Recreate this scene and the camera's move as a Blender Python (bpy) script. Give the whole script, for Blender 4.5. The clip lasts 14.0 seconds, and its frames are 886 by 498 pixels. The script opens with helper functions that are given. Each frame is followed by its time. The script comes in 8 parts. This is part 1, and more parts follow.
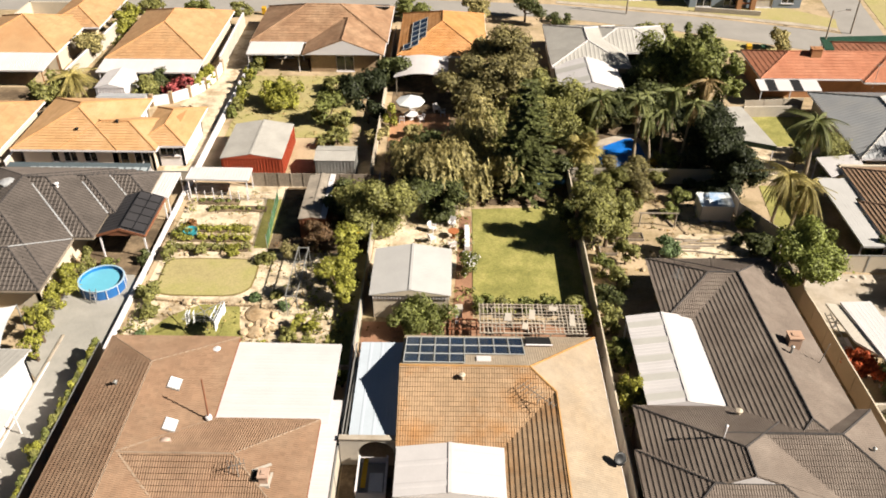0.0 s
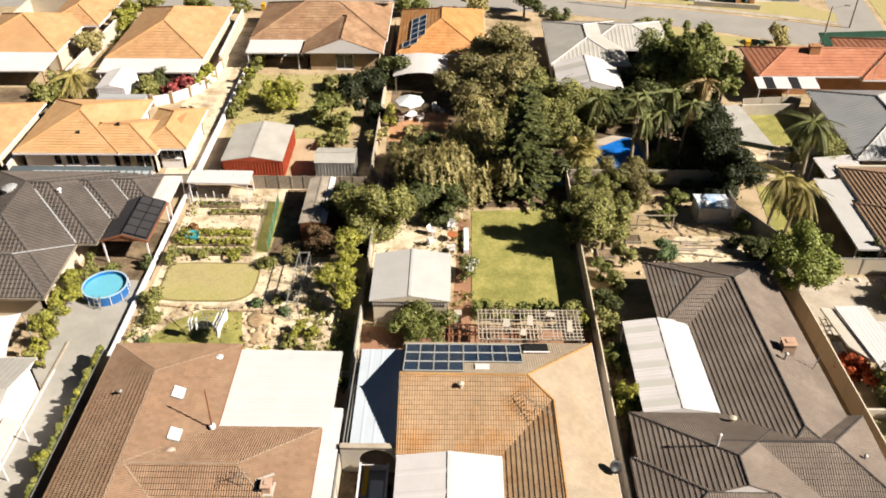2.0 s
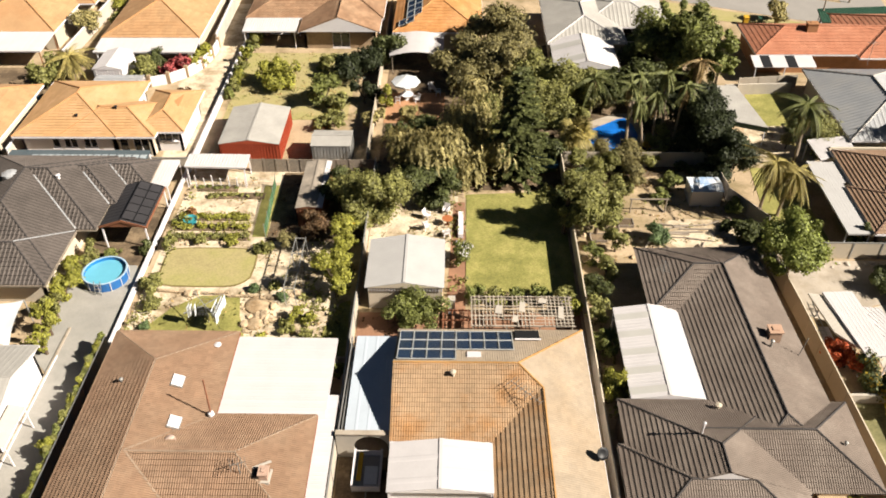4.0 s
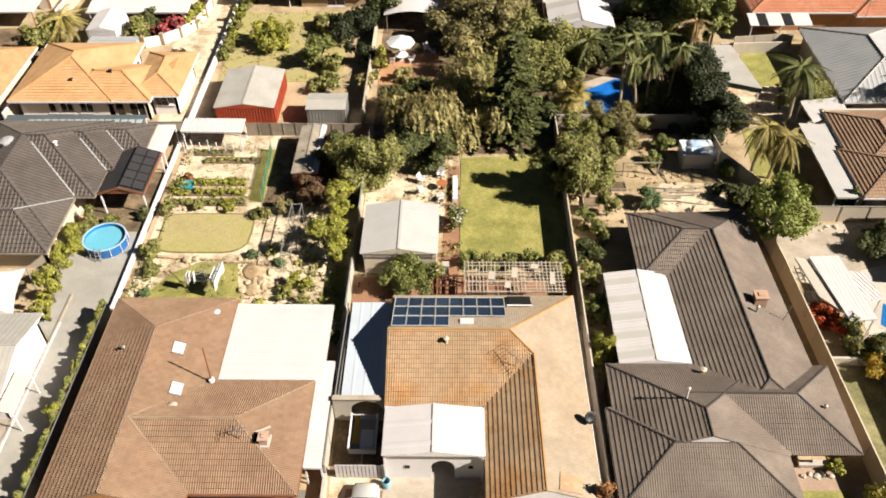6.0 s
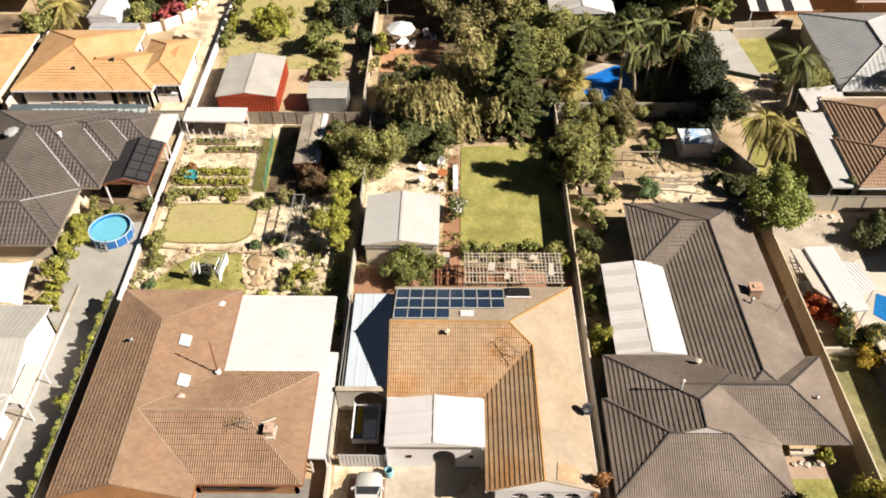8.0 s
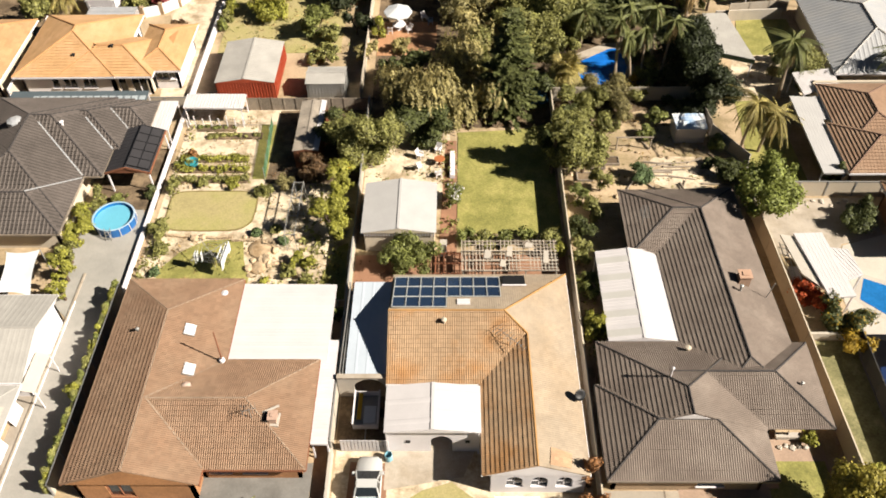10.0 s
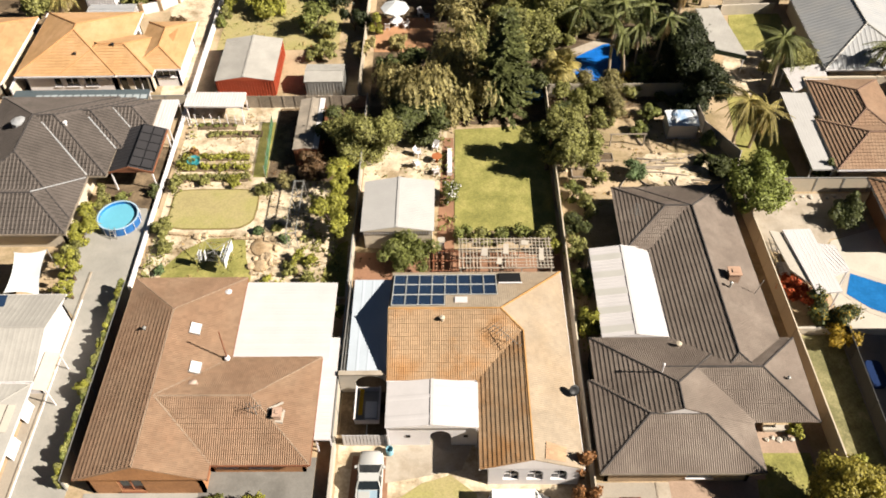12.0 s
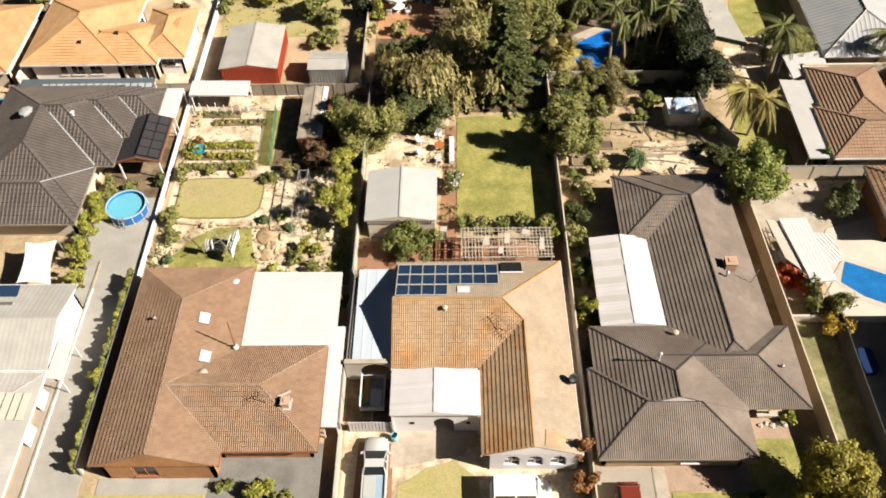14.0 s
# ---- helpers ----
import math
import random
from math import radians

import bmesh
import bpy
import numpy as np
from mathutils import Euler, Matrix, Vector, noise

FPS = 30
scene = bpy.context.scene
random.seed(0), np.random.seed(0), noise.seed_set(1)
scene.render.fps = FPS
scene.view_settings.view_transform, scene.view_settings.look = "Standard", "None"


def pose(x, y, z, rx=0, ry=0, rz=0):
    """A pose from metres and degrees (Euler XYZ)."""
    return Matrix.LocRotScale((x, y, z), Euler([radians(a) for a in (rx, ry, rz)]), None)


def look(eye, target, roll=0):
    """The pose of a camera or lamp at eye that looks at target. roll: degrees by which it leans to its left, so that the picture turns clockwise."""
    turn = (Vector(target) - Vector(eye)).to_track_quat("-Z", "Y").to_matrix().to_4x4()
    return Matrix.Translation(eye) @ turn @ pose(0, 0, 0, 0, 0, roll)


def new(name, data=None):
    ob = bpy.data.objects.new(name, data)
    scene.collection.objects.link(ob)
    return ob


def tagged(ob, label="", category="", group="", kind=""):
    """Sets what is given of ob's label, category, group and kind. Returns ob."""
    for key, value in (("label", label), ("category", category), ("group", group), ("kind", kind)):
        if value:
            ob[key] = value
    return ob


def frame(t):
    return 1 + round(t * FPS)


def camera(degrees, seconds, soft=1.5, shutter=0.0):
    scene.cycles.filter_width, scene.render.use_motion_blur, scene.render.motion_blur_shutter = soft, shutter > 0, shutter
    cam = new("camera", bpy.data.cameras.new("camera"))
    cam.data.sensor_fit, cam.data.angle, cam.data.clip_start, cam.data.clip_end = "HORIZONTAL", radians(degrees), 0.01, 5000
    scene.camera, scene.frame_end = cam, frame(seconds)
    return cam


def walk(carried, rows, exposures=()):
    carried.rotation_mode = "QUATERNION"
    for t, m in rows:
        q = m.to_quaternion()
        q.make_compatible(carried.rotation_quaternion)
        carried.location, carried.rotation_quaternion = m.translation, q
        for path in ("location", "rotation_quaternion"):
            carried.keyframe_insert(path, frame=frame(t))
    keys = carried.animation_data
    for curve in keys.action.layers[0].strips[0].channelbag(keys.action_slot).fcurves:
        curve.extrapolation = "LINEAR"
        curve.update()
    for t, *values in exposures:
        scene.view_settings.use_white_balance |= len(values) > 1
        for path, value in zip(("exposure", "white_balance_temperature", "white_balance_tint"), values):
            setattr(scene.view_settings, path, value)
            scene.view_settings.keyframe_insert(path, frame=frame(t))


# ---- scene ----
cam = camera(56.5, 14.0, soft=1.8)
PATH = [
    (0, (-0.801, -3.695, 42.086), (-0.827, -2.071, 40.918), 0.1),
    (0.5, (-0.805, -3.654, 42.499), (-0.832, -2.033, 41.328), 0.0),
    (1, (-0.833, -3.571, 43.007), (-0.86, -1.952, 41.833), -0.0),
    (1.5, (-0.751, -3.402, 43.525), (-0.779, -1.785, 42.348), -0.1),
    (2, (-0.624, -3.192, 44.012), (-0.653, -1.594, 42.81), -0.2),
    (2.5, (-0.485, -3.049, 44.438), (-0.514, -1.475, 43.206), -0.2),
    (3, (-0.307, -2.951, 44.871), (-0.338, -1.393, 43.617), -0.3),
    (5.3, (0.57, -2.642, 47.305), (0.532, -1.14, 45.985), -0.7),
    (5.5, (0.604, -2.632, 47.416), (0.568, -1.144, 46.08), -0.8),
    (6, (0.601, -2.579, 47.89), (0.566, -1.12, 46.522), -0.8),
    (6.5, (0.648, -2.51, 48.352), (0.611, -1.071, 46.963), -0.9),
    (7, (0.61, -2.435, 48.833), (0.576, -1.008, 47.432), -0.9),
    (7.5, (0.609, -2.353, 49.269), (0.573, -0.933, 47.861), -0.9),
    (10, (0.889, -1.978, 52.014), (0.852, -0.626, 50.54), -1.3),
    (10.5, (0.914, -2.013, 52.5), (0.876, -0.677, 51.013), -1.3),
    (11, (0.951, -2.027, 53.05), (0.914, -0.7, 51.554), -1.4),
    (11.5, (0.945, -2.049, 53.633), (0.912, -0.728, 52.132), -1.4),
    (12, (0.857, -2.047, 54.217), (0.827, -0.73, 52.712), -1.4),
    (12.5, (0.806, -2.005, 54.809), (0.775, -0.692, 53.3), -1.5),
    (13, (0.802, -1.895, 55.347), (0.769, -0.599, 53.824), -1.6),
    (13.5, (0.815, -1.859, 55.811), (0.781, -0.581, 54.272), -1.7),
    (14, (0.796, -1.813, 56.212), (0.762, -0.548, 54.663), -1.7),
]
walk(cam, [(t, look(*p)) for t, *p in PATH])

# ---- light ----
SUN_TO = Vector((1.27, -0.38, 1.0)).normalized()
world = bpy.data.worlds.new("sky")
scene.world = world
world.use_nodes = True
_n = world.node_tree.nodes
_sky = _n.new("ShaderNodeTexSky")
_sky.sky_type = "NISHITA"
_sky.sun_disc = False
_sky.dust_density, _sky.ozone_density = 0.3, 2.0
_sky.sun_elevation = math.asin(SUN_TO.z)
_sky.sun_rotation = math.atan2(SUN_TO.x, SUN_TO.y)
world.node_tree.links.new(_sky.outputs[0], _n["Background"].inputs[0])
_n["Background"].inputs[1].default_value = 0.009
_sun = bpy.data.lights.new("sun", "SUN")
_sun.energy, _sun.angle, _sun.color = 5.0, radians(0.53), (1.0, 0.92, 0.795)
new("sun", _sun).matrix_world = look(SUN_TO * 100, (0, 0, 0))
scene.view_settings.exposure = 1.4


# ---- materials ----
def mk(name, col, rough=0.85, var=0.18, scale=0.5, fine=12.0, bump=0.15, island=0.0, obj=0.0, metal=0.0,
       stain=None, stain_scale=0.25, stain_amt=0.5, spec=0.3, tone=0.68):
    """Procedural surface: broad patches, fine grain, optional second stain colour, random per island or object."""
    col = tuple(c * tone for c in col)
    stain = tuple(c * tone for c in stain) if stain else None
    m = bpy.data.materials.new(name)
    m.use_nodes = True
    nt = m.node_tree
    nd, lk = nt.nodes, nt.links.new
    bsdf = nd["Principled BSDF"]
    pos = nd.new("ShaderNodeNewGeometry")

    def tex(sc, detail, rgh=0.6):
        t = nd.new("ShaderNodeTexNoise")
        t.inputs["Scale"].default_value, t.inputs["Detail"].default_value = sc, detail
        t.inputs["Roughness"].default_value = rgh
        lk(pos.outputs["Position"], t.inputs["Vector"])
        return t.outputs["Fac"]

    def remap(sock, lo, hi, a=0.3, b=0.7):
        r = nd.new("ShaderNodeMapRange")
        r.inputs[1].default_value, r.inputs[2].default_value = a, b
        r.inputs[3].default_value, r.inputs[4].default_value = lo, hi
        lk(sock, r.inputs[0])
        return r.outputs[0]

    def mul(a, b):
        q = nd.new("ShaderNodeMath")
        q.operation = "MULTIPLY"
        lk(a, q.inputs[0]), lk(b, q.inputs[1])
        return q.outputs[0]
    big, small = tex(scale, 4), tex(fine, 3)
    f = mul(remap(big, 1 - var, 1 + var), remap(small, 1 - var * 0.8, 1 + var * 0.8))
    if island:
        f = mul(f, remap(pos.outputs["Random Per Island"], 1 - island, 1 + island, 0, 1))
    if obj:
        oi = nd.new("ShaderNodeObjectInfo")
        f = mul(f, remap(oi.outputs["Random"], 1 - obj, 1 + obj, 0, 1))
    base = nd.new("ShaderNodeRGB")
    base.outputs[0].default_value = (*col, 1)
    csock = base.outputs[0]
    if stain:
        st = nd.new("ShaderNodeMix")
        st.data_type = "RGBA"
        lk(remap(tex(stain_scale, 6, 0.7), 0, stain_amt, 0.45, 0.62), st.inputs[0])
        lk(csock, st.inputs[6])
        st.inputs[7].default_value = (*stain, 1)
        csock = st.outputs[2]
    mx = nd.new("ShaderNodeVectorMath")
    mx.operation = "SCALE"
    lk(csock, mx.inputs[0]), lk(f, mx.inputs["Scale"])
    lk(mx.outputs[0], bsdf.inputs["Base Color"])
    bsdf.inputs["Roughness"].default_value, bsdf.inputs["Metallic"].default_value = rough, metal
    bsdf.inputs["Specular IOR Level"].default_value = spec
    if bump:
        b = nd.new("ShaderNodeBump")
        b.inputs["Strength"].default_value, b.inputs["Distance"].default_value = bump, 0.05
        lk(small, b.inputs["Height"]), lk(b.outputs[0], bsdf.inputs["Normal"])
    return m


TILE_BROWN = mk("tile_brown", (0.312, 0.194, 0.124), island=0.09, stain=(0.365, 0.25, 0.168), var=0.1, scale=0.3)
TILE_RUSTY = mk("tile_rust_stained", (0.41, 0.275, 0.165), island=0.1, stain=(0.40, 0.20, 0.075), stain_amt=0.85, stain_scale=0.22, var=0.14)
TILE_VIVID = mk("tile_vivid_orange", (0.54, 0.25, 0.085), island=0.1, stain=(0.60, 0.32, 0.14), stain_amt=0.6, var=0.1)
TILE_ORANGE = mk("tile_weathered_orange", (0.405, 0.325, 0.24), island=0.06, stain=(0.41, 0.295, 0.185), stain_amt=0.55, stain_scale=0.11, var=0.12)
TILE_GREY = mk("tile_grey", (0.208, 0.164, 0.136), island=0.04, stain=(0.29, 0.238, 0.2), stain_amt=0.6, stain_scale=0.3, var=0.12)
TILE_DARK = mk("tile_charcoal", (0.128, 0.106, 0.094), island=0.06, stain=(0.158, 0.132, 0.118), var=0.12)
# darker colour for the flat pan of each charcoal tile
TILE_PAN = mk("tile_dark_pan", (0.085, 0.071, 0.063), var=0.2)
TILE_TERRA = mk("tile_bright_orange", (0.585, 0.345, 0.16), island=0.07, stain=(0.62, 0.385, 0.215), stain_amt=0.6, var=0.08)
TILE_FADED = mk("tile_faded_orange", (0.52, 0.31, 0.155), island=0.09, stain=(0.47, 0.25, 0.115), stain_amt=0.6, stain_scale=0.3, var=0.1)
TILE_RED = mk("tile_red", (0.46, 0.18, 0.10), island=0.08, stain=(0.5, 0.23, 0.14), var=0.1)
TILE_TAN = mk("tile_tan", (0.33, 0.19, 0.11), island=0.12, stain=(0.44, 0.29, 0.18), var=0.14)
RIDGE_ORANGE = mk("ridge_orange", (0.46, 0.25, 0.09), var=0.2)
RIDGE_TERRA = mk("ridge_terracotta", (0.54, 0.28, 0.12), var=0.15)
RIDGE_BROWN = mk("ridge_brown", (0.2, 0.12, 0.085), var=0.2)
RIDGE_GREY = mk("ridge_grey", (0.06, 0.052, 0.05), var=0.2)
RIDGE_PALE = mk("ridge_mortar", (0.34, 0.25, 0.18), var=0.2)
WHITE = mk("white_paint", (0.58, 0.55, 0.56), rough=0.6, var=0.05, bump=0.04, tone=1.0)
CREAM = mk("cream_render", (0.66, 0.57, 0.45), var=0.09, bump=0.08, stain=(0.55, 0.45, 0.33), stain_amt=0.5)
SHEET_WHITE = mk("sheet_white", (0.455, 0.43, 0.43), rough=0.45, var=0.05, bump=0.02, island=0.03, tone=1.0)
SHEET_BLUISH = mk("sheet_blue_white", (0.37, 0.41, 0.46), rough=0.45, var=0.05, bump=0.02, tone=1.0)
SHEET_PALE = mk("sheet_off_white", (0.36, 0.348, 0.34), rough=0.5, var=0.06, bump=0.02, tone=1.0)
SHEET_CREAM = mk("sheet_cream", (0.40, 0.36, 0.31), rough=0.5, var=0.08, bump=0.02, tone=1.0)
SHEET_GREYLIGHT = mk("sheet_pale_grey", (0.46, 0.435, 0.4), rough=0.45, var=0.09, bump=0.02, stain=(0.52, 0.49, 0.45))
SHEET_GREY = mk("sheet_grey", (0.40, 0.405, 0.42), rough=0.5, var=0.1, bump=0.02, stain=(0.4, 0.38, 0.36))
SHEET_RUST = mk("sheet_weathered", (0.38, 0.325, 0.265), rough=0.7, var=0.25, bump=0.05, stain=(0.45, 0.38, 0.3))
SHEET_RED = mk("sheet_red", (0.42, 0.075, 0.035), rough=0.55, var=0.1, bump=0.02)
BRICK = mk("brick_red_brown", (0.42, 0.205, 0.095), var=0.22, fine=9, bump=0.2)
BRICK_TAN = mk("brick_tan", (0.42, 0.30, 0.19), var=0.2, fine=9, bump=0.2)
FENCE_CREAM = mk("cream_fence_sheet", (0.70, 0.60, 0.46), var=0.1, stain=(0.5, 0.42, 0.31), stain_amt=0.5)
FENCE = mk("fibre_cement", (0.56, 0.49, 0.40), var=0.12, stain=(0.36, 0.29, 0.21), stain_amt=0.6)
WALLPALE = mk("pale_masonry", (0.53, 0.475, 0.41), var=0.09, stain=(0.6, 0.52, 0.42), stain_amt=0.5)
TIMBER = mk("grey_timber", (0.31, 0.255, 0.20), var=0.25, obj=0.2, fine=6)
TIMBER_RED = mk("red_timber", (0.26, 0.10, 0.05), var=0.2)
LATTICE = mk("pale_lattice", (0.55, 0.47, 0.38), var=0.15)
SAND = mk("sand_ground", (0.52, 0.39, 0.25), var=0.16, scale=0.35, fine=5, bump=0.35, stain=(0.25, 0.19, 0.09), stain_scale=0.22, stain_amt=0.75)
SANDPALE = mk("sand_pale", (0.74, 0.615, 0.45), var=0.16, scale=0.5, fine=4, bump=0.4, stain=(0.30, 0.21, 0.11), stain_scale=0.45, stain_amt=0.8)
# soil of beds and rows; also paints shade on ground patches
SOIL_AND_SHADE = mk("soil_and_shade", (0.13, 0.09, 0.055), var=0.3, scale=0.6, fine=6, bump=0.4, stain=(0.32, 0.23, 0.14), stain_scale=0.5, stain_amt=0.7)
LAWN_WORN = mk("worn_lawn", (0.21, 0.195, 0.085), var=0.3, scale=0.6, fine=6, bump=0.5, stain=(0.29, 0.25, 0.13), stain_scale=0.6, stain_amt=0.6)
LAWN = mk("lawn", (0.29, 0.275, 0.075), var=0.28, scale=0.5, fine=6, bump=0.5, stain=(0.36, 0.30, 0.11), stain_scale=0.5, stain_amt=0.45)
LAWNDRY = mk("lawn_dry", (0.46, 0.385, 0.18), var=0.2, scale=0.3, fine=7, bump=0.4, stain=(0.29, 0.27, 0.09), stain_scale=0.3, stain_amt=0.7)
CONCRETE = mk("concrete", (0.40, 0.35, 0.29), var=0.1, scale=0.4, fine=10, bump=0.1, stain=(0.28, 0.23, 0.18), stain_scale=0.4, stain_amt=0.55)
CONC_DARK = mk("concrete_dark", (0.235, 0.22, 0.2), var=0.14, stain=(0.14, 0.128, 0.115), stain_scale=0.45)
CONC_MID = mk("concrete_grey", (0.37, 0.35, 0.315), var=0.1, stain=(0.44, 0.405, 0.36), stain_scale=0.4)
PAVE_BROWN = mk("brown_paving", (0.37, 0.26, 0.19), var=0.14, fine=9, obj=0.12)
PAVE_PINK = mk("brick_paving", (0.38, 0.2, 0.12), var=0.14, fine=9, obj=0.15)
ASPHALT = mk("asphalt", (0.34, 0.315, 0.29), var=0.08, scale=0.3, fine=14)
PATHCON = mk("footpath", (0.5, 0.43, 0.35), var=0.1, stain=(0.33, 0.265, 0.19), stain_scale=0.55, stain_amt=0.6)
DARK = mk("dark_void", (0.02, 0.018, 0.017), var=0.1)
GLASS = mk("window_glass", (0.02, 0.025, 0.03), rough=0.08, var=0.05, bump=0, spec=0.6)
PANEL = mk("solar_cells", (0.02, 0.04, 0.085), rough=0.12, var=0.12, bump=0, spec=0.6, obj=0.15)
FRAMEGREY = mk("anodised_frame", (0.5, 0.5, 0.48), rough=0.5, var=0.05, bump=0)
ALU = mk("aluminium", (0.6, 0.6, 0.58), rough=0.35, metal=0.8, var=0.05, bump=0)
STEEL = mk("galvanised_steel", (0.42, 0.41, 0.39), rough=0.5, metal=0.4, var=0.1, bump=0)
BLACK = mk("black_plastic", (0.02, 0.02, 0.022), rough=0.5, var=0.05, bump=0)
BARK = mk("bark", (0.13, 0.09, 0.06), var=0.3, fine=8, bump=0.5)
BARKPALE = mk("bark_pale", (0.36, 0.28, 0.2), var=0.25, fine=8, bump=0.4)


# ---- mesh helpers ----
class Mesh:
    """Collects corners and faces in world metres; part() turns it into one object."""

    def __init__(self):
        self.v, self.f, self.pans = [], [], None

    def poly(self, pts):
        k = len(self.v)
        self.v.extend(tuple(p) for p in pts)
        self.f.append(tuple(range(k, k + len(pts))))
        return self

    def prism(self, pts, z0, z1):
        """Upright prism over a plan outline (counter-clockwise)."""
        k, n = len(self.v), len(pts)
        self.v.extend((p[0], p[1], z0) for p in pts)
        self.v.extend((p[0], p[1], z1) for p in pts)
        self.f.append(tuple(range(k + n, k + 2 * n)))
        self.f.append(tuple(range(k + n - 1, k - 1, -1)))
        for i in range(n):
            j = (i + 1) % n
            self.f.append((k + i, k + j, k + n + j, k + n + i))
        return self

    def box(self, x0, y0, z0, x1, y1, z1):
        return self.prism([(x0, y0), (x1, y0), (x1, y1), (x0, y1)], z0, z1)

    def slab(self, pts, t):
        """A flat polygon in space with thickness t downwards along its normal."""
        p = [Vector(q) for q in pts]
        nrm = (p[1] - p[0]).cross(p[2] - p[0]).normalized() * t
        k, n = len(self.v), len(p)
        self.v.extend(tuple(q) for q in p)
        self.v.extend(tuple(q - nrm) for q in p)
        self.f.append(tuple(range(k, k + n)))
        self.f.append(tuple(range(k + 2 * n - 1, k + n - 1, -1)))
        for i in range(n):
            j = (i + 1) % n
            self.f.append((k + i, k + n + i, k + n + j, k + j))
        return self

    def tube(self, a, b, r0, r1=None, n=8, caps=True):
        a, b = Vector(a), Vector(b)
        r1 = r0 if r1 is None else r1
        d = (b - a).normalized()
        u = d.orthogonal().normalized()
        w = d.cross(u)
        k = len(self.v)
        for c, r in ((a, r0), (b, r1)):
            for i in range(n):
                q = 2 * math.pi * i / n
                self.v.append(tuple(c + (u * math.cos(q) + w * math.sin(q)) * r))
        for i in range(n):
            j = (i + 1) % n
            self.f.append((k + i, k + j, k + n + j, k + n + i))
        if caps:
            self.f.append(tuple(range(k + n - 1, k - 1, -1)))
            self.f.append(tuple(range(k + n, k + 2 * n)))
        return self

    def bar(self, a, b, w=0.05, h=0.05):
        """A square bar from a to b."""
        a, b = Vector(a), Vector(b)
        d = (b - a).normalized()
        s = d.cross(Vector((0, 0, 1)))
        s = s.normalized() if s.length > 1e-3 else Vector((1, 0, 0))
        q = s.cross(d)
        k = len(self.v)
        for c in (a, b):
            for i, j in ((-1, -1), (1, -1), (1, 1), (-1, 1)):
                self.v.append(tuple(c + s * (i * w / 2) + q * (j * h / 2)))
        self.f += [(k + 3, k + 2, k + 1, k), (k + 4, k + 5, k + 6, k + 7)]
        for i in range(4):
            j = (i + 1) % 4
            self.f.append((k + i, k + j, k + 4 + j, k + 4 + i))
        return self

    def lathe(self, c, prof, n=24):
        """Rings of (radius, height) round an upright axis at c."""
        k = len(self.v)
        for r, z in prof:
            for i in range(n):
                q = 2 * math.pi * i / n
                self.v.append((c[0] + r * math.cos(q), c[1] + r * math.sin(q), c[2] + z))
        for m in range(len(prof) - 1):
            for i in range(n):
                j = (i + 1) % n
                self.f.append((k + m * n + i, k + m * n + j, k + (m + 1) * n + j, k + (m + 1) * n + i))
        self.f.append(tuple(range(k + n - 1, k - 1, -1)))
        self.f.append(tuple(k + (len(prof) - 1) * n + i for i in range(n)))
        return self


def thing(name, x, y, label, category, group="", kind="", z=0.0):
    ob = new(name)
    ob.empty_display_size = 0.2
    ob.location = (x, y, z)
    return tagged(ob, label, category, group, kind)


def part(name, mesh, material, parent=None, label="", smooth=False):
    """Links a Mesh as ONE object under a thing or under a part."""
    top = parent
    while top is not None and top.parent is not None:
        top = top.parent
    o = Vector(top.location) if top is not None else Vector((0, 0, 0))
    me = bpy.data.meshes.new(name)
    v = mesh.v if o.length == 0 else [(a - o.x, b - o.y, c - o.z) for a, b, c in mesh.v]
    me.from_pydata(v, [], mesh.f)
    me.materials.append(material)
    if smooth:
        me.polygons.foreach_set("use_smooth", [True] * len(me.polygons))
    me.update()
    ob = new(name, me)
    if parent is not None:
        ob.parent = parent
    if label:
        ob["label"] = label
    return ob


def setting(name, mesh, material, label, category, kind="structure", smooth=False):
    return tagged(part(name, mesh, material, None, "", smooth), label, category, "", kind)


def clip2(poly, edges):
    """Clips a 2D polygon by half planes (px, py, nx, ny), keeping the side of n."""
    for px, py, nx, ny in edges:
        out = []
        for i, a in enumerate(poly):
            b = poly[(i + 1) % len(poly)]
            da, db = (a[0] - px) * nx + (a[1] - py) * ny, (b[0] - px) * nx + (b[1] - py) * ny
            if da >= 0:
                out.append(a)
            if da * db < 0:
                s = da / (da - db)
                out.append((a[0] + (b[0] - a[0]) * s, a[1] + (b[1] - a[1]) * s))
        poly = out
        if len(poly) < 3:
            return []
    return poly


TWO_ROLL = ((0, 0), (0.22, 0), (0.29, 1), (0.42, 1), (0.5, 0), (0.72, 0), (0.79, 1), (0.92, 1), (1, 0))


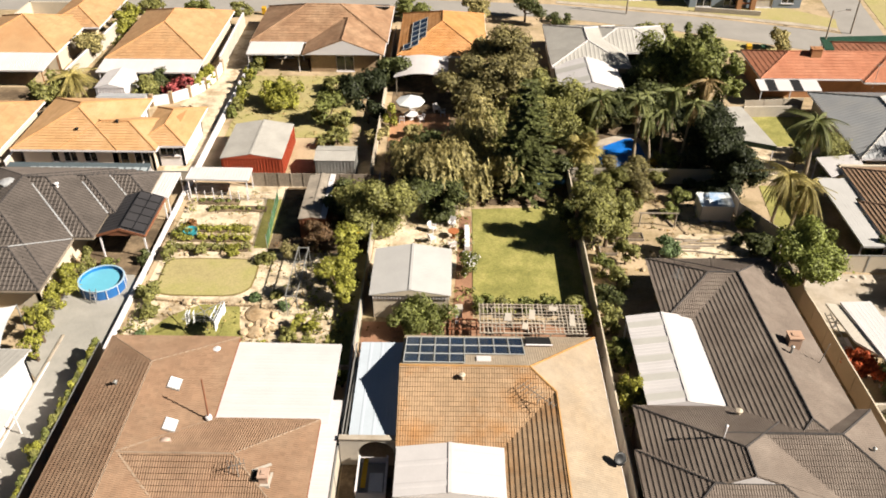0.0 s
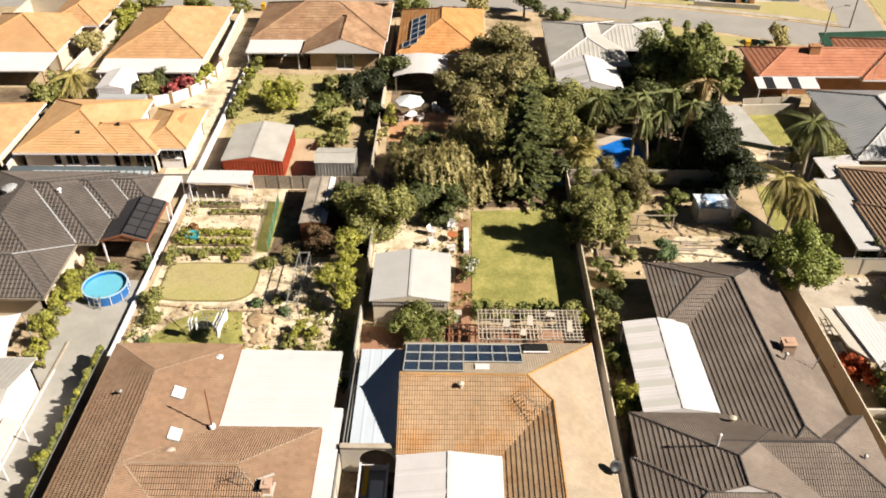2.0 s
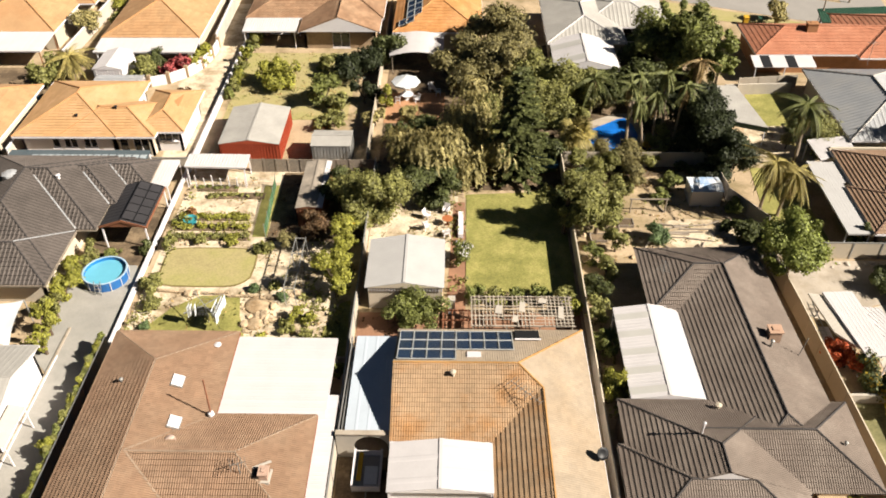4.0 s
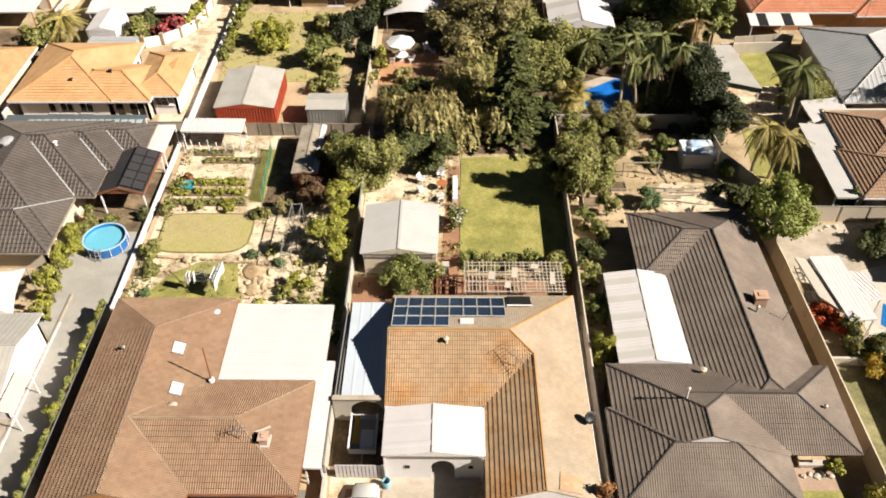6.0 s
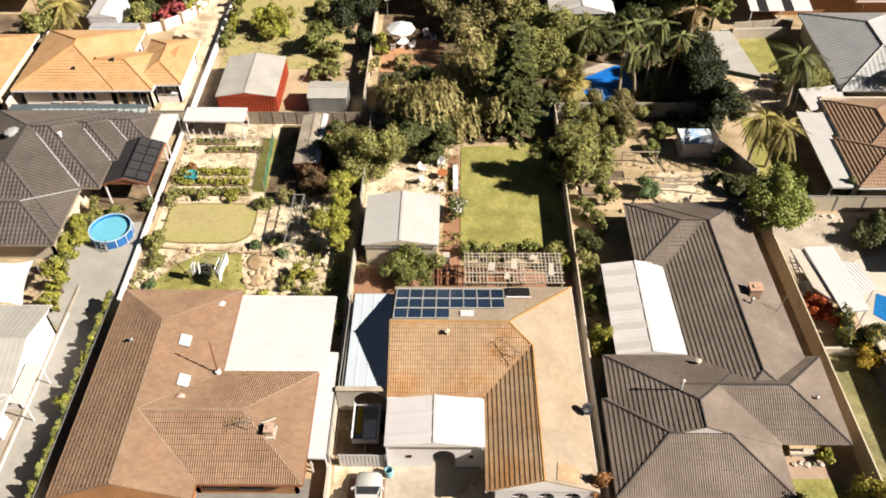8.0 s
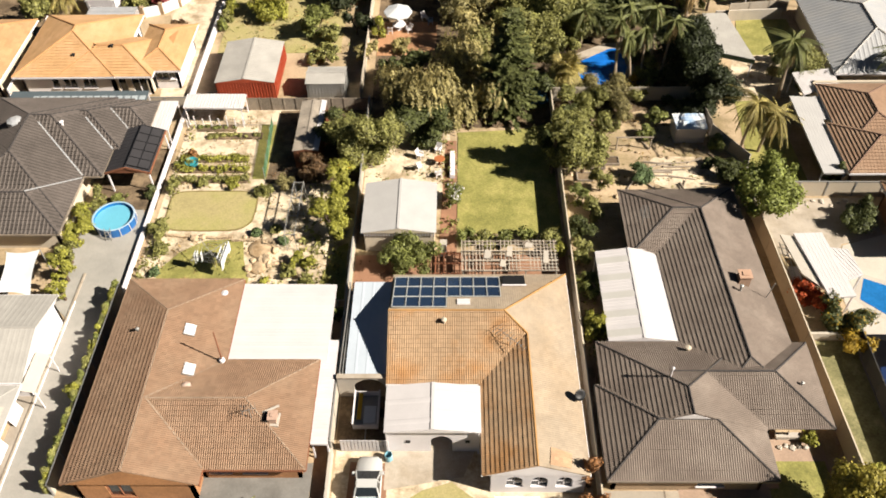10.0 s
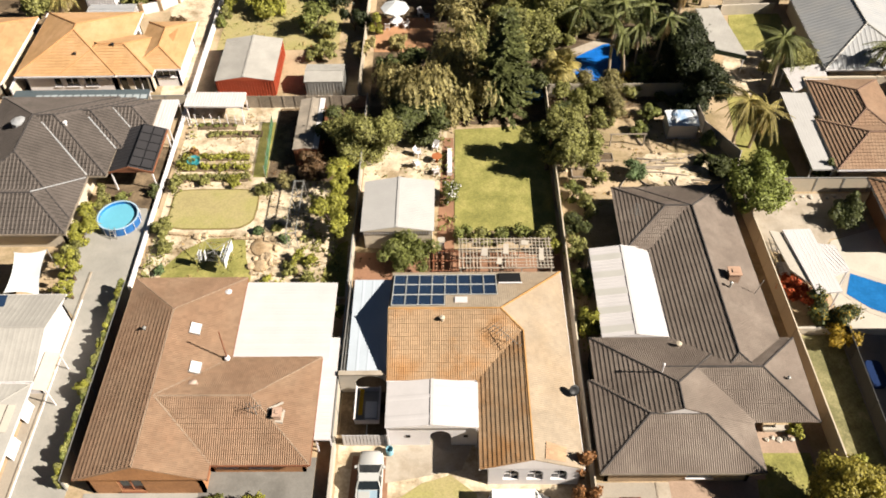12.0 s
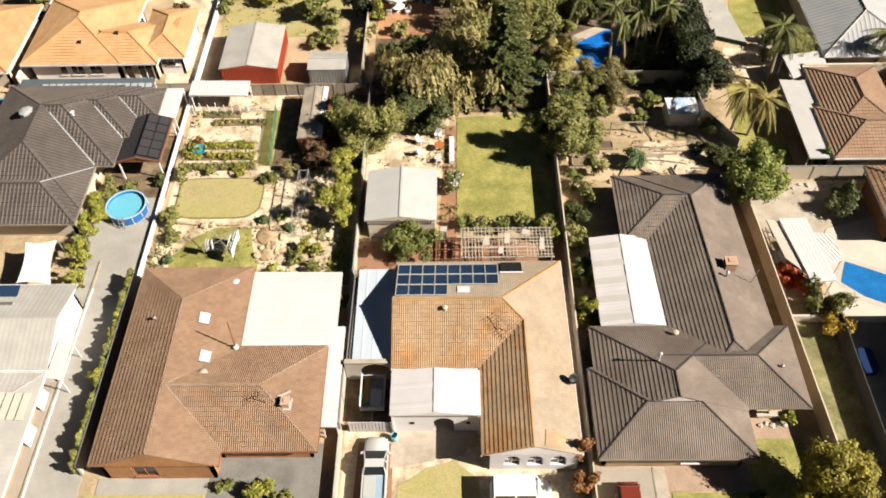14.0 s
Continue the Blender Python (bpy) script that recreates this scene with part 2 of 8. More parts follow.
def cover(mesh, pts, tw=0.3, ch=0.34, roll=0.03, step=0.03, lift=0.01, prof=((0, 0), (0.5, 0), (0.64, 1), (0.86, 1), (1, 0)), eave=None):
    """Lays tiles (or ribbed sheets, with a long ch) over a convex roof plane; pts[0] to pts[1] is the eave."""
    p = [Vector(q) for q in pts]
    o, u = p[0], (p[1] - p[0]).normalized()
    nrm = (p[1] - p[0]).cross(p[-1] - p[0]).normalized()
    if eave:
        o, u = Vector(eave[0]), (Vector(eave[1]) - Vector(eave[0])).normalized()
    w = nrm.cross(u)
    flat = [((q - o).dot(u), (q - o).dot(w)) for q in p]
    edges = []
    for i, a in enumerate(flat):
        b = flat[(i + 1) % len(flat)]
        dx, dy = b[0] - a[0], b[1] - a[1]
        ln = math.hypot(dx, dy)
        if ln > 1e-6:
            edges.append((a[0], a[1], -dy / ln, dx / ln))
    u0, u1 = min(q[0] for q in flat), max(q[0] for q in flat)
    v1 = max(q[1] for q in flat)
    rows = max(1, math.ceil(v1 / ch - 1e-6))
    cols = range(math.floor(u0 / tw), math.ceil(u1 / tw))

    def inside(a, b):
        return all((a - px) * nx + (b - py) * ny >= -1e-6 for px, py, nx, ny in edges)

    def put(a, b, h):
        return tuple(o + u * a + w * b + nrm * (h + lift))
    for j in range(rows):
        va, vb = j * ch, min((j + 1) * ch, v1)
        for i in cols:
            ua, ub = i * tw, (i + 1) * tw
            if inside(ua, va) and inside(ub, va) and inside(ua, vb) and inside(ub, vb):
                k, n = len(mesh.v), len(prof)
                for s, h in prof:
                    mesh.v.append(put(ua + s * tw, va, h * roll - 0.02))
                for s, h in prof:
                    mesh.v.append(put(ua + s * tw, va, h * roll + step))
                for s, h in prof:
                    mesh.v.append(put(ua + s * tw, vb, h * roll))
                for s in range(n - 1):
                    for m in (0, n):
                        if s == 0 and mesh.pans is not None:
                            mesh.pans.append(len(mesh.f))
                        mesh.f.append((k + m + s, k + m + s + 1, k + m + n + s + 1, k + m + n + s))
            else:
                for (s0, h0), (s1, h1) in zip(prof, prof[1:]):
                    a0, a1 = ua + s0 * tw, ua + s1 * tw
                    q = clip2([(a0, va), (a1, va), (a1, vb), (a0, vb)], edges)
                    if q:
                        mesh.poly([put(a, b, (h0 + (h1 - h0) * (a - a0) / (a1 - a0)) * roll + step * (1 - (b - va) / (vb - va))) for a, b in q])
    return mesh


def turned(pts, rot, cx, cy):
    if not rot:
        return pts
    c, s = math.cos(radians(rot)), math.sin(radians(rot))
    return [(cx + (x - cx) * c - (y - cy) * s, cy + (x - cx) * s + (y - cy) * c, z) for x, y, z in pts]


def hip_planes(x0, y0, x1, y1, z, slope, axis="x", ends="hh", rot=0.0):
    """Planes, ridge lines and outline of a roof over a rectangle; ends: h(ip) or g(able) at the low and high end of the axis."""
    half = (y1 - y0) / 2 if axis == "x" else (x1 - x0) / 2
    top = z + half * slope
    if axis == "x":
        ym = (y0 + y1) / 2
        r0 = (x0 + (half if ends[0] == "h" else 0), ym, top)
        r1 = (x1 - (half if ends[1] == "h" else 0), ym, top)
    else:
        xm = (x0 + x1) / 2
        r0 = (xm, y0 + (half if ends[0] == "h" else 0), top)
        r1 = (xm, y1 - (half if ends[1] == "h" else 0), top)
    a, b, c, d = (x0, y0, z), (x1, y0, z), (x1, y1, z), (x0, y1, z)
    if axis == "x":
        planes = [[a, b, r1, r0], [c, d, r0, r1]]
        lo, hi = [d, a, r0], [b, c, r1]
    else:
        planes = [[b, c, r1, r0], [d, a, r0, r1]]
        lo, hi = [a, b, r0], [c, d, r1]
    gables, lines = [], [(r0, r1)]
    for tri, e in ((lo, ends[0]), (hi, ends[1])):
        (planes if e == "h" else gables).append(tri)
        if e == "h":
            lines += [(tri[0], tri[2]), (tri[1], tri[2])]
    cx, cy = (x0 + x1) / 2, (y0 + y1) / 2
    fix = lambda q: turned(q, rot, cx, cy)
    rim = fix([a, b, c, d])
    low_edge, high_edge = (3, 1) if axis == "x" else (0, 2)
    skip = {low_edge} if ends[0] == "g" else set()
    skip |= {high_edge} if ends[1] == "g" else set()
    eaves = [(rim[i], rim[(i + 1) % 4]) for i in range(4) if i not in skip]
    return [fix(q) for q in planes], [fix(q) for q in gables], [tuple(fix(list(q))) for q in lines], eaves


def add_roof(house, planes, gables, lines, outline, tile_mat, cap_mat, tw=0.3, ch=0.34, roll=0.03, step=0.03, gable_mat=None,
             fascia=WHITE, cap_r=0.11, prof=None, label="", eave_of=None, pan_mat=None):
    """A roof part: solid deck, with tile layer, ridge caps, fascia and gable ends under it."""
    deck = Mesh()
    for q in planes:
        deck.slab(q, 0.1)
    roof = part("roof", deck, tile_mat, house, label)
    cov = Mesh()
    cov.pans = [] if pan_mat else None
    for i, q in enumerate(planes):
        cover(cov, q, tw, ch, roll, step, 0.01, prof or ((0, 0), (0.5, 0), (0.64, 1), (0.86, 1), (1, 0)), (eave_of or {}).get(i))
    layer = tagged(part("tile_layer" if ch < 1 else "sheet_layer", cov, tile_mat, roof), kind="stuff")
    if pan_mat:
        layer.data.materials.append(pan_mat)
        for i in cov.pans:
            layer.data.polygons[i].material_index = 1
    if cap_mat and lines:
        cap = Mesh()
        for a, b in lines:
            a, b = Vector(a), Vector(b)
            n = max(1, int((b - a).length / 0.42))
            for i in range(n):
                p, q = a + (b - a) * (i / n), a + (b - a) * ((i + 1.06) / n)
                cap.tube(p + Vector((0, 0, 0.03)), q + Vector((0, 0, 0.02)), cap_r, cap_r * 0.86, 6)
        tagged(part("ridge_capping", cap, cap_mat, roof), kind="stuff")
    if outline:
        for a, b in outline:
            a, b = Vector(a), Vector(b)
            part("gutter", Mesh().bar(a - Vector((0, 0, 0.1)), b - Vector((0, 0, 0.1)), 0.12, 0.17), fascia, house)
    if gables:
        for q in gables:
            c = sum((Vector(p) for p in q), Vector()) / 3
            inn = [Vector(p) * 0.94 + c * 0.06 for p in q]
            part("gable_end", Mesh().slab([p - Vector((0, 0, 0.05)) for p in inn], 0.12), gable_mat or WHITE, house)
    return roof


def run_wall(mesh, a, b, z0, z1, t=0.24, holes=()):
    """A wall from a to b in plan, thickness t to its left, with holes (s0, s1, z0, z1) along it; one connected skin."""
    a, b = Vector((a[0], a[1])), Vector((b[0], b[1]))
    d = (b - a).normalized()
    nl = Vector((-d.y, d.x)) * t
    ss = sorted({0.0, (b - a).length, *(h[0] for h in holes), *(h[1] for h in holes)})
    zs = sorted({z0, z1, *(h[2] for h in holes), *(h[3] for h in holes)})
    idx = {}

    def at(i, j, k):
        if (i, j, k) not in idx:
            p = a + d * ss[i] + nl * k
            idx[i, j, k] = len(mesh.v)
            mesh.v.append((p.x, p.y, zs[j]))
        return idx[i, j, k]

    def solid(i, j):
        if not (0 <= i < len(ss) - 1 and 0 <= j < len(zs) - 1):
            return False
        s, z = (ss[i] + ss[i + 1]) / 2, (zs[j] + zs[j + 1]) / 2
        return not any(h[0] < s < h[1] and h[2] < z < h[3] for h in holes)
    for i in range(len(ss) - 1):
        for j in range(len(zs) - 1):
            if not solid(i, j):
                continue
            mesh.f.append((at(i, j, 0), at(i + 1, j, 0), at(i + 1, j + 1, 0), at(i, j + 1, 0)))
            mesh.f.append((at(i, j + 1, 1), at(i + 1, j + 1, 1), at(i + 1, j, 1), at(i, j, 1)))
            if not solid(i - 1, j):
                mesh.f.append((at(i, j, 1), at(i, j, 0), at(i, j + 1, 0), at(i, j + 1, 1)))
            if not solid(i + 1, j):
                mesh.f.append((at(i + 1, j, 0), at(i + 1, j, 1), at(i + 1, j + 1, 1), at(i + 1, j + 1, 0)))
            if not solid(i, j - 1):
                mesh.f.append((at(i, j, 1), at(i + 1, j, 1), at(i + 1, j, 0), at(i, j, 0)))
            if not solid(i, j + 1):
                mesh.f.append((at(i, j + 1, 0), at(i + 1, j + 1, 0), at(i + 1, j + 1, 1), at(i, j + 1, 1)))
    return mesh


def add_window(house, a, b, s0, s1, z0, z1, frame_mat=WHITE, mullions=1, glass=GLASS, sill=True):
    """A framed window set into a hole of the wall from a to b."""
    a, b = Vector((a[0], a[1], 0)), Vector((b[0], b[1], 0))
    d = (b - a).normalized()
    nl = Vector((-d.y, d.x, 0))
    fr = Mesh()
    P = lambda s, z, off: a + d * s + nl * off + Vector((0, 0, z))
    for s in [s0 + 0.04, s1 - 0.04] + [s0 + (s1 - s0) * (i + 1) / (mullions + 1) for i in range(mullions)]:
        fr.bar(P(s, z0, 0.09), P(s, z1, 0.09), 0.07, 0.07)
    for z in (z0 + 0.04, z1 - 0.04):
        fr.bar(P(s0, z, 0.09), P(s1, z, 0.09), 0.07, 0.07)
    w = part("window", fr, frame_mat, house)
    part("pane", Mesh().slab([P(s0, z0, 0.13), P(s1, z0, 0.13), P(s1, z1, 0.13), P(s0, z1, 0.13)], 0.012), glass, w)
    if sill:
        part("window_sill", Mesh().bar(P(s0 - 0.06, z0 - 0.04, -0.04), P(s1 + 0.06, z0 - 0.04, -0.04), 0.16, 0.07), frame_mat, w)
    return w


def four_walls(house, x0, y0, x1, y1, z1, material, south=(), east=(), t=0.24, rot=0.0):
    cx, cy = (x0 + x1) / 2, (y0 + y1) / 2
    c = [(p[0], p[1]) for p in turned([(x0, y0, 0), (x1, y0, 0), (x1, y1, 0), (x0, y1, 0)], rot, cx, cy)]
    for i, holes in enumerate((south, east, (), ())):
        m = run_wall(Mesh(), c[i], c[(i + 1) % 4], 0.0, z1, t, [h[:4] for h in holes])
        part("wall", m, material, house)
        for h in holes:
            add_window(house, c[i], c[(i + 1) % 4], *h[:4], mullions=h[4] if len(h) > 4 else 1, frame_mat=h[5] if len(h) > 5 else WHITE)


def ground_patch(name, pts, z, material, label, category, kind="structure"):
    """A sheet of ground, a few centimetres thick, on the base ground."""
    return setting(name, Mesh().prism(pts, -0.05, z), material, label, category, kind)


def rounded(cx, cy, rx, ry, n=28, wob=0.06, power=0.8, seed=1):
    r = random.Random(seed)
    ph = r.random() * 6
    out = []
    for i in range(n):
        a = 2 * math.pi * i / n
        k = 1 + wob * math.sin(3 * a + ph) + wob * 0.6 * math.sin(5 * a + 2 * ph)
        c, s = math.cos(a), math.sin(a)
        out.append((cx + rx * k * math.copysign(abs(c) ** power, c), cy + ry * k * math.copysign(abs(s) ** power, s)))
    return out


# ---- ground ----
setting("ground", Mesh().box(-1500, -900, -0.6, 1500, 2600, 0.0), SAND, "dry sandy suburban ground with patchy weeds", "ground")
ground_patch("road", [(-400, 113.6), (-10, 113.6), (12, 112.2), (30, 107.0), (44, 101.2), (54, 97.5), (120, 90), (120, 97), (57, 104.5), (47, 108.5), (34, 112.6), (14, 117.4), (-10, 119.4), (-400, 119.4)], 0.02, ASPHALT, "pale grey asphalt street curving past the far houses", "road")
ground_patch("road_2", [(52, 105), (57.5, 103.5), (64, 150), (90, 400), (80, 400), (58.5, 150)], 0.015, ASPHALT, "pale asphalt side street leading away", "road")
ground_patch("pavement", [(14, 118), (34, 113.4), (47, 109.4), (52, 107.5), (52.4, 108.5), (47.3, 110.5), (34.3, 114.5), (14.3, 119.1)], 0.05, PATHCON, "pale concrete footpath along the far street", "pavement")
ground_patch("lawn_verge", [(14.3, 119.2), (34.3, 114.6), (47.3, 110.6), (52.4, 108.6), (53.4, 112), (46, 118), (30, 122), (14.3, 124)], 0.03, LAWNDRY, "dry yellow grass verge before the far houses", "lawn")
ground_patch("lawn_verge_2", [(30, 102), (46, 97), (46, 99.4), (43, 101), (30, 106.2), (24, 108), (20, 107)], 0.03, LAWNDRY, "dry yellow grass verge beside the street", "lawn")
ground_patch("lawn_verge_3", [(58.5, 104.5), (75, 101), (80, 160), (66, 160)], 0.03, LAWNDRY, "dry verge on the street corner", "lawn")

# driveway and side yards of the west
ground_patch("driveway_west", [(-30.3, -5), (-26.5, -5), (-26.5, 48), (-28, 52), (-32.4, 51.5), (-32.4, 40), (-30.3, 38)], 0.03, CONC_MID, "grey concrete driveway beside a long wall", "driveway")
# brown yard ground, its shade put into the dark colour
ground_patch("yard_west_shade", [(-56, 78.2), (-45.6, 78.2), (-45.6, 87), (-56, 87)], 0.025, SOIL_AND_SHADE, "bare yard between orange roofed houses, darkened for its shade", "ground")
ground_patch("lane_sand", [(-30, 66), (-26.5, 66), (-26.5, 106), (-33.5, 106), (-30.5, 97), (-33, 84), (-31, 79)], 0.02, SANDPALE, "pale bare sand lane between two walls", "ground")

ground_patch("bed_pool", [(-32.3, 50.6), (-26.4, 50.6), (-26.4, 59), (-32.3, 59)], 0.045, SOIL_AND_SHADE, "dark planted bed below the timber pergola", "bed")

# yard of the brown house
ground_patch("yard_sand", [(-26, 40), (-8.2, 40), (-8.2, 65), (-26, 65)], 0.015, SANDPALE, "pale sandy garden soil with paths", "ground")
ground_patch("lawn_oval", rounded(-21.4, 50.5, 3.9, 2.45, wob=0.02, power=0.42), 0.06, LAWNDRY, "oval clipped dry lawn edged in sandy path", "lawn")
ground_patch("lawn_edge", rounded(-21.4, 50.5, 4.05, 2.6, wob=0.02, power=0.42), 0.05, mk("lawn_edge_grass", (0.22, 0.17, 0.06), var=0.3, fine=6, bump=0.4), "darker cut edge round the oval lawn", "lawn")
ground_patch("lawn_lower", [(-24.6, 41), (-24.2, 43.6), (-23.0, 45.4), (-21, 46.8), (-17.8, 46.9), (-17.3, 44.4), (-16.6, 42.6), (-16.6, 40.6)], 0.05, LAWN, "green lawn round the clothes line", "lawn")
ground_patch("lawn_strip", [(-10.8, 40.2), (-8.4, 40.2), (-8.6, 46.4), (-9.4, 46), (-10.4, 43)], 0.05, LAWN, "narrow grass strip beside the fence", "lawn")
ground_patch("lawn_run", [(-18.3, 54.6), (-17.0, 54.6), (-17.2, 62.6), (-18.6, 62.6)], 0.05, LAWN, "narrow grass run beside netting", "lawn")
# leaf-littered soil; the shadow of shed and trees is in its colour
ground_patch("soil_shade", [(-17.0, 54), (-8.3, 54), (-8.3, 65), (-17, 64.8)], 0.02, SOIL_AND_SHADE, "leaf-littered soil under trees, darkened for their shade", "ground")
ground_patch("driveway_brown", [(-17.2, -4), (-9.2, -4), (-9.2, 25.6), (-17.2, 25.6)], 0.03, CONC_DARK, "worn dark concrete driveway", "driveway")
ground_patch("lawn_brown_front", [(-26, 0), (-17.4, 0), (-17.4, 21.7), (-26, 21.7)], 0.04, LAWNDRY, "dry front lawn of the brown house", "lawn")
ground_patch("path_brown_front", [(-25.2, 21.7), (-17.2, 21.7), (-17.2, 22.9), (-25.2, 22.9)], 0.05, CONC_MID, "grey concrete path along the brick wall", "path")

# yard of the orange roofed house
ground_patch("lawn_back", [(0.8, 47.6), (7.4, 47.4), (9.9, 47.4), (9.9, 62.5), (6.8, 61.6), (0.9, 61.2)], 0.06, LAWN, "green back lawn with worn patches", "lawn")
ground_patch("yard_pale", [(-7.8, 51.8), (0.1, 51.8), (0.1, 62), (-7.8, 62)], 0.02, SANDPALE, "pale raked sand yard behind the shed", "ground")
ground_patch("patio_red", [(-7.8, 40.6), (9.9, 40.6), (9.9, 44.9), (-0.7, 45.2), (-0.7, 45.0), (-7.8, 45.0)], 0.03, PAVE_PINK, "red brick paving behind the house", "paving")
ground_patch("bed_path", [(-0.8, 45.3), (0.75, 45.3), (0.75, 60), (-0.3, 60)], 0.025, PAVE_PINK, "red-brown garden bed beside the lawn", "bed")
# dark patch carries the shade of the big trees
ground_patch("under_trees", [(-7.8, 62), (10, 62), (24.6, 66), (24.6, 100), (-8.2, 84)], 0.02, SOIL_AND_SHADE, "soil under the big trees, darkened for their shade", "ground")
ground_patch("front_dirt", [(-7.7, -4), (9.9, -4), (9.9, 30), (-7.7, 30)], 0.02, SANDPALE, "dusty pale front yard", "ground")
ground_patch("driveway_middle", [(-4.2, 23.6), (1.2, 24.6), (2.4, 27.6), (-4.2, 27.8)], 0.04, PATHCON, "stained pale concrete apron before the carport", "driveway")
ground_patch("lawn_front", [(-4.0, 2), (3.2, 2), (2.2, 22.8), (0.4, 24.2), (-1.6, 23.6), (-3.6, 22.2)], 0.045, LAWNDRY, "dry front lawn", "lawn")
ground_patch("brick_strip", [(-7.1, 8), (-4.0, 8), (-4.0, 25.6), (-6.6, 25.7)], 0.035, PAVE_PINK, "brick paved parking strip under the utility car", "paving")

# yard of the grey house
ground_patch("yard_grey", [(10.4, 48), (26.6, 48), (26.4, 66), (10.4, 66)], 0.012, SAND, "sandy back yard with scattered clutter", "ground")
ground_patch("sand_pit", rounded(21.8, 55.3, 3.3, 2.3, wob=0.05, seed=4), 0.03, SANDPALE, "pale bare sand clearing", "ground")
ground_patch("driveway_grey", [(10.6, -4), (14.62, -4), (14.62, 23.6), (10.6, 23.6)], 0.03, CONCRETE, "pale concrete driveway of the grey house", "driveway")
ground_patch("path_edge", [(14.62, -4), (14.72, -4), (14.72, 23.6), (14.62, 23.6)], 0.05, TIMBER, "dark timber edging along the driveway", "edging")
ground_patch("path_grey", [(14.72, -4), (15.6, -4), (15.6, 23.6), (14.72, 23.6)], 0.04, PATHCON, "pale concrete path beside the driveway", "path")
ground_patch("porch_paving", [(15.6, 21.8), (21.6, 21.8), (21.6, 23.8), (26.2, 23.9), (26.2, 28), (15.6, 28)], 0.04, PAVE_BROWN, "pinkish-brown brick paving by the porch", "paving")
ground_patch("lawn_grey", [(15.8, -4), (27.4, -4), (27.4, 23.8), (21.8, 23.8), (21.6, 21.7), (15.8, 21.7)], 0.045, LAWN, "front lawn of the grey house", "lawn")
ground_patch("lawn_grey_side", [(22.4, 22), (26, 22), (26, 25.8), (22.4, 25.8)], 0.06, LAWN, "small green lawn by the porch", "lawn")

# east neighbours
ground_patch("yard_east_mid", [(27.6, 45.2), (31.6, 43.2), (33.6, 46.2), (37.4, 47.0), (37.4, 51.8), (26.8, 51.8)], 0.025, PATHCON, "dusty pale paving behind the pool", "paving")
ground_patch("lawn_east", [(28.2, 20), (31.2, 20), (31.2, 36), (28.2, 36)], 0.04, LAWN_WORN, "narrow green side lawn", "lawn")
# low paving tone carries part of the shade beside the house
ground_patch("paving_east", [(31.2, 18), (46, 18), (46, 36), (31.2, 36)], 0.03, mk("shade_toned_paving", (0.27, 0.235, 0.21), var=0.15), "paving beside the next house, shade put into its colour", "paving")
ground_patch("pool_surround", [(31.8, 36.4), (46, 34), (46, 50), (33.6, 46), (31.8, 43)], 0.03, mk("pool_paving", (0.60, 0.54, 0.46), var=0.08), "pale concrete round the pool", "paving")
ground_patch("yard_east_back", [(28.0, 66.0), (38.4, 67.0), (38.4, 74), (30.6, 74)], 0.03, SANDPALE, "pale sandy paving behind the brown roofed house", "ground")
ground_patch("lawn_east_back", [(31.0, 74.0), (38.2, 74.0), (38.2, 81), (32.5, 81)], 0.04, LAWN, "small back lawn", "lawn")
ground_patch("lawn_side_east", [(27.8, 53), (33, 53), (32.6, 66), (29, 66)], 0.035, LAWN, "grassy strip beside the brown roofed house", "ground")
ground_patch("lawn_far_brown", [(-25.6, 75), (-12, 75), (-12, 91), (-25.6, 91)], 0.04, LAWNDRY, "dry back lawn with shrubs", "lawn")
# two dark sheets paint deep shade below the patio roof and by the pavilion
ground_patch("soil_patio", [(-8.2, 81.05), (1.5, 81.05), (1.5, 92), (-8.2, 92)], 0.03, SOIL_AND_SHADE, "ground darkened for the shade below the curved patio roof", "ground")
ground_patch("soil_pavilion", [(18.5, 83), (26, 83), (26, 93), (18.5, 93)], 0.03, SOIL_AND_SHADE, "ground darkened for the shade beside the pavilion", "ground")
ground_patch("terrace_red", [(-8, 74.4), (-1.6, 74.4), (-1.4, 81), (-8, 81)], 0.035, mk("terracotta_paving", (0.50, 0.265, 0.14), var=0.14, fine=9), "terracotta paved terrace under the umbrella", "paving")

# ---- houses ----
# brown tiled house
house = thing("house", -20, 30, "single-storey brick house with a brown concrete tile roof", "house")
for spec in ((-25.1, 22.7, -16.0, 40.2, 2.5, 0.42, "y", "gh"), (-20.55, 23.8, -9.2, 32.5, 2.47, 0.42, "x", "gh")):
    add_roof(house, *[a if i != 1 or spec[6] == "y" else [] for i, a in enumerate(hip_planes(*spec))], TILE_BROWN, RIDGE_PALE, gable_mat=BRICK, tw=0.3, ch=0.35, roll=0.046, step=0.09, fascia=TIMBER_RED, cap_r=0.07, prof=TWO_ROLL)
for p, q in (((-16.0, 23.9, 2.52), (-20.35, 28.15, 4.36)), ((-16.0, 32.4, 2.52), (-20.35, 28.15, 4.36))):
    part("valley_flashing", Mesh().bar(Vector(p) + Vector((0, 0, 0.06)), Vector(q) + Vector((0, 0, 0.06)), 0.12, 0.05), RIDGE_PALE, house)
four_walls(house, -24.5, 22.95, -16.6, 39.6, 2.45, BRICK, south=[(2.1, 3.8, 0.35, 2.3, 1, TIMBER_RED)])
four_walls(house, -16.5, 24.5, -9.8, 31.9, 2.42, BRICK, south=[(0.5, 2.0, 0.8, 2.1, 1), (2.8, 4.4, 0.8, 2.1, 1)])

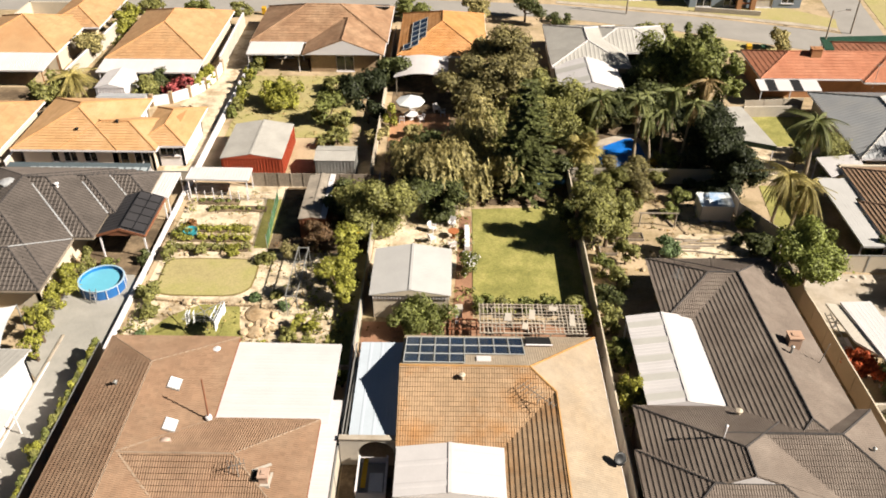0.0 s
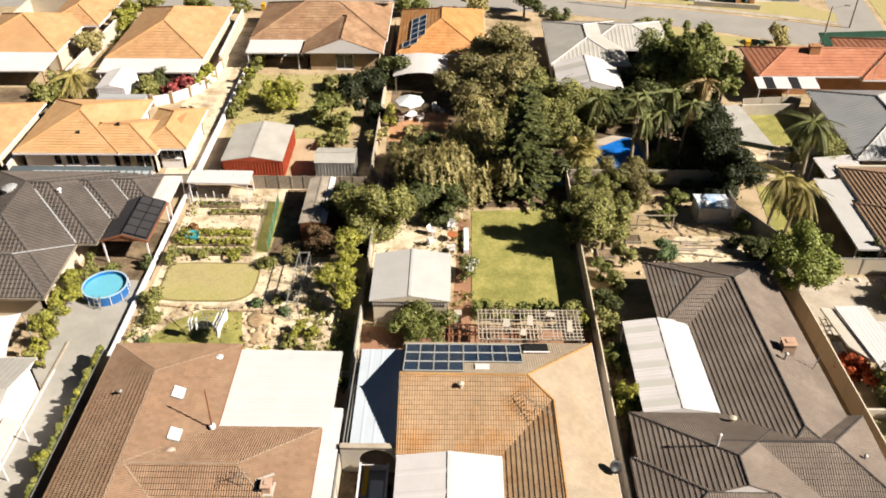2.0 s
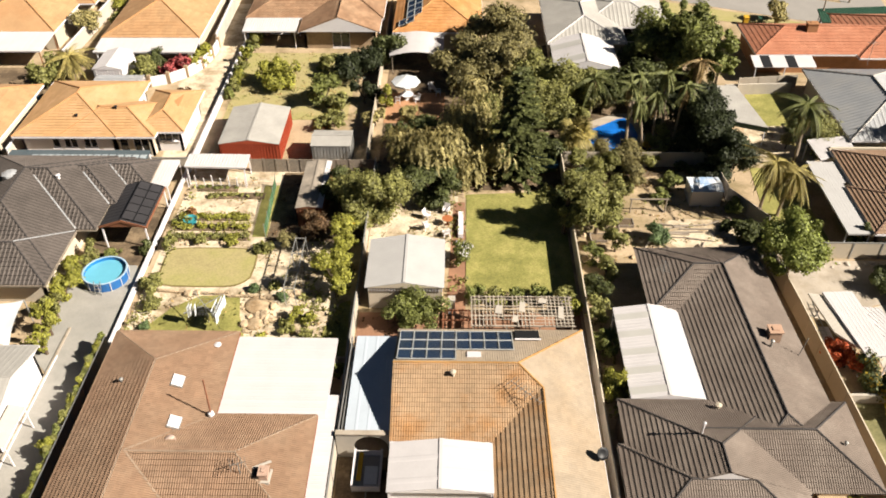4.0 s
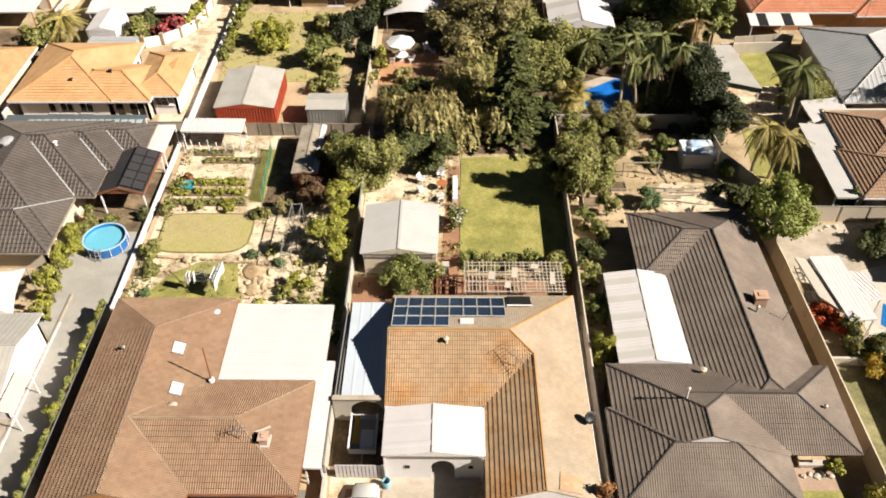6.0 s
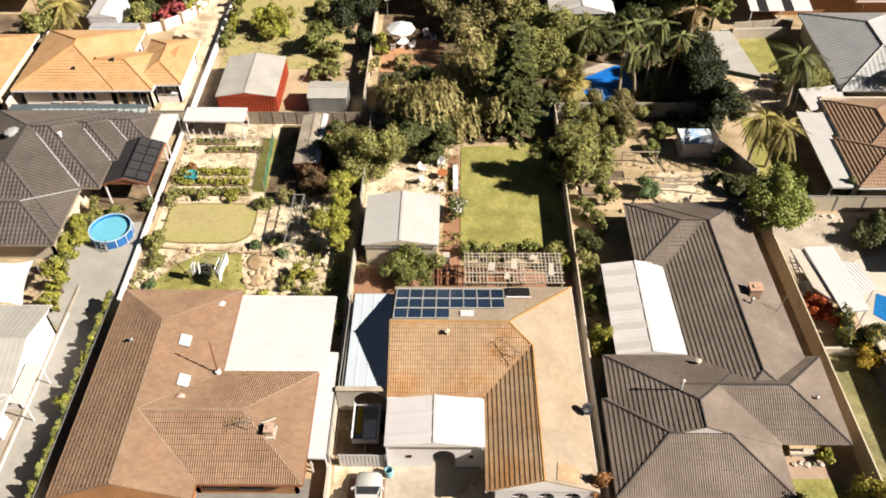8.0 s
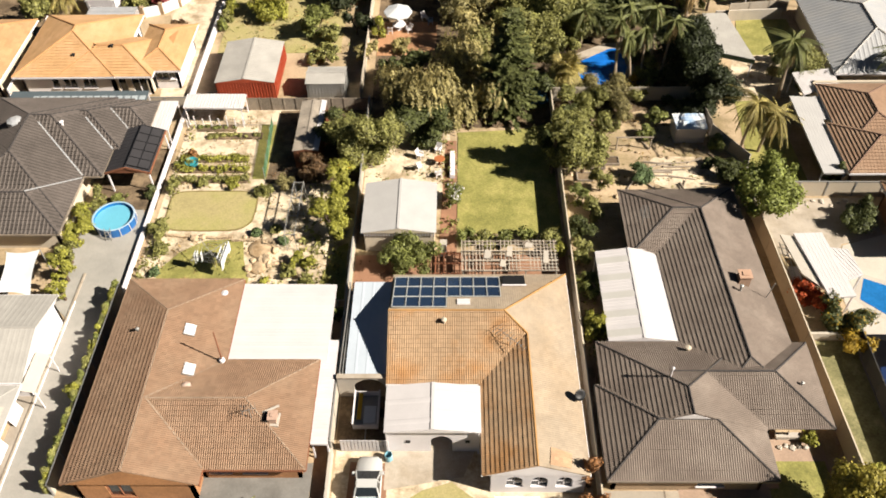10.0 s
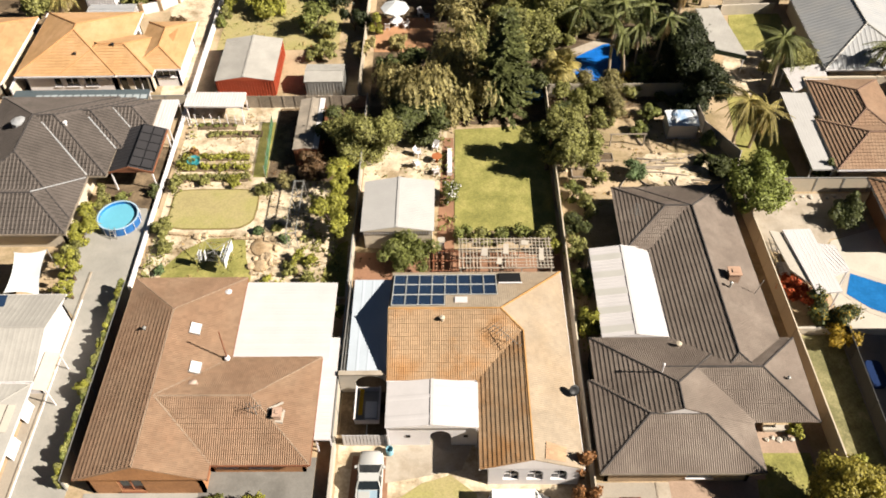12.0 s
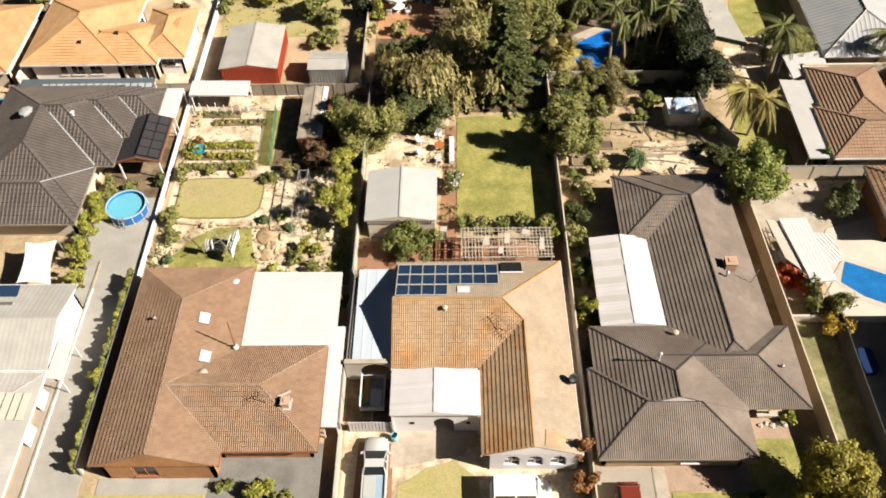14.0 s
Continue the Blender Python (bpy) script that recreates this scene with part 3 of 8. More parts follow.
# orange tiled house
house2 = thing("house", 1.5, 32, "single-storey white house with a faded orange tile roof", "house")
E0, SL = 2.55, 0.388
RZ = E0 + 5.1 * SL
WZ = E0 + 3.5 * SL
A_, B_, C_, D_, E_, V_ = (-4.25, 40.6, E0), (9.3, 40.6, E0), (9.45, 23.4, E0), (2.4, 23.4, E0), (-4.25, 30.4, E0), (2.4, 30.4, E0)
R1, R2, H_, G_ = (-4.25, 35.5, RZ), (4.24, 35.5, RZ), (5.86, 33.85, WZ), (5.95, 23.4, WZ)
add_roof(house2, [[B_, A_, R1, R2], [C_, B_, H_, G_], [B_, R2, H_]], [[D_, C_, G_], [A_, E_, R1]], [(R1, R2), (R2, B_), (R2, H_), (H_, G_)], [(A_, B_), (B_, C_)],
         TILE_ORANGE, RIDGE_ORANGE, tw=0.33, ch=0.33, cap_r=0.085, step=0.03, roll=0.012, eave_of={2: (C_, B_)}, prof=TWO_ROLL)
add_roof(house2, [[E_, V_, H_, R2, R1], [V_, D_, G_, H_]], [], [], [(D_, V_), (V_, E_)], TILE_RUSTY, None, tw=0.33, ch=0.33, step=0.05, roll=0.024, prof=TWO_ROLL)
ep = lambda x, y: (x, y, E0 + (9.42 - x) * SL + 0.075)
tagged(part("tile_patch", cover(Mesh(), [ep(8.15, 23.6), ep(8.3, 24.7), ep(6.9, 24.9), ep(6.75, 23.6)], 0.24, 0.31, 0.014, 0.03), mk("tile_newer_orange", (0.50, 0.32, 0.195), island=0.1, var=0.15), house2, "patch of newer orange tiles"), kind="stuff")
four_walls(house2, -3.9, 29.9, 8.8, 40.0, 2.5, WHITE)

# grey tiled house
house3 = thing("house", 19, 36, "large single-storey house with a grey tile roof of many hips", "house")
S3 = 0.43
for spec, nog in (((14.7, 42.7, 20.7, 50.36, 2.44, S3, "x", "hg"), 1), ((17.0, 27.6, 25.02, 50.4, 2.5, 0.42, "y", "hh", 2.1), 1),
                  ((10.95, 27.0, 21.65, 34.1, 2.5, S3, "y", "gh"), 0), ((15.6, 26.9, 26.3, 34.06, 2.43, 0.46, "x", "gh"), 1), ((10.5, 23.1, 21.6, 30.4, 2.47, S3, "x", "hh"), 0)):
    pl, ga, li, ou = hip_planes(*spec)
    if spec[0] == 10.95:
        half = (21.65 - 10.95) / 2
        top = 2.5 + half * S3
        xm = 10.95 + half
        n_ = (xm, 34.1 - half, top)
        s_ = (xm, 26.7, top)
        pl = [[(21.65, 26.7, 2.5), (21.65, 34.1, 2.5), n_, s_], [(10.95, 34.1, 2.5), (10.95, 26.7, 2.5), s_, n_], [(21.65, 34.1, 2.5), (10.95, 34.1, 2.5), n_]]
        ga = [[(10.95, 26.7, 2.5), (21.65, 26.7, 2.5), s_]]
        li = [(n_, s_), ((21.65, 34.1, 2.5), n_), ((10.95, 34.1, 2.5), n_)]
    if spec[0] == 10.5:
        li = li[:-1]
    add_roof(house3, pl, [] if nog else ga, li, ou if spec[0] not in (10.95, 17.0, 15.6, 14.7) else None, TILE_GREY, RIDGE_GREY, tw=0.3, ch=0.33, step=0.052, roll=0.03, cap_r=0.09, fascia=TIMBER, prof=TWO_ROLL)
four_walls(house3, 17.6, 31, 24.4, 49.8, 2.42, BRICK_TAN, rot=2.1)
four_walls(house3, 11.1, 23.7, 21.0, 33.6, 2.42, BRICK_TAN, south=[(5.6, 7.4, 0.6, 2.1, 1)])
four_walls(house3, 21.1, 28.4, 25.8, 33.6, 2.4, BRICK_TAN, south=[(0.8, 2.6, 0.6, 2.1, 1)])

# charcoal roofed house in the west
house4 = thing("house", -37, 54, "single-storey cream house with a charcoal tile roof", "house")
for spec in ((-46.5, 45.3, -32.66, 52.2, 2.45, 0.45, "x", "hh"), (-44.4, 47.0, -32.7, 63.8, 2.5, 0.45, "y", "hh"), (-44.3, 52.4, -31.0, 63.6, 2.5, 0.45, "x", "hh"),
             (-40.5, 56.0, -30.3, 63.4, 2.5, 0.45, "x", "hh"), (-40, 58.9, -28.4, 63.2, 2.5, 0.45, "x", "hh")):
    pl, ga, li, ou = hip_planes(*spec)
    add_roof(house4, pl, [], li, ou, TILE_DARK, RIDGE_GREY, tw=0.36, ch=0.4, cap_r=0.1, step=0.07, roll=0.055, pan_mat=TILE_PAN, fascia=TIMBER)
for p, q in (((-32.7, 52.4, 2.5), (-37.6, 57.3, 4.7)), ((-31.0, 56.0, 2.5), (-34.0, 59.0, 3.85)), ((-30.3, 58.9, 2.5), (-32.3, 60.9, 3.4)), ((-32.68, 52.1, 2.5), (-36.1, 48.8, 4.02))):
    part("valley_flashing", Mesh().bar(Vector(p) + Vector((0, 0, 0.1)), Vector(q) + Vector((0, 0, 0.1)), 0.13, 0.04), SHEET_GREY, house4)
four_walls(house4, -43.8, 46.0, -33.2, 57, 2.45, CREAM)
four_walls(house4, -43.5, 57.1, -29, 62.6, 2.45, CREAM)

# bright orange roofed houses
house5 = thing("house", -36, 72, "cream rendered house with a bright orange tile roof", "house")
for spec in ((-44.6, 67.2, -34.0, 78.8, 2.6, 0.38, "y", "hh"), (-40.0, 67.25, -30.2, 74.4, 2.58, 0.38, "x", "hh"), (-32.8, 68.2, -27.5, 76.8, 2.6, 0.38, "y", "hh")):
    pl, ga, li, ou = hip_planes(*spec)
    add_roof(house5, pl, [], li, ou if spec[0] != -40.0 else ou[:2], TILE_TERRA, RIDGE_TERRA, tw=0.8, ch=0.36, roll=0.004, step=0.042, cap_r=0.1)
part("gablet", Mesh().slab([(-30.4, 72.2, 3.2), (-29.0, 72.2, 3.2), (-28.7, 73.9, 3.75)], 0.08), RIDGE_TERRA, house5)
four_walls(house5, -44.0, 67.75, -34.6, 78.2, 2.5, WHITE, south=[(3.0, 3.8, 0.9, 2.2, 0), (4.2, 5.6, 0.9, 2.2, 1), (6.2, 7.6, 0.9, 2.2, 1)])
four_walls(house5, -34.55, 67.8, -30.8, 73.8, 2.5, CREAM, south=[(0.4, 1.3, 0.1, 2.2, 0), (1.8, 3.4, 0.1, 2.2, 1)])
four_walls(house5, -30.75, 68.75, -28.1, 75.8, 2.5, WHITE, south=[(0.3, 2.4, 1.2, 2.1, 2)])
house6 = thing("house", -37, 97, "house with an orange tile roof and white veranda", "house")
pl, ga, li, ou = hip_planes(-43.2, 89.8, -31.2, 106.5, 2.6, 0.4, "y", "hh")
add_roof(house6, pl, [], li, ou, TILE_FADED, RIDGE_TERRA, tw=0.6, ch=0.5, roll=0.005, step=0.03)
four_walls(house6, -42.6, 90.4, -31.8, 106, 2.5, CREAM, south=[(1.0, 3.0, 0.3, 2.1, 1), (4.0, 6.4, 0.3, 2.1, 2), (7.6, 9.8, 0.8, 2.1, 1)])
house7 = thing("house", -54, 98, "house with a pale orange tile roof", "house")
for spec in ((-62, 91.5, -49.6, 104, 2.6, 0.4, "x", "hh"), (-55, 100, -47.5, 112, 2.6, 0.4, "y", "hh")):
    pl, ga, li, ou = hip_planes(*spec)
    add_roof(house7, pl, [], li, ou, TILE_FADED, RIDGE_TERRA, tw=0.6, ch=0.5, roll=0.005, step=0.03)
four_walls(house7, -61, 92, -50, 110, 2.5, CREAM)
house8 = thing("house", -50, 74, "neighbouring house with an orange tile roof", "house")
pl, ga, li, ou = hip_planes(-58, 66, -45.6, 78, 2.6, 0.38, "x", "hh")
add_roof(house8, pl, [], li, ou, TILE_FADED, RIDGE_TERRA, tw=0.6, ch=0.5, roll=0.005, step=0.03)
four_walls(house8, -57, 67, -46.2, 77, 2.5, CREAM)

# far middle houses
house9 = thing("house", -18, 100, "brick house with a weathered tan tile roof", "house")
for spec in ((-26.8, 95.5, -9.4, 108.5, 2.6, 0.4, "x", "hh"), (-19.6, 91.6, -9.6, 104, 2.55, 0.38, "y", "gh")):
    pl, ga, li, ou = hip_planes(*spec)
    add_roof(house9, pl, ga, li, ou, TILE_TAN, TILE_TAN, tw=0.6, ch=0.5, roll=0.005, step=0.03)
four_walls(house9, -19.0, 92.4, -10.2, 104, 2.5, BRICK_TAN, south=[(3.4, 5.6, 0.1, 2.1, 1)])
four_walls(house9, -26, 96, -10, 108, 2.5, BRICK_TAN, south=[(2.0, 4.5, 0.3, 2.1, 1)])
house10 = thing("house", -3, 98, "house with a vivid orange tile roof and solar panels", "house")
pl, ga, li, ou = hip_planes(-8.0, 91.4, 3.0, 106, 2.6, 0.42, "y", "hh")
add_roof(house10, pl, [], li, ou, TILE_VIVID, TILE_VIVID, tw=0.6, ch=0.5, roll=0.005, step=0.03)
four_walls(house10, -7.4, 92, 2.4, 105, 2.5, CREAM)

# far right houses
house11 = thing("house", 17, 92, "house with pale grey metal roof", "house")
for spec in ((10.6, 88.5, 20.0, 102, 2.6, 0.3, "y", "hh"), (15, 93, 26, 102, 2.6, 0.3, "x", "hh")):
    pl, ga, li, ou = hip_planes(*spec)
    add_roof(house11, pl, [], li, ou, SHEET_GREYLIGHT, SHEET_WHITE, tw=0.5, ch=40, step=0, roll=0.03)
four_walls(house11, 11, 89, 25, 101, 2.5, CREAM)
house12 = thing("house", 45, 90, "brick house with a red tile roof", "house")
for spec in ((34.4, 85.6, 56, 94.0, 2.6, 0.38, "x", "hh"), (46, 84.8, 58, 97, 2.55, 0.38, "y", "hh")):
    pl, ga, li, ou = hip_planes(*spec)
    add_roof(house12, pl, [], li, ou, TILE_RED, TILE_RED, tw=0.6, ch=0.5, roll=0.005, step=0.03)
four_walls(house12, 35, 86.2, 57, 93.5, 2.5, BRICK)
house13 = thing("house", 44, 75, "house with a grey ribbed metal roof", "house")
pl, ga, li, ou = hip_planes(38.6, 67.0, 49, 82.0, 2.6, 0.36, "y", "hh")
add_roof(house13, pl, [], li, ou, SHEET_GREY, SHEET_GREYLIGHT, tw=0.5, ch=40, step=0, roll=0.03)
four_walls(house13, 39.2, 67.6, 48.4, 81.4, 2.5, CREAM)
house14 = thing("house", 40, 59, "house with a dark brown tile roof and white eaves", "house")
for spec in ((35.3, 52.3, 48, 59.2, 2.55, 0.42, "x", "hh"), (36.0, 55.5, 43.0, 65.2, 2.6, 0.42, "y", "hh")):
    pl, ga, li, ou = hip_planes(*spec)
    add_roof(house14, pl, [], li, ou, TILE_BROWN, RIDGE_BROWN, tw=0.3, ch=0.33, roll=0.012, step=0.07)
four_walls(house14, 36, 53.2, 45.4, 66, 2.5, CREAM)

# pale metal roofed house in the west
house15 = thing("house", -34, 30, "white house with pale grey metal roofs", "house")
pl, ga, li, ou = hip_planes(-42, 30.4, -30.3, 38.5, 2.7, 0.28, "x", "hg")
add_roof(house15, pl, ga, li, ou, SHEET_GREYLIGHT, SHEET_GREYLIGHT, tw=0.4, ch=40, step=0, roll=0.006, cap_r=0.05)
pl, ga, li, ou = hip_planes(-42, 20, -30.4, 30.3, 2.55, 0.1, "x", "hh")
add_roof(house15, pl, ga, li, ou, SHEET_GREYLIGHT, SHEET_GREYLIGHT, tw=0.4, ch=40, step=0, roll=0.006, cap_r=0.05)
for k in range(4):
    x = -33.2 + k * 0.62
    part("translucent_sheet", Mesh().slab([(x, 26.2, 2.97 - 0.062 * k), (x + 0.54, 26.2, 2.91 - 0.062 * k), (x + 0.54, 28.4, 2.91 - 0.062 * k), (x, 28.4, 2.97 - 0.062 * k)], 0.02), SHEET_CREAM, house15)
four_walls(house15, -41.5, 31, -30.6, 38, 2.6, WHITE)
four_walls(house15, -41.5, 20.4, -31.5, 30.2, 2.4, BRICK_TAN, east=[(2.0, 3.6, 0.9, 2.1, 1), (5.6, 7.2, 0.9, 2.1, 1)])
awn = thing("side_awning", -30.0, 31.7, "beige sheet awning over the side door", "awning")
part("sheet", Mesh().slab([(-30.35, 29.9, 2.45), (-29.35, 29.9, 2.15), (-29.35, 33.3, 2.15), (-30.35, 33.3, 2.45)], 0.04), SHEET_CREAM, awn)
for y in (30.0, 33.2):
    part("post", Mesh().box(-29.47, y - 0.04, 0, -29.39, y + 0.04, 2.12), WHITE, awn)


def fence_run(pts, h, material, label, t=0.06, step=2.4, cap=None, name="fence", cap_w=0.1):
    """A fence or wall along plan points, panel by panel, each with its post."""
    f = thing(name, pts[0][0], pts[0][1], label, name)
    for (ax, ay), (bx, by) in zip(pts, pts[1:]):
        ln = math.hypot(bx - ax, by - ay)
        n = max(1, round(ln / step))
        d = Vector((bx - ax, by - ay, 0)) / n
        for i in range(n):
            p = Vector((ax, ay, 0)) + d * i
            q = p + d
            m = Mesh().bar(p + Vector((0, 0, h / 2)), q + Vector((0, 0, h / 2)), t, h)
            pan = part("panel", m, material, f)
            part("post", Mesh().box(p.x - 0.06, p.y - 0.06, 0, p.x + 0.06, p.y + 0.06, h + 0.03), cap or material, f)
            if cap:
                part("capping", Mesh().bar(p + Vector((0, 0, h + 0.03)), q + Vector((0, 0, h + 0.03)), cap_w, 0.06), cap, f)
    return f


fence_run([(-26.5, 23.2), (-26.5, 40.7)], 1.5, FENCE, "pale panel boundary fence along the driveway", t=0.06, step=2.4, cap=STEEL, cap_w=0.1)
fence_run([(-26.58, 40.8), (-26.72, 65.0)], 0.4, WHITE, "white masonry boundary wall beside the garden", t=0.2, step=3, cap=WHITE, name="garden_wall", cap_w=0.26)
fence_run([(-26.55, 64.9), (-26.6, 106)], 0.7, WHITE, "long white rendered wall along the sand lane", t=0.2, step=3, cap=WHITE, name="garden_wall", cap_w=0.26)
fence_run([(-7.95, 26.4), (-7.95, 65)], 1.75, FENCE, "fibre cement fence between two yards", cap=STEEL)
fence_run([(10.2, 20), (10.2, 66)], 1.8, FENCE_CREAM, "cream fibre cement fence with a pale cap", cap=FENCE_CREAM)
fence_run([(26.5, 52), (26.9, 45.4), (27.5, 28.2), (27.8, 20)], 1.8, FENCE_CREAM, "cream panel fence beside the grey house", cap=FENCE_CREAM)
fence_run([(26.4, 52.2), (46, 52.0)], 1.7, CREAM, "pale corrugated panel fence behind the sandy yard", cap=STEEL)
fence_run([(25.3, 60.4), (27.8, 56.0), (26.4, 52.4)], 1.6, WALLPALE, "pale sheet fence beside the sandy yard", t=0.06)
fence_run([(-20.3, 65.0), (-8.1, 64.9)], 1.5, TIMBER, "weathered grey timber fence", t=0.05, step=1.2)
fence_run([(10.4, 66.2), (24.8, 66.2), (25.3, 60.6)], 1.7, FENCE, "grey panel fence behind the sandy yard")
fence_run([(-45.8, 65.6), (-26.5, 65.6)], 1.2, FENCE, "pale panel fence behind the charcoal roofed house", cap=STEEL)


# ---- plants ----
def leafmat(name, col, island=0.45, rough=0.6):
    """Leaf surface: varied per leaf and per patch, letting some light through."""
    m = mk(name, col, rough=rough, var=0.3, scale=0.7, fine=2.5, bump=0, island=island, spec=0.3)
    nt = m.node_tree
    bsdf = nt.nodes["Principled BSDF"]
    src = bsdf.inputs["Base Color"].links[0].from_socket
    tr = nt.nodes.new("ShaderNodeBsdfTranslucent")
    mix = nt.nodes.new("ShaderNodeMixShader")
    mix.inputs[0].default_value = 0.3
    nt.links.new(src, tr.inputs["Color"])
    nt.links.new(bsdf.outputs[0], mix.inputs[1])
    nt.links.new(tr.outputs[0], mix.inputs[2])
    nt.links.new(mix.outputs[0], nt.nodes["Material Output"].inputs["Surface"])
    return m


LEAF_MID = leafmat("leaf_mid_green", (0.225, 0.243, 0.065))
# dark fig leaf, lowered further to carry the shade on the crowns
LEAF_FIG_SHADE = leafmat("leaf_fig_shade", (0.042, 0.052, 0.019))
LEAF_DARK = leafmat("leaf_dark_green", (0.115, 0.13, 0.042))
LEAF_OLIVE = leafmat("leaf_olive", (0.285, 0.278, 0.085))
LEAF_KHAKI = leafmat("leaf_khaki", (0.43, 0.365, 0.145))
LEAF_GUM = leafmat("leaf_gum", (0.285, 0.245, 0.10))
LEAF_LIME = leafmat("leaf_lime", (0.36, 0.35, 0.06))
LEAF_GOLD = leafmat("leaf_gold_green", (0.36, 0.305, 0.05))
LEAF_FRESH = leafmat("leaf_fresh_green", (0.27, 0.305, 0.07))
LEAF_BLUE = leafmat("leaf_blue_green", (0.156, 0.216, 0.090))
LEAF_PINE = leafmat("leaf_pine", (0.15, 0.165, 0.056))
LEAF_RED = leafmat("leaf_red", (0.52, 0.10, 0.03))
LEAF_BROWN = leafmat("leaf_brown", (0.20, 0.12, 0.06))
LEAF_RUST = leafmat("leaf_rust", (0.36, 0.17, 0.065))
LEAF_YELLOW = leafmat("leaf_yellow", (0.45, 0.30, 0.03))
LEAF_PINK = leafmat("leaf_pink_flowers", (0.45, 0.10, 0.10))
LEAF_PALM = leafmat("leaf_palm", (0.21, 0.225, 0.075))
LEAF_FAN = leafmat("leaf_fan_palm", (0.45, 0.37, 0.12))
LEAF_DEAD = leafmat("leaf_dead_frond", (0.46, 0.32, 0.14))


def quads_part(name, q, material, parent):
    """Many loose quads (n, 4, 3) in metres as one mesh under a thing."""
    o = np.array(parent.location)
    n = len(q)
    me = bpy.data.meshes.new(name)
    me.vertices.add(4 * n)
    me.vertices.foreach_set("co", (q - o).astype(np.float32).ravel())
    me.loops.add(4 * n)
    me.loops.foreach_set("vertex_index", np.arange(4 * n, dtype=np.int32))
    me.polygons.add(n)
    me.polygons.foreach_set("loop_start", np.arange(0, 4 * n, 4, dtype=np.int32))
    me.update(calc_edges=True)
    me.materials.append(material)
    ob = new(name, me)
    ob.parent = parent
    return ob


def leaf_quads(rng, centres, radii, squash, per, size, droop=0.0):
    """Leaves over the skins of clumps: outward-leaning small quads."""
    out = []
    for c, r, n in zip(centres, radii, per):
        d = rng.normal(size=(n, 3))
        d /= np.linalg.norm(d, axis=1, keepdims=True)
        p = c + d * r * np.array([1, 1, squash]) * rng.uniform(0.65, 1.4, 3) * (rng.uniform(0.5, 1.05, (n, 1)) + rng.exponential(0.12, (n, 1)))
        if droop >= 0.5:
            k = max(4, n // 16)
            top = c + np.stack([*(rng.normal(size=(2, k)) * r * 0.75), np.abs(rng.normal(size=k)) * r * 0.5], 1)
            out_dir = (top - c) * np.array([1, 1, 0])
            out_dir /= np.linalg.norm(out_dir, axis=1, keepdims=True) + 1e-6
            pick = rng.integers(0, k, n)
            fall = rng.uniform(0, 1, (n, 1))
            ln = rng.uniform(0.5, 1.5, k)[pick][:, None] * (0.6 + r)
            p = top[pick] + out_dir[pick] * np.sqrt(fall) * 0.55 * r + np.array([0, 0, -1.0]) * fall ** 1.4 * ln + rng.normal(size=(n, 3)) * 0.05
            d = out_dir[pick] + np.array([0, 0, 0.6])
        nn = d + rng.normal(size=(n, 3)) * 0.45
        nn[:, 2] += 0.4
        nn /= np.linalg.norm(nn, axis=1, keepdims=True)
        t = np.cross(nn, rng.normal(size=(n, 3)))
        if droop:
            t = t * (1 - droop) + np.array([0, 0, -1.0]) * droop * 1.5
            t -= nn * (t * nn).sum(1, keepdims=True)
        t /= np.linalg.norm(t, axis=1, keepdims=True) + 1e-9
        b = np.cross(nn, t)
        s = size * rng.uniform(0.55, 1.3, (n, 1))
        l, w = t * s * (0.75 + droop * 0.7), b * s * (0.5 - droop * 0.2)
        out.append(np.stack([p - l, p + w, p + l, p - w], 1))
    return np.concatenate(out)


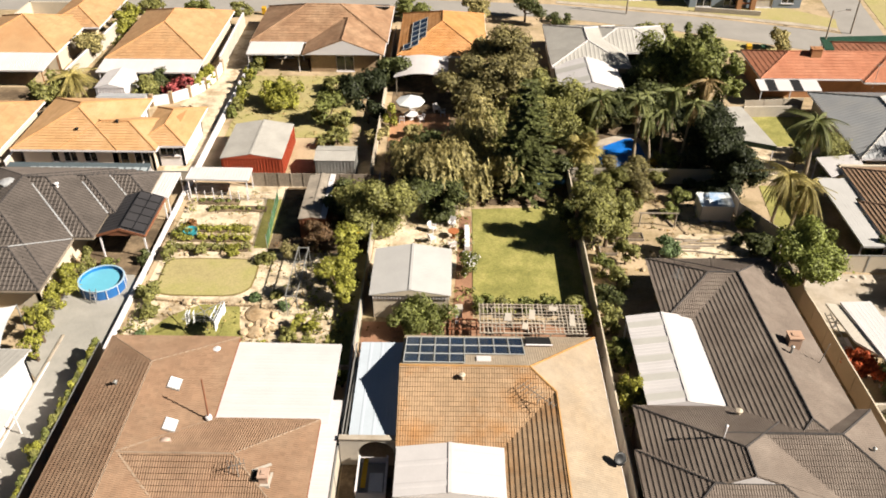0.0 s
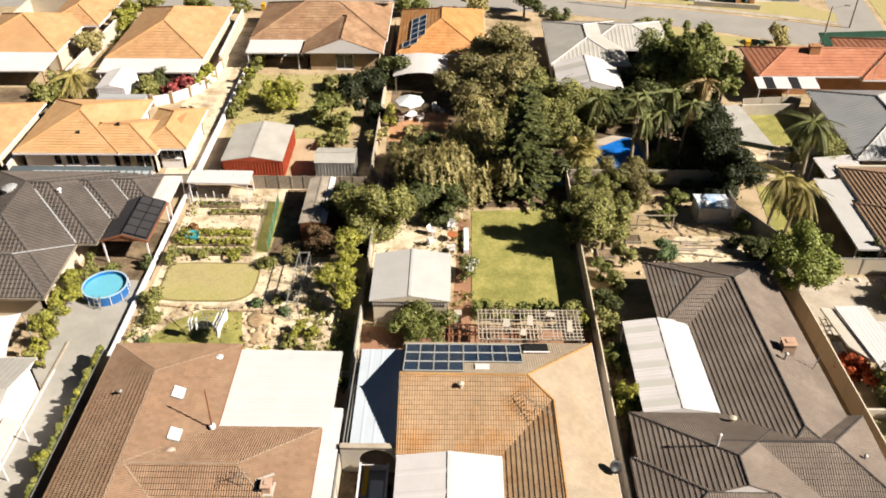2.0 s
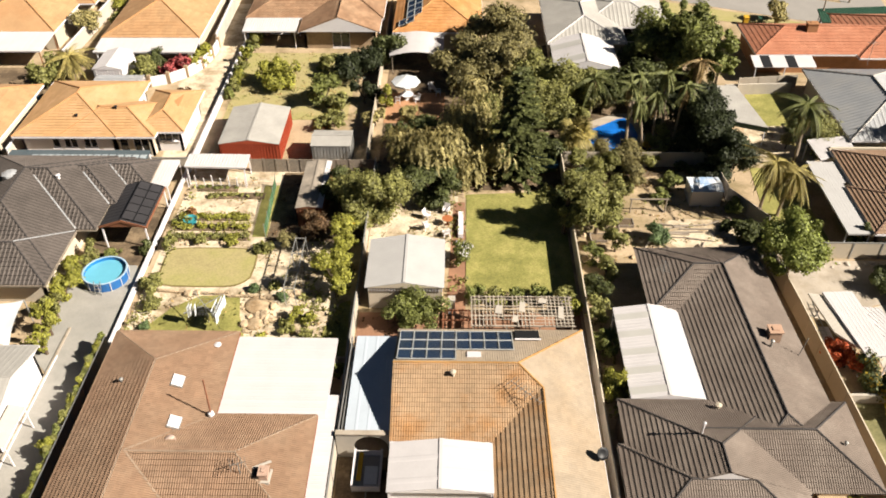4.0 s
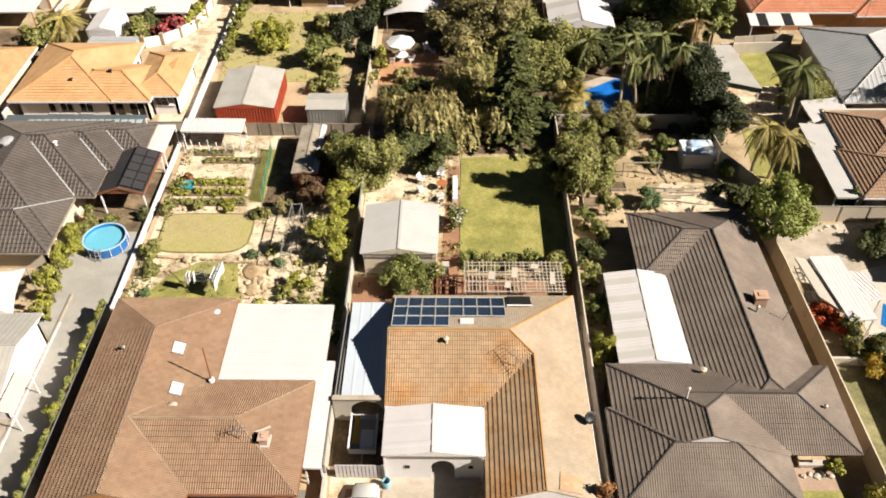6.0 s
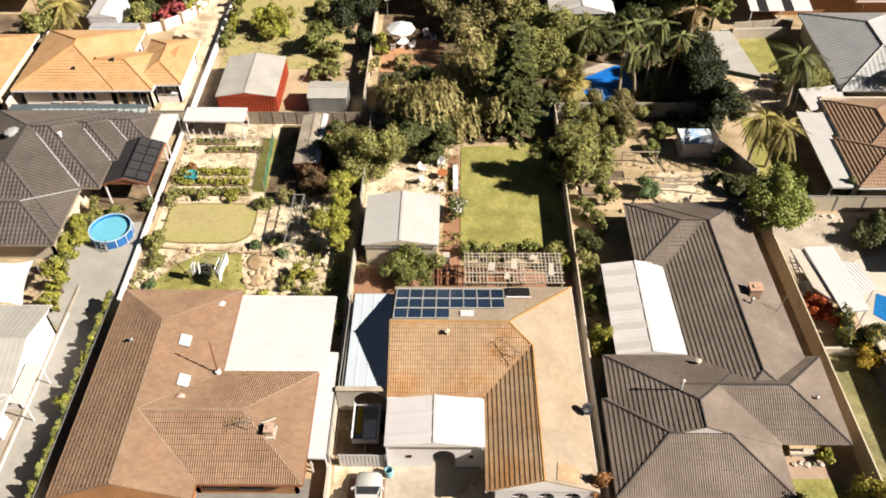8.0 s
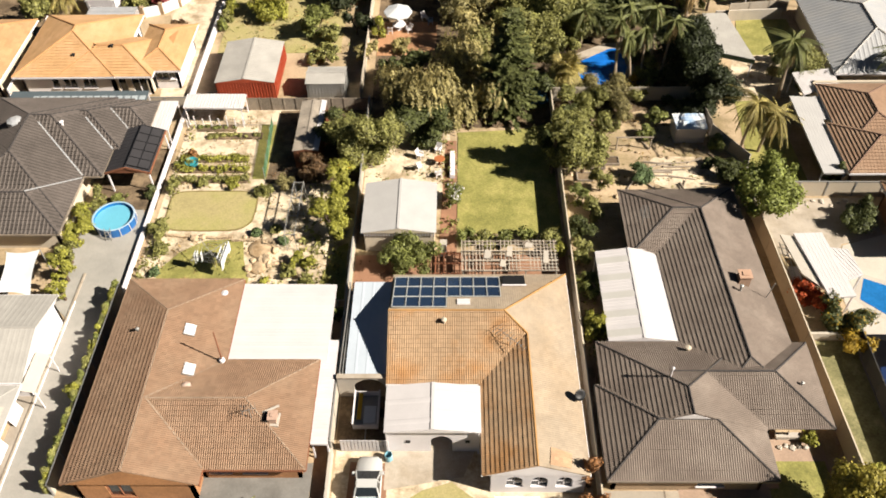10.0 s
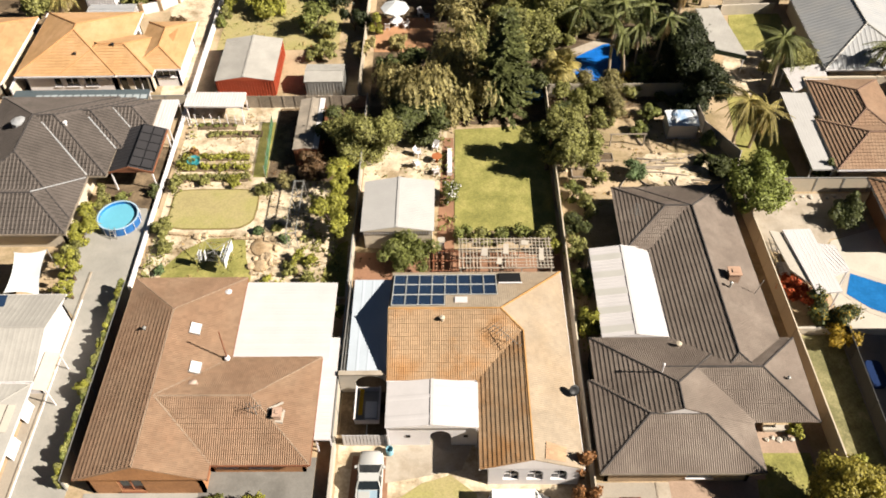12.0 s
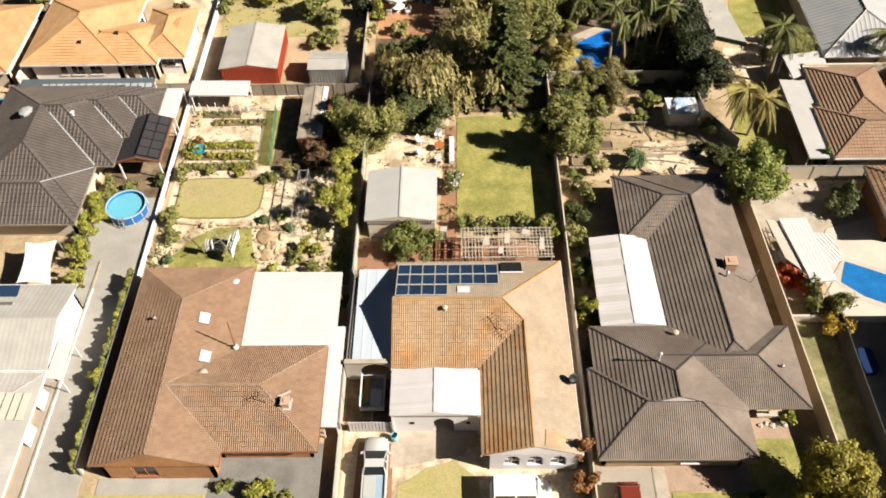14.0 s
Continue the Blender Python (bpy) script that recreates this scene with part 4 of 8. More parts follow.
def plant(name, x, y, top, r, leaf, label, category="", low=0.12, size=0.24, clumps=None, dens=1.0, droop=0.0, bark=BARK, seed=0, extra=None, group="", ry=None):
    """A tree or bush: tapered trunk with limbs and a crown of leaf clumps with gaps."""
    rng = np.random.default_rng(int(abs(x * 131 + y * 17)) + seed)
    if len(label.split()) < 5:
        label += " in the garden"
    ob = thing(name, x, y, label, category or name.replace("_", " "), group)
    zb = top * low
    half = (top - zb) / 2
    nb = clumps or int(np.clip(16 + r * 13 + 18 * max(0.0, r - 3), 16, 170))
    d = rng.normal(size=(nb, 3))
    d /= np.linalg.norm(d, axis=1, keepdims=True)
    f = rng.uniform(0.3, 0.92, (nb, 1))
    rad = (0.11 + 0.23 * rng.uniform(0, 1, nb) ** 2) * min(r, half * 1.25 + 0.2, 3.3) + 0.07
    nl = 40 if "dome" in label or " round " in label else (6 if name == "bush" else 4) + int(r * 1.3)
    ld = rng.normal(size=(nl, 3))
    ld *= (rng.uniform(0.4, 0.92, (nl, 1)) / np.linalg.norm(ld, axis=1, keepdims=True))
    ctr = np.array([x, y, zb + half]) + (ld[rng.integers(0, nl, nb)] + d * f * 0.4) * np.array([r, ry or r, half]) * 0.94
    ctr[:, 2] = np.clip(ctr[:, 2], zb + rad * 0.5, top - rad * 0.7)
    per = np.clip((4 * np.pi * rad ** 2 / (size * size * 0.75) * 1.15 * dens).astype(int), 20, 1600)
    q = leaf_quads(rng, ctr, rad, 0.85, per, size, droop)
    q[:, :, 2] = np.maximum(q[:, :, 2], 0.02)
    tagged(quads_part("crown", q, leaf, ob), kind="stuff")
    if extra is not None:
        k = rng.choice(len(q), max(6, len(q) // (260 if leaf is LEAF_LIME or "fruit" in label else 9)), replace=False)
        tagged(quads_part("blossom", q[k] * 1.0 + np.array([0.02, -0.03, 0.05]), extra, ob), kind="stuff")
    fork = Vector((x, y, max(0.25, zb + half * 0.5)))
    tr = 0.05 + 0.028 * top
    wood = Mesh().tube((x, y, -0.05), fork, tr, tr * 0.7, 8)
    part("trunk", wood, bark, ob)
    for i in range(min(5, nb)):
        part("limb", Mesh().tube(fork - Vector((0, 0, 0.1)), tuple(ctr[i]), tr * 0.55, tr * 0.15, 6), bark, ob)
    return ob


def conifer(x, y, top, r, leaf, label):
    rng = np.random.default_rng(5)
    ob = thing("pine_tree", x, y, label, "tree")
    part("trunk", Mesh().tube((x, y, -0.05), (x, y, top), 0.26, 0.03, 8), BARK, ob)
    out = []
    layers = 15
    for k in range(layers):
        z = 0.8 + (top - 1.0) * k / (layers - 1)
        rr = r * (1 - k / (layers + 1)) ** 0.75 + 0.15
        nbr = 9 if k < 11 else 6
        for i in range(nbr):
            a = 2 * math.pi * (i + 0.5 * (k % 2)) / nbr + rng.uniform(-0.2, 0.2)
            L = rr * rng.uniform(0.75, 1.1)
            n = int(60 * L / 2 + 14)
            s = rng.uniform(0.08, 1, n) * L
            p = np.stack([x + np.cos(a) * s, y + np.sin(a) * s, z - 0.10 * s + 0.05 * s * s / L], 1)
            side = np.array([-np.sin(a), np.cos(a), 0])
            off = rng.uniform(-1, 1, (n, 1)) * (0.42 * (1 - s / L / 1.4))[:, None]
            p += side * off + rng.normal(size=(n, 3)) * 0.05
            t = np.array([np.cos(a), np.sin(a), 0.1]) + side * np.sign(off) * 0.8 + rng.normal(size=(n, 3)) * 0.25
            t /= np.linalg.norm(t, axis=1, keepdims=True)
            nn = np.array([0, 0, 1.0]) + rng.normal(size=(n, 3)) * 0.4
            b = np.cross(nn, t)
            b /= np.linalg.norm(b, axis=1, keepdims=True)
            l, w = t * 0.26, b * 0.11
            out.append(np.stack([p - l, p + w, p + l, p - w], 1))
    tagged(quads_part("foliage", np.concatenate(out), leaf, ob), kind="stuff")
    return ob


def frond_mesh(length, leaf, name="frond", drop=0.9, width=0.5):
    """One feather frond, arching along +x from its base at the origin."""
    m = Mesh()
    n = 20
    pts = []
    for i in range(n + 1):
        s = i / n
        pts.append(Vector((length * (s - 0.12 * s * s), 0, length * (0.36 * s - drop * s * s))))
    for p, q in zip(pts, pts[1:]):
        m.bar(p, q, 0.05, 0.05)
    for i in range(2, n + 1):
        p = pts[i]
        d = (pts[i] - pts[i - 1]).normalized()
        L = width * math.sin(math.pi * min(0.97, 0.16 + 0.84 * i / n)) ** 0.6 + 0.1
        for sgn in (-1, 1):
            tip = p + d * L * 0.6 + Vector((0, sgn * L * 0.55, -0.85 * L))
            w = d * 0.046
            m.poly([p - w, p + w, tip + w * 0.3, tip - w * 0.3])
    me = bpy.data.meshes.new(name)
    me.from_pydata(m.v, [], m.f)
    me.materials.append(leaf)
    me.update()
    return me


FROND = frond_mesh(2.3, LEAF_PALM, drop=1.15, width=0.42)
FROND_OLIVE = frond_mesh(2.1, LEAF_PALM, drop=1.2, width=0.48)
FROND_DEAD = frond_mesh(1.5, LEAF_DEAD, drop=1.6, width=0.3)
FROND_HANG = frond_mesh(1.55, LEAF_PALM, drop=1.35, width=0.34)
FROND_GOLD = frond_mesh(1.9, LEAF_FAN, drop=1.75, width=0.42)
FROND_SHORT = frond_mesh(1.9, LEAF_FAN, drop=1.45, width=0.45)


def fan_mesh(r, stem, leaf):
    """One fan leaf on a stem, arching along +x from the origin."""
    m = Mesh()
    hub = Vector((stem * 0.93, 0, stem * 0.25))
    m.bar((0, 0, 0), hub, 0.05, 0.04)
    for i in range(15):
        a = radians(-115 + 230 * i / 14)
        d = Vector((math.cos(a), math.sin(a), -0.25 - 0.35 * abs(math.sin(a))))
        sd = Vector((-math.sin(a), math.cos(a), 0)) * r * 0.085
        mid = hub + d * r * 0.55 + Vector((0, 0, 0.12 * r))
        m.poly([hub, mid - sd, hub + d * r, mid + sd])
    me = bpy.data.meshes.new("fan_leaf")
    me.from_pydata(m.v, [], m.f)
    me.materials.append(leaf)
    me.update()
    return me


FAN = fan_mesh(0.85, 1.15, LEAF_FAN)


def palm(x, y, h, label, frond=None, n=22, lean=(0, 0), scale=1.0, dead=6, trunk_r=0.17, seed=0):
    rng = random.Random(int(x * 7 + y) + seed)
    ob = thing("palm_tree", x, y, label, "palm tree", "garden palms")
    m = Mesh()
    segs = max(3, int(h / 0.5))
    prev = None
    for i in range(segs):
        s0, s1 = i / segs, (i + 1) / segs
        a = Vector((x + lean[0] * s0 ** 1.5, y + lean[1] * s0 ** 1.5, h * s0 - 0.05))
        b = Vector((x + lean[0] * s1 ** 1.5, y + lean[1] * s1 ** 1.5, h * s1))
        m.tube(a, b, trunk_r * (1.25 - 0.45 * s0), trunk_r * (1.15 - 0.45 * s1), 9)
    part("trunk", m, BARKPALE, ob)
    c = Vector((lean[0], lean[1], h))
    for i in range(n + dead):
        me = (frond or FROND) if i < n else FROND_DEAD
        f = new("frond", me)
        f.parent = ob
        up = rng.uniform(-48, 62) if i < n else rng.uniform(-50, -20)
        k = scale * rng.uniform(0.8, 1.12)
        f.matrix_local = Matrix.Translation(c) @ Matrix.Rotation(i * 2.399 + rng.uniform(-0.2, 0.2), 4, "Z") @ Matrix.Rotation(-radians(up), 4, "Y") @ Matrix.Scale(k, 4)
    return ob


TREES = [
    ("tree", -7.6, 57.0, 6.4, 3.3, LEAF_OLIVE, "broad green tree with rounded leafy clumps by the shed", 0.05, 0.0),
    ("tree", -10.3, 59.6, 4.2, 2.0, LEAF_DARK, "dense dark green tree by the old timber shed", 0.05, 0.0),
    ("tree", -2.2, 60.0, 4.0, 3.4, LEAF_DARK, "dense dark green tree above the pale yard", 0.02, 0.0),
    ("willow_tree", -1.2, 65.5, 6.8, 4.4, LEAF_KHAKI, "drooping khaki willow-like tree in the thicket", 0.1, 0.7),
    ("willow_tree", 1.6, 64.2, 6.0, 2.8, LEAF_KHAKI, "drooping khaki tree beside the pine", 0.15, 0.7),
    ("gum_tree", 4.6, 87.2, 7.8, 5.0, LEAF_GUM, "tall open gum tree with olive foliage", 0.25, 0.2),
    ("gum_tree", 7.4, 83.0, 6.6, 3.6, LEAF_GUM, "gum tree with thin olive foliage", 0.25, 0.2),
    ("tree", 9.6, 55.4, 6.8, 2.5, LEAF_OLIVE, "upright leafy tree shading the lawn", 0.08, 0.0),
    ("tree", 9.6, 57.4, 3.4, 1.9, LEAF_DARK, "dark green tree beside the lawn", 0.08, 0.0),
    ("tree", 12.4, 55.2, 5.4, 2.0, LEAF_OLIVE, "light olive tree by the fence", 0.12, 0.0),
    ("tree", 24.8, 67.6, 6.8, 3.5, LEAF_FIG_SHADE, "very dark dense fig tree", 0.03, 0.0),
    ("tree", 23.2, 76.0, 4.6, 2.0, LEAF_FIG_SHADE, "dark dense tree in deep shade", 0.03, 0.0),
    ("tree", 26.0, 86.0, 9.0, 5.7, LEAF_MID, "big round dense green tree with a domed crown", 0.08, 0.0),
    ("tree", 29.6, 83.0, 4.6, 2.2, LEAF_MID, "green tree beside the red roofed house", 0.08, 0.0),
    ("tree", 27.2, 48.9, 6.9, 3.0, LEAF_FRESH, "bushy round fresh green tree beside the grey roof", 0.05, 0.0),
    ("tree", 26.2, 20.9, 6.6, 2.8, LEAF_GOLD, "dense round golden-green tree on the front lawn", 0.1, 0.0),
    ("tree", 8.2, 71.6, 6.0, 3.0, LEAF_OLIVE, "olive tree in the thicket", 0.1, 0.2),
    ("tree", 12.2, 78.4, 5.6, 3.2, LEAF_OLIVE, "yellowish leafy tree by the pool", 0.1, 0.0),
    ("tree", 2.2, 79.8, 4.6, 3.0, LEAF_GUM, "olive tree behind the terrace", 0.1, 0.2),
    ("tree", 6.4, 76.4, 5.6, 2.6, LEAF_OLIVE, "slender olive-leaved tree", 0.1, 0.0),
    ("tree", -3.6, 69.6, 3.6, 2.8, LEAF_DARK, "dark leafy tree in the thicket", 0.05, 0.0),
    ("tree", -6.6, 69.0, 3.2, 2.0, LEAF_DARK, "dark shrubby tree in the thicket", 0.03, 0.0),
    # leaf colour here stands for shadow cast by the gum and house
    ("tree", -11.6, 83.6, 4.4, 3.2, LEAF_FIG_SHADE, "dark hedge tree behind the lawn", 0.03, 0.0),
    ("tree", -8.4, 87.6, 4.0, 2.2, LEAF_DARK, "green tree beside the fence", 0.03, 0.0),
    ("tree", 20.6, 80.0, 4.8, 2.8, LEAF_DARK, "dark tree behind the pool", 0.05, 0.0),
    ("tree", 17.2, 79.6, 4.4, 2.4, LEAF_DARK, "dark tree behind the covered pool", 0.05, 0.0),
    # this tree and the next are added to fill the dark gap
    ("tree", 20.6, 87.0, 3.4, 1.9, LEAF_DARK, "dark dense shrub tree beside the pavilion", 0.03, 0.0),
    ("tree", 22.8, 89.0, 4.2, 2.4, LEAF_DARK, "dark dense tree shading the house wall", 0.03, 0.0),
    ("tree", 8.9, 110.2, 4.6, 2.6, LEAF_DARK, "dark conical street tree", 0.05, 0.0),
    ("tree", -7.4, 110.6, 3.4, 2.7, LEAF_MID, "leafy street tree", 0.05, 0.0),
    ("tree", 1.9, 110.8, 3.6, 3.4, LEAF_KHAKI, "yellowing street tree", 0.05, 0.0),
    ("willow_tree", -4.6, 66.4, 5.4, 2.8, LEAF_KHAKI, "khaki willow-like tree filling the thicket", 0.1, 0.6),
    ("tree", 3.4, 71.0, 4.8, 2.4, LEAF_OLIVE, "olive tree filling the thicket", 0.05, 0.3),
    ("willow_tree", 2.4, 74.4, 5.0, 2.8, LEAF_KHAKI, "khaki drooping tree in the thicket", 0.1, 0.6),
    ("tree", 9.9, 67.6, 3.6, 1.9, LEAF_DARK, "dark tree beside the pine", 0.03, 0.0),
    ("tree", 10.2, 73.4, 5.6, 2.6, LEAF_OLIVE, "olive tree near the covered pool", 0.05, 0.0),
    ("tree", 8.8, 78.6, 6.0, 2.8, LEAF_OLIVE, "tall olive tree in the thicket", 0.08, 0.2),
    ("tree", 5.2, 81.6, 6.4, 3.0, LEAF_GUM, "tall gum in the thicket", 0.1, 0.2),
    ("tree", -0.6, 84.6, 5.6, 2.8, LEAF_GUM, "gum tree by the curved patio", 0.15, 0.2),
    # crown darkened by leaf colour in place of cast shadow
    ("tree", -10.4, 78.6, 2.8, 1.5, LEAF_FIG_SHADE, "dark shrubby tree by the fence", 0.03, 0.0),
    ("tree", 26.2, 63.9, 5.2, 2.6, LEAF_FIG_SHADE, "dark dense tree beside the fig", 0.03, 0.0),
    ("tree", 23.8, 72.6, 6.0, 2.6, LEAF_FIG_SHADE, "dark dense tree behind the fig", 0.03, 0.0),
    ("tree", 14.6, 79.6, 4.2, 2.2, LEAF_OLIVE, "olive shrub tree behind the pool", 0.05, 0.0),
    ("tree", 10.6, 60.4, 3.2, 1.6, LEAF_OLIVE, "dark tree at the end of the lawn", 0.03, 0.0),
    ("tree", 41.4, 100.0, 3.3, 2.0, LEAF_KHAKI, "thin yellowish street tree", 0.1, 0.2),
    ("tree", -47.2, 82.4, 4.6, 2.4, LEAF_OLIVE, "grey-green tree beside a palm", 0.05, 0.0),
    ("tree", -47.4, 96.6, 3.3, 2.2, LEAF_KHAKI, "yellow-green garden tree", 0.05, 0.0),
    ("tree", -46.2, 105.6, 3.2, 2.8, LEAF_LIME, "lime green tree between two roofs", 0.05, 0.0),
    ("tree", -44.4, 100.2, 2.4, 1.8, LEAF_OLIVE, "olive tree beside the orange roof", 0.05, 0.0),
]
for nm, x, y, top, r, leaf, lab, low, droop in TREES:
    plant(nm, x, y, top, r, leaf, lab, "tree", low, 0.14 if y < 30 else 0.17 if y < 76 else 0.23, droop=droop, dens=1.7 if "dense" in lab else 0.55 if nm == "gum_tree" else 1.0)
conifer(5.9, 64.2, 11.6, 3.5, LEAF_PINE, "tall dark layered pine in the thicket")

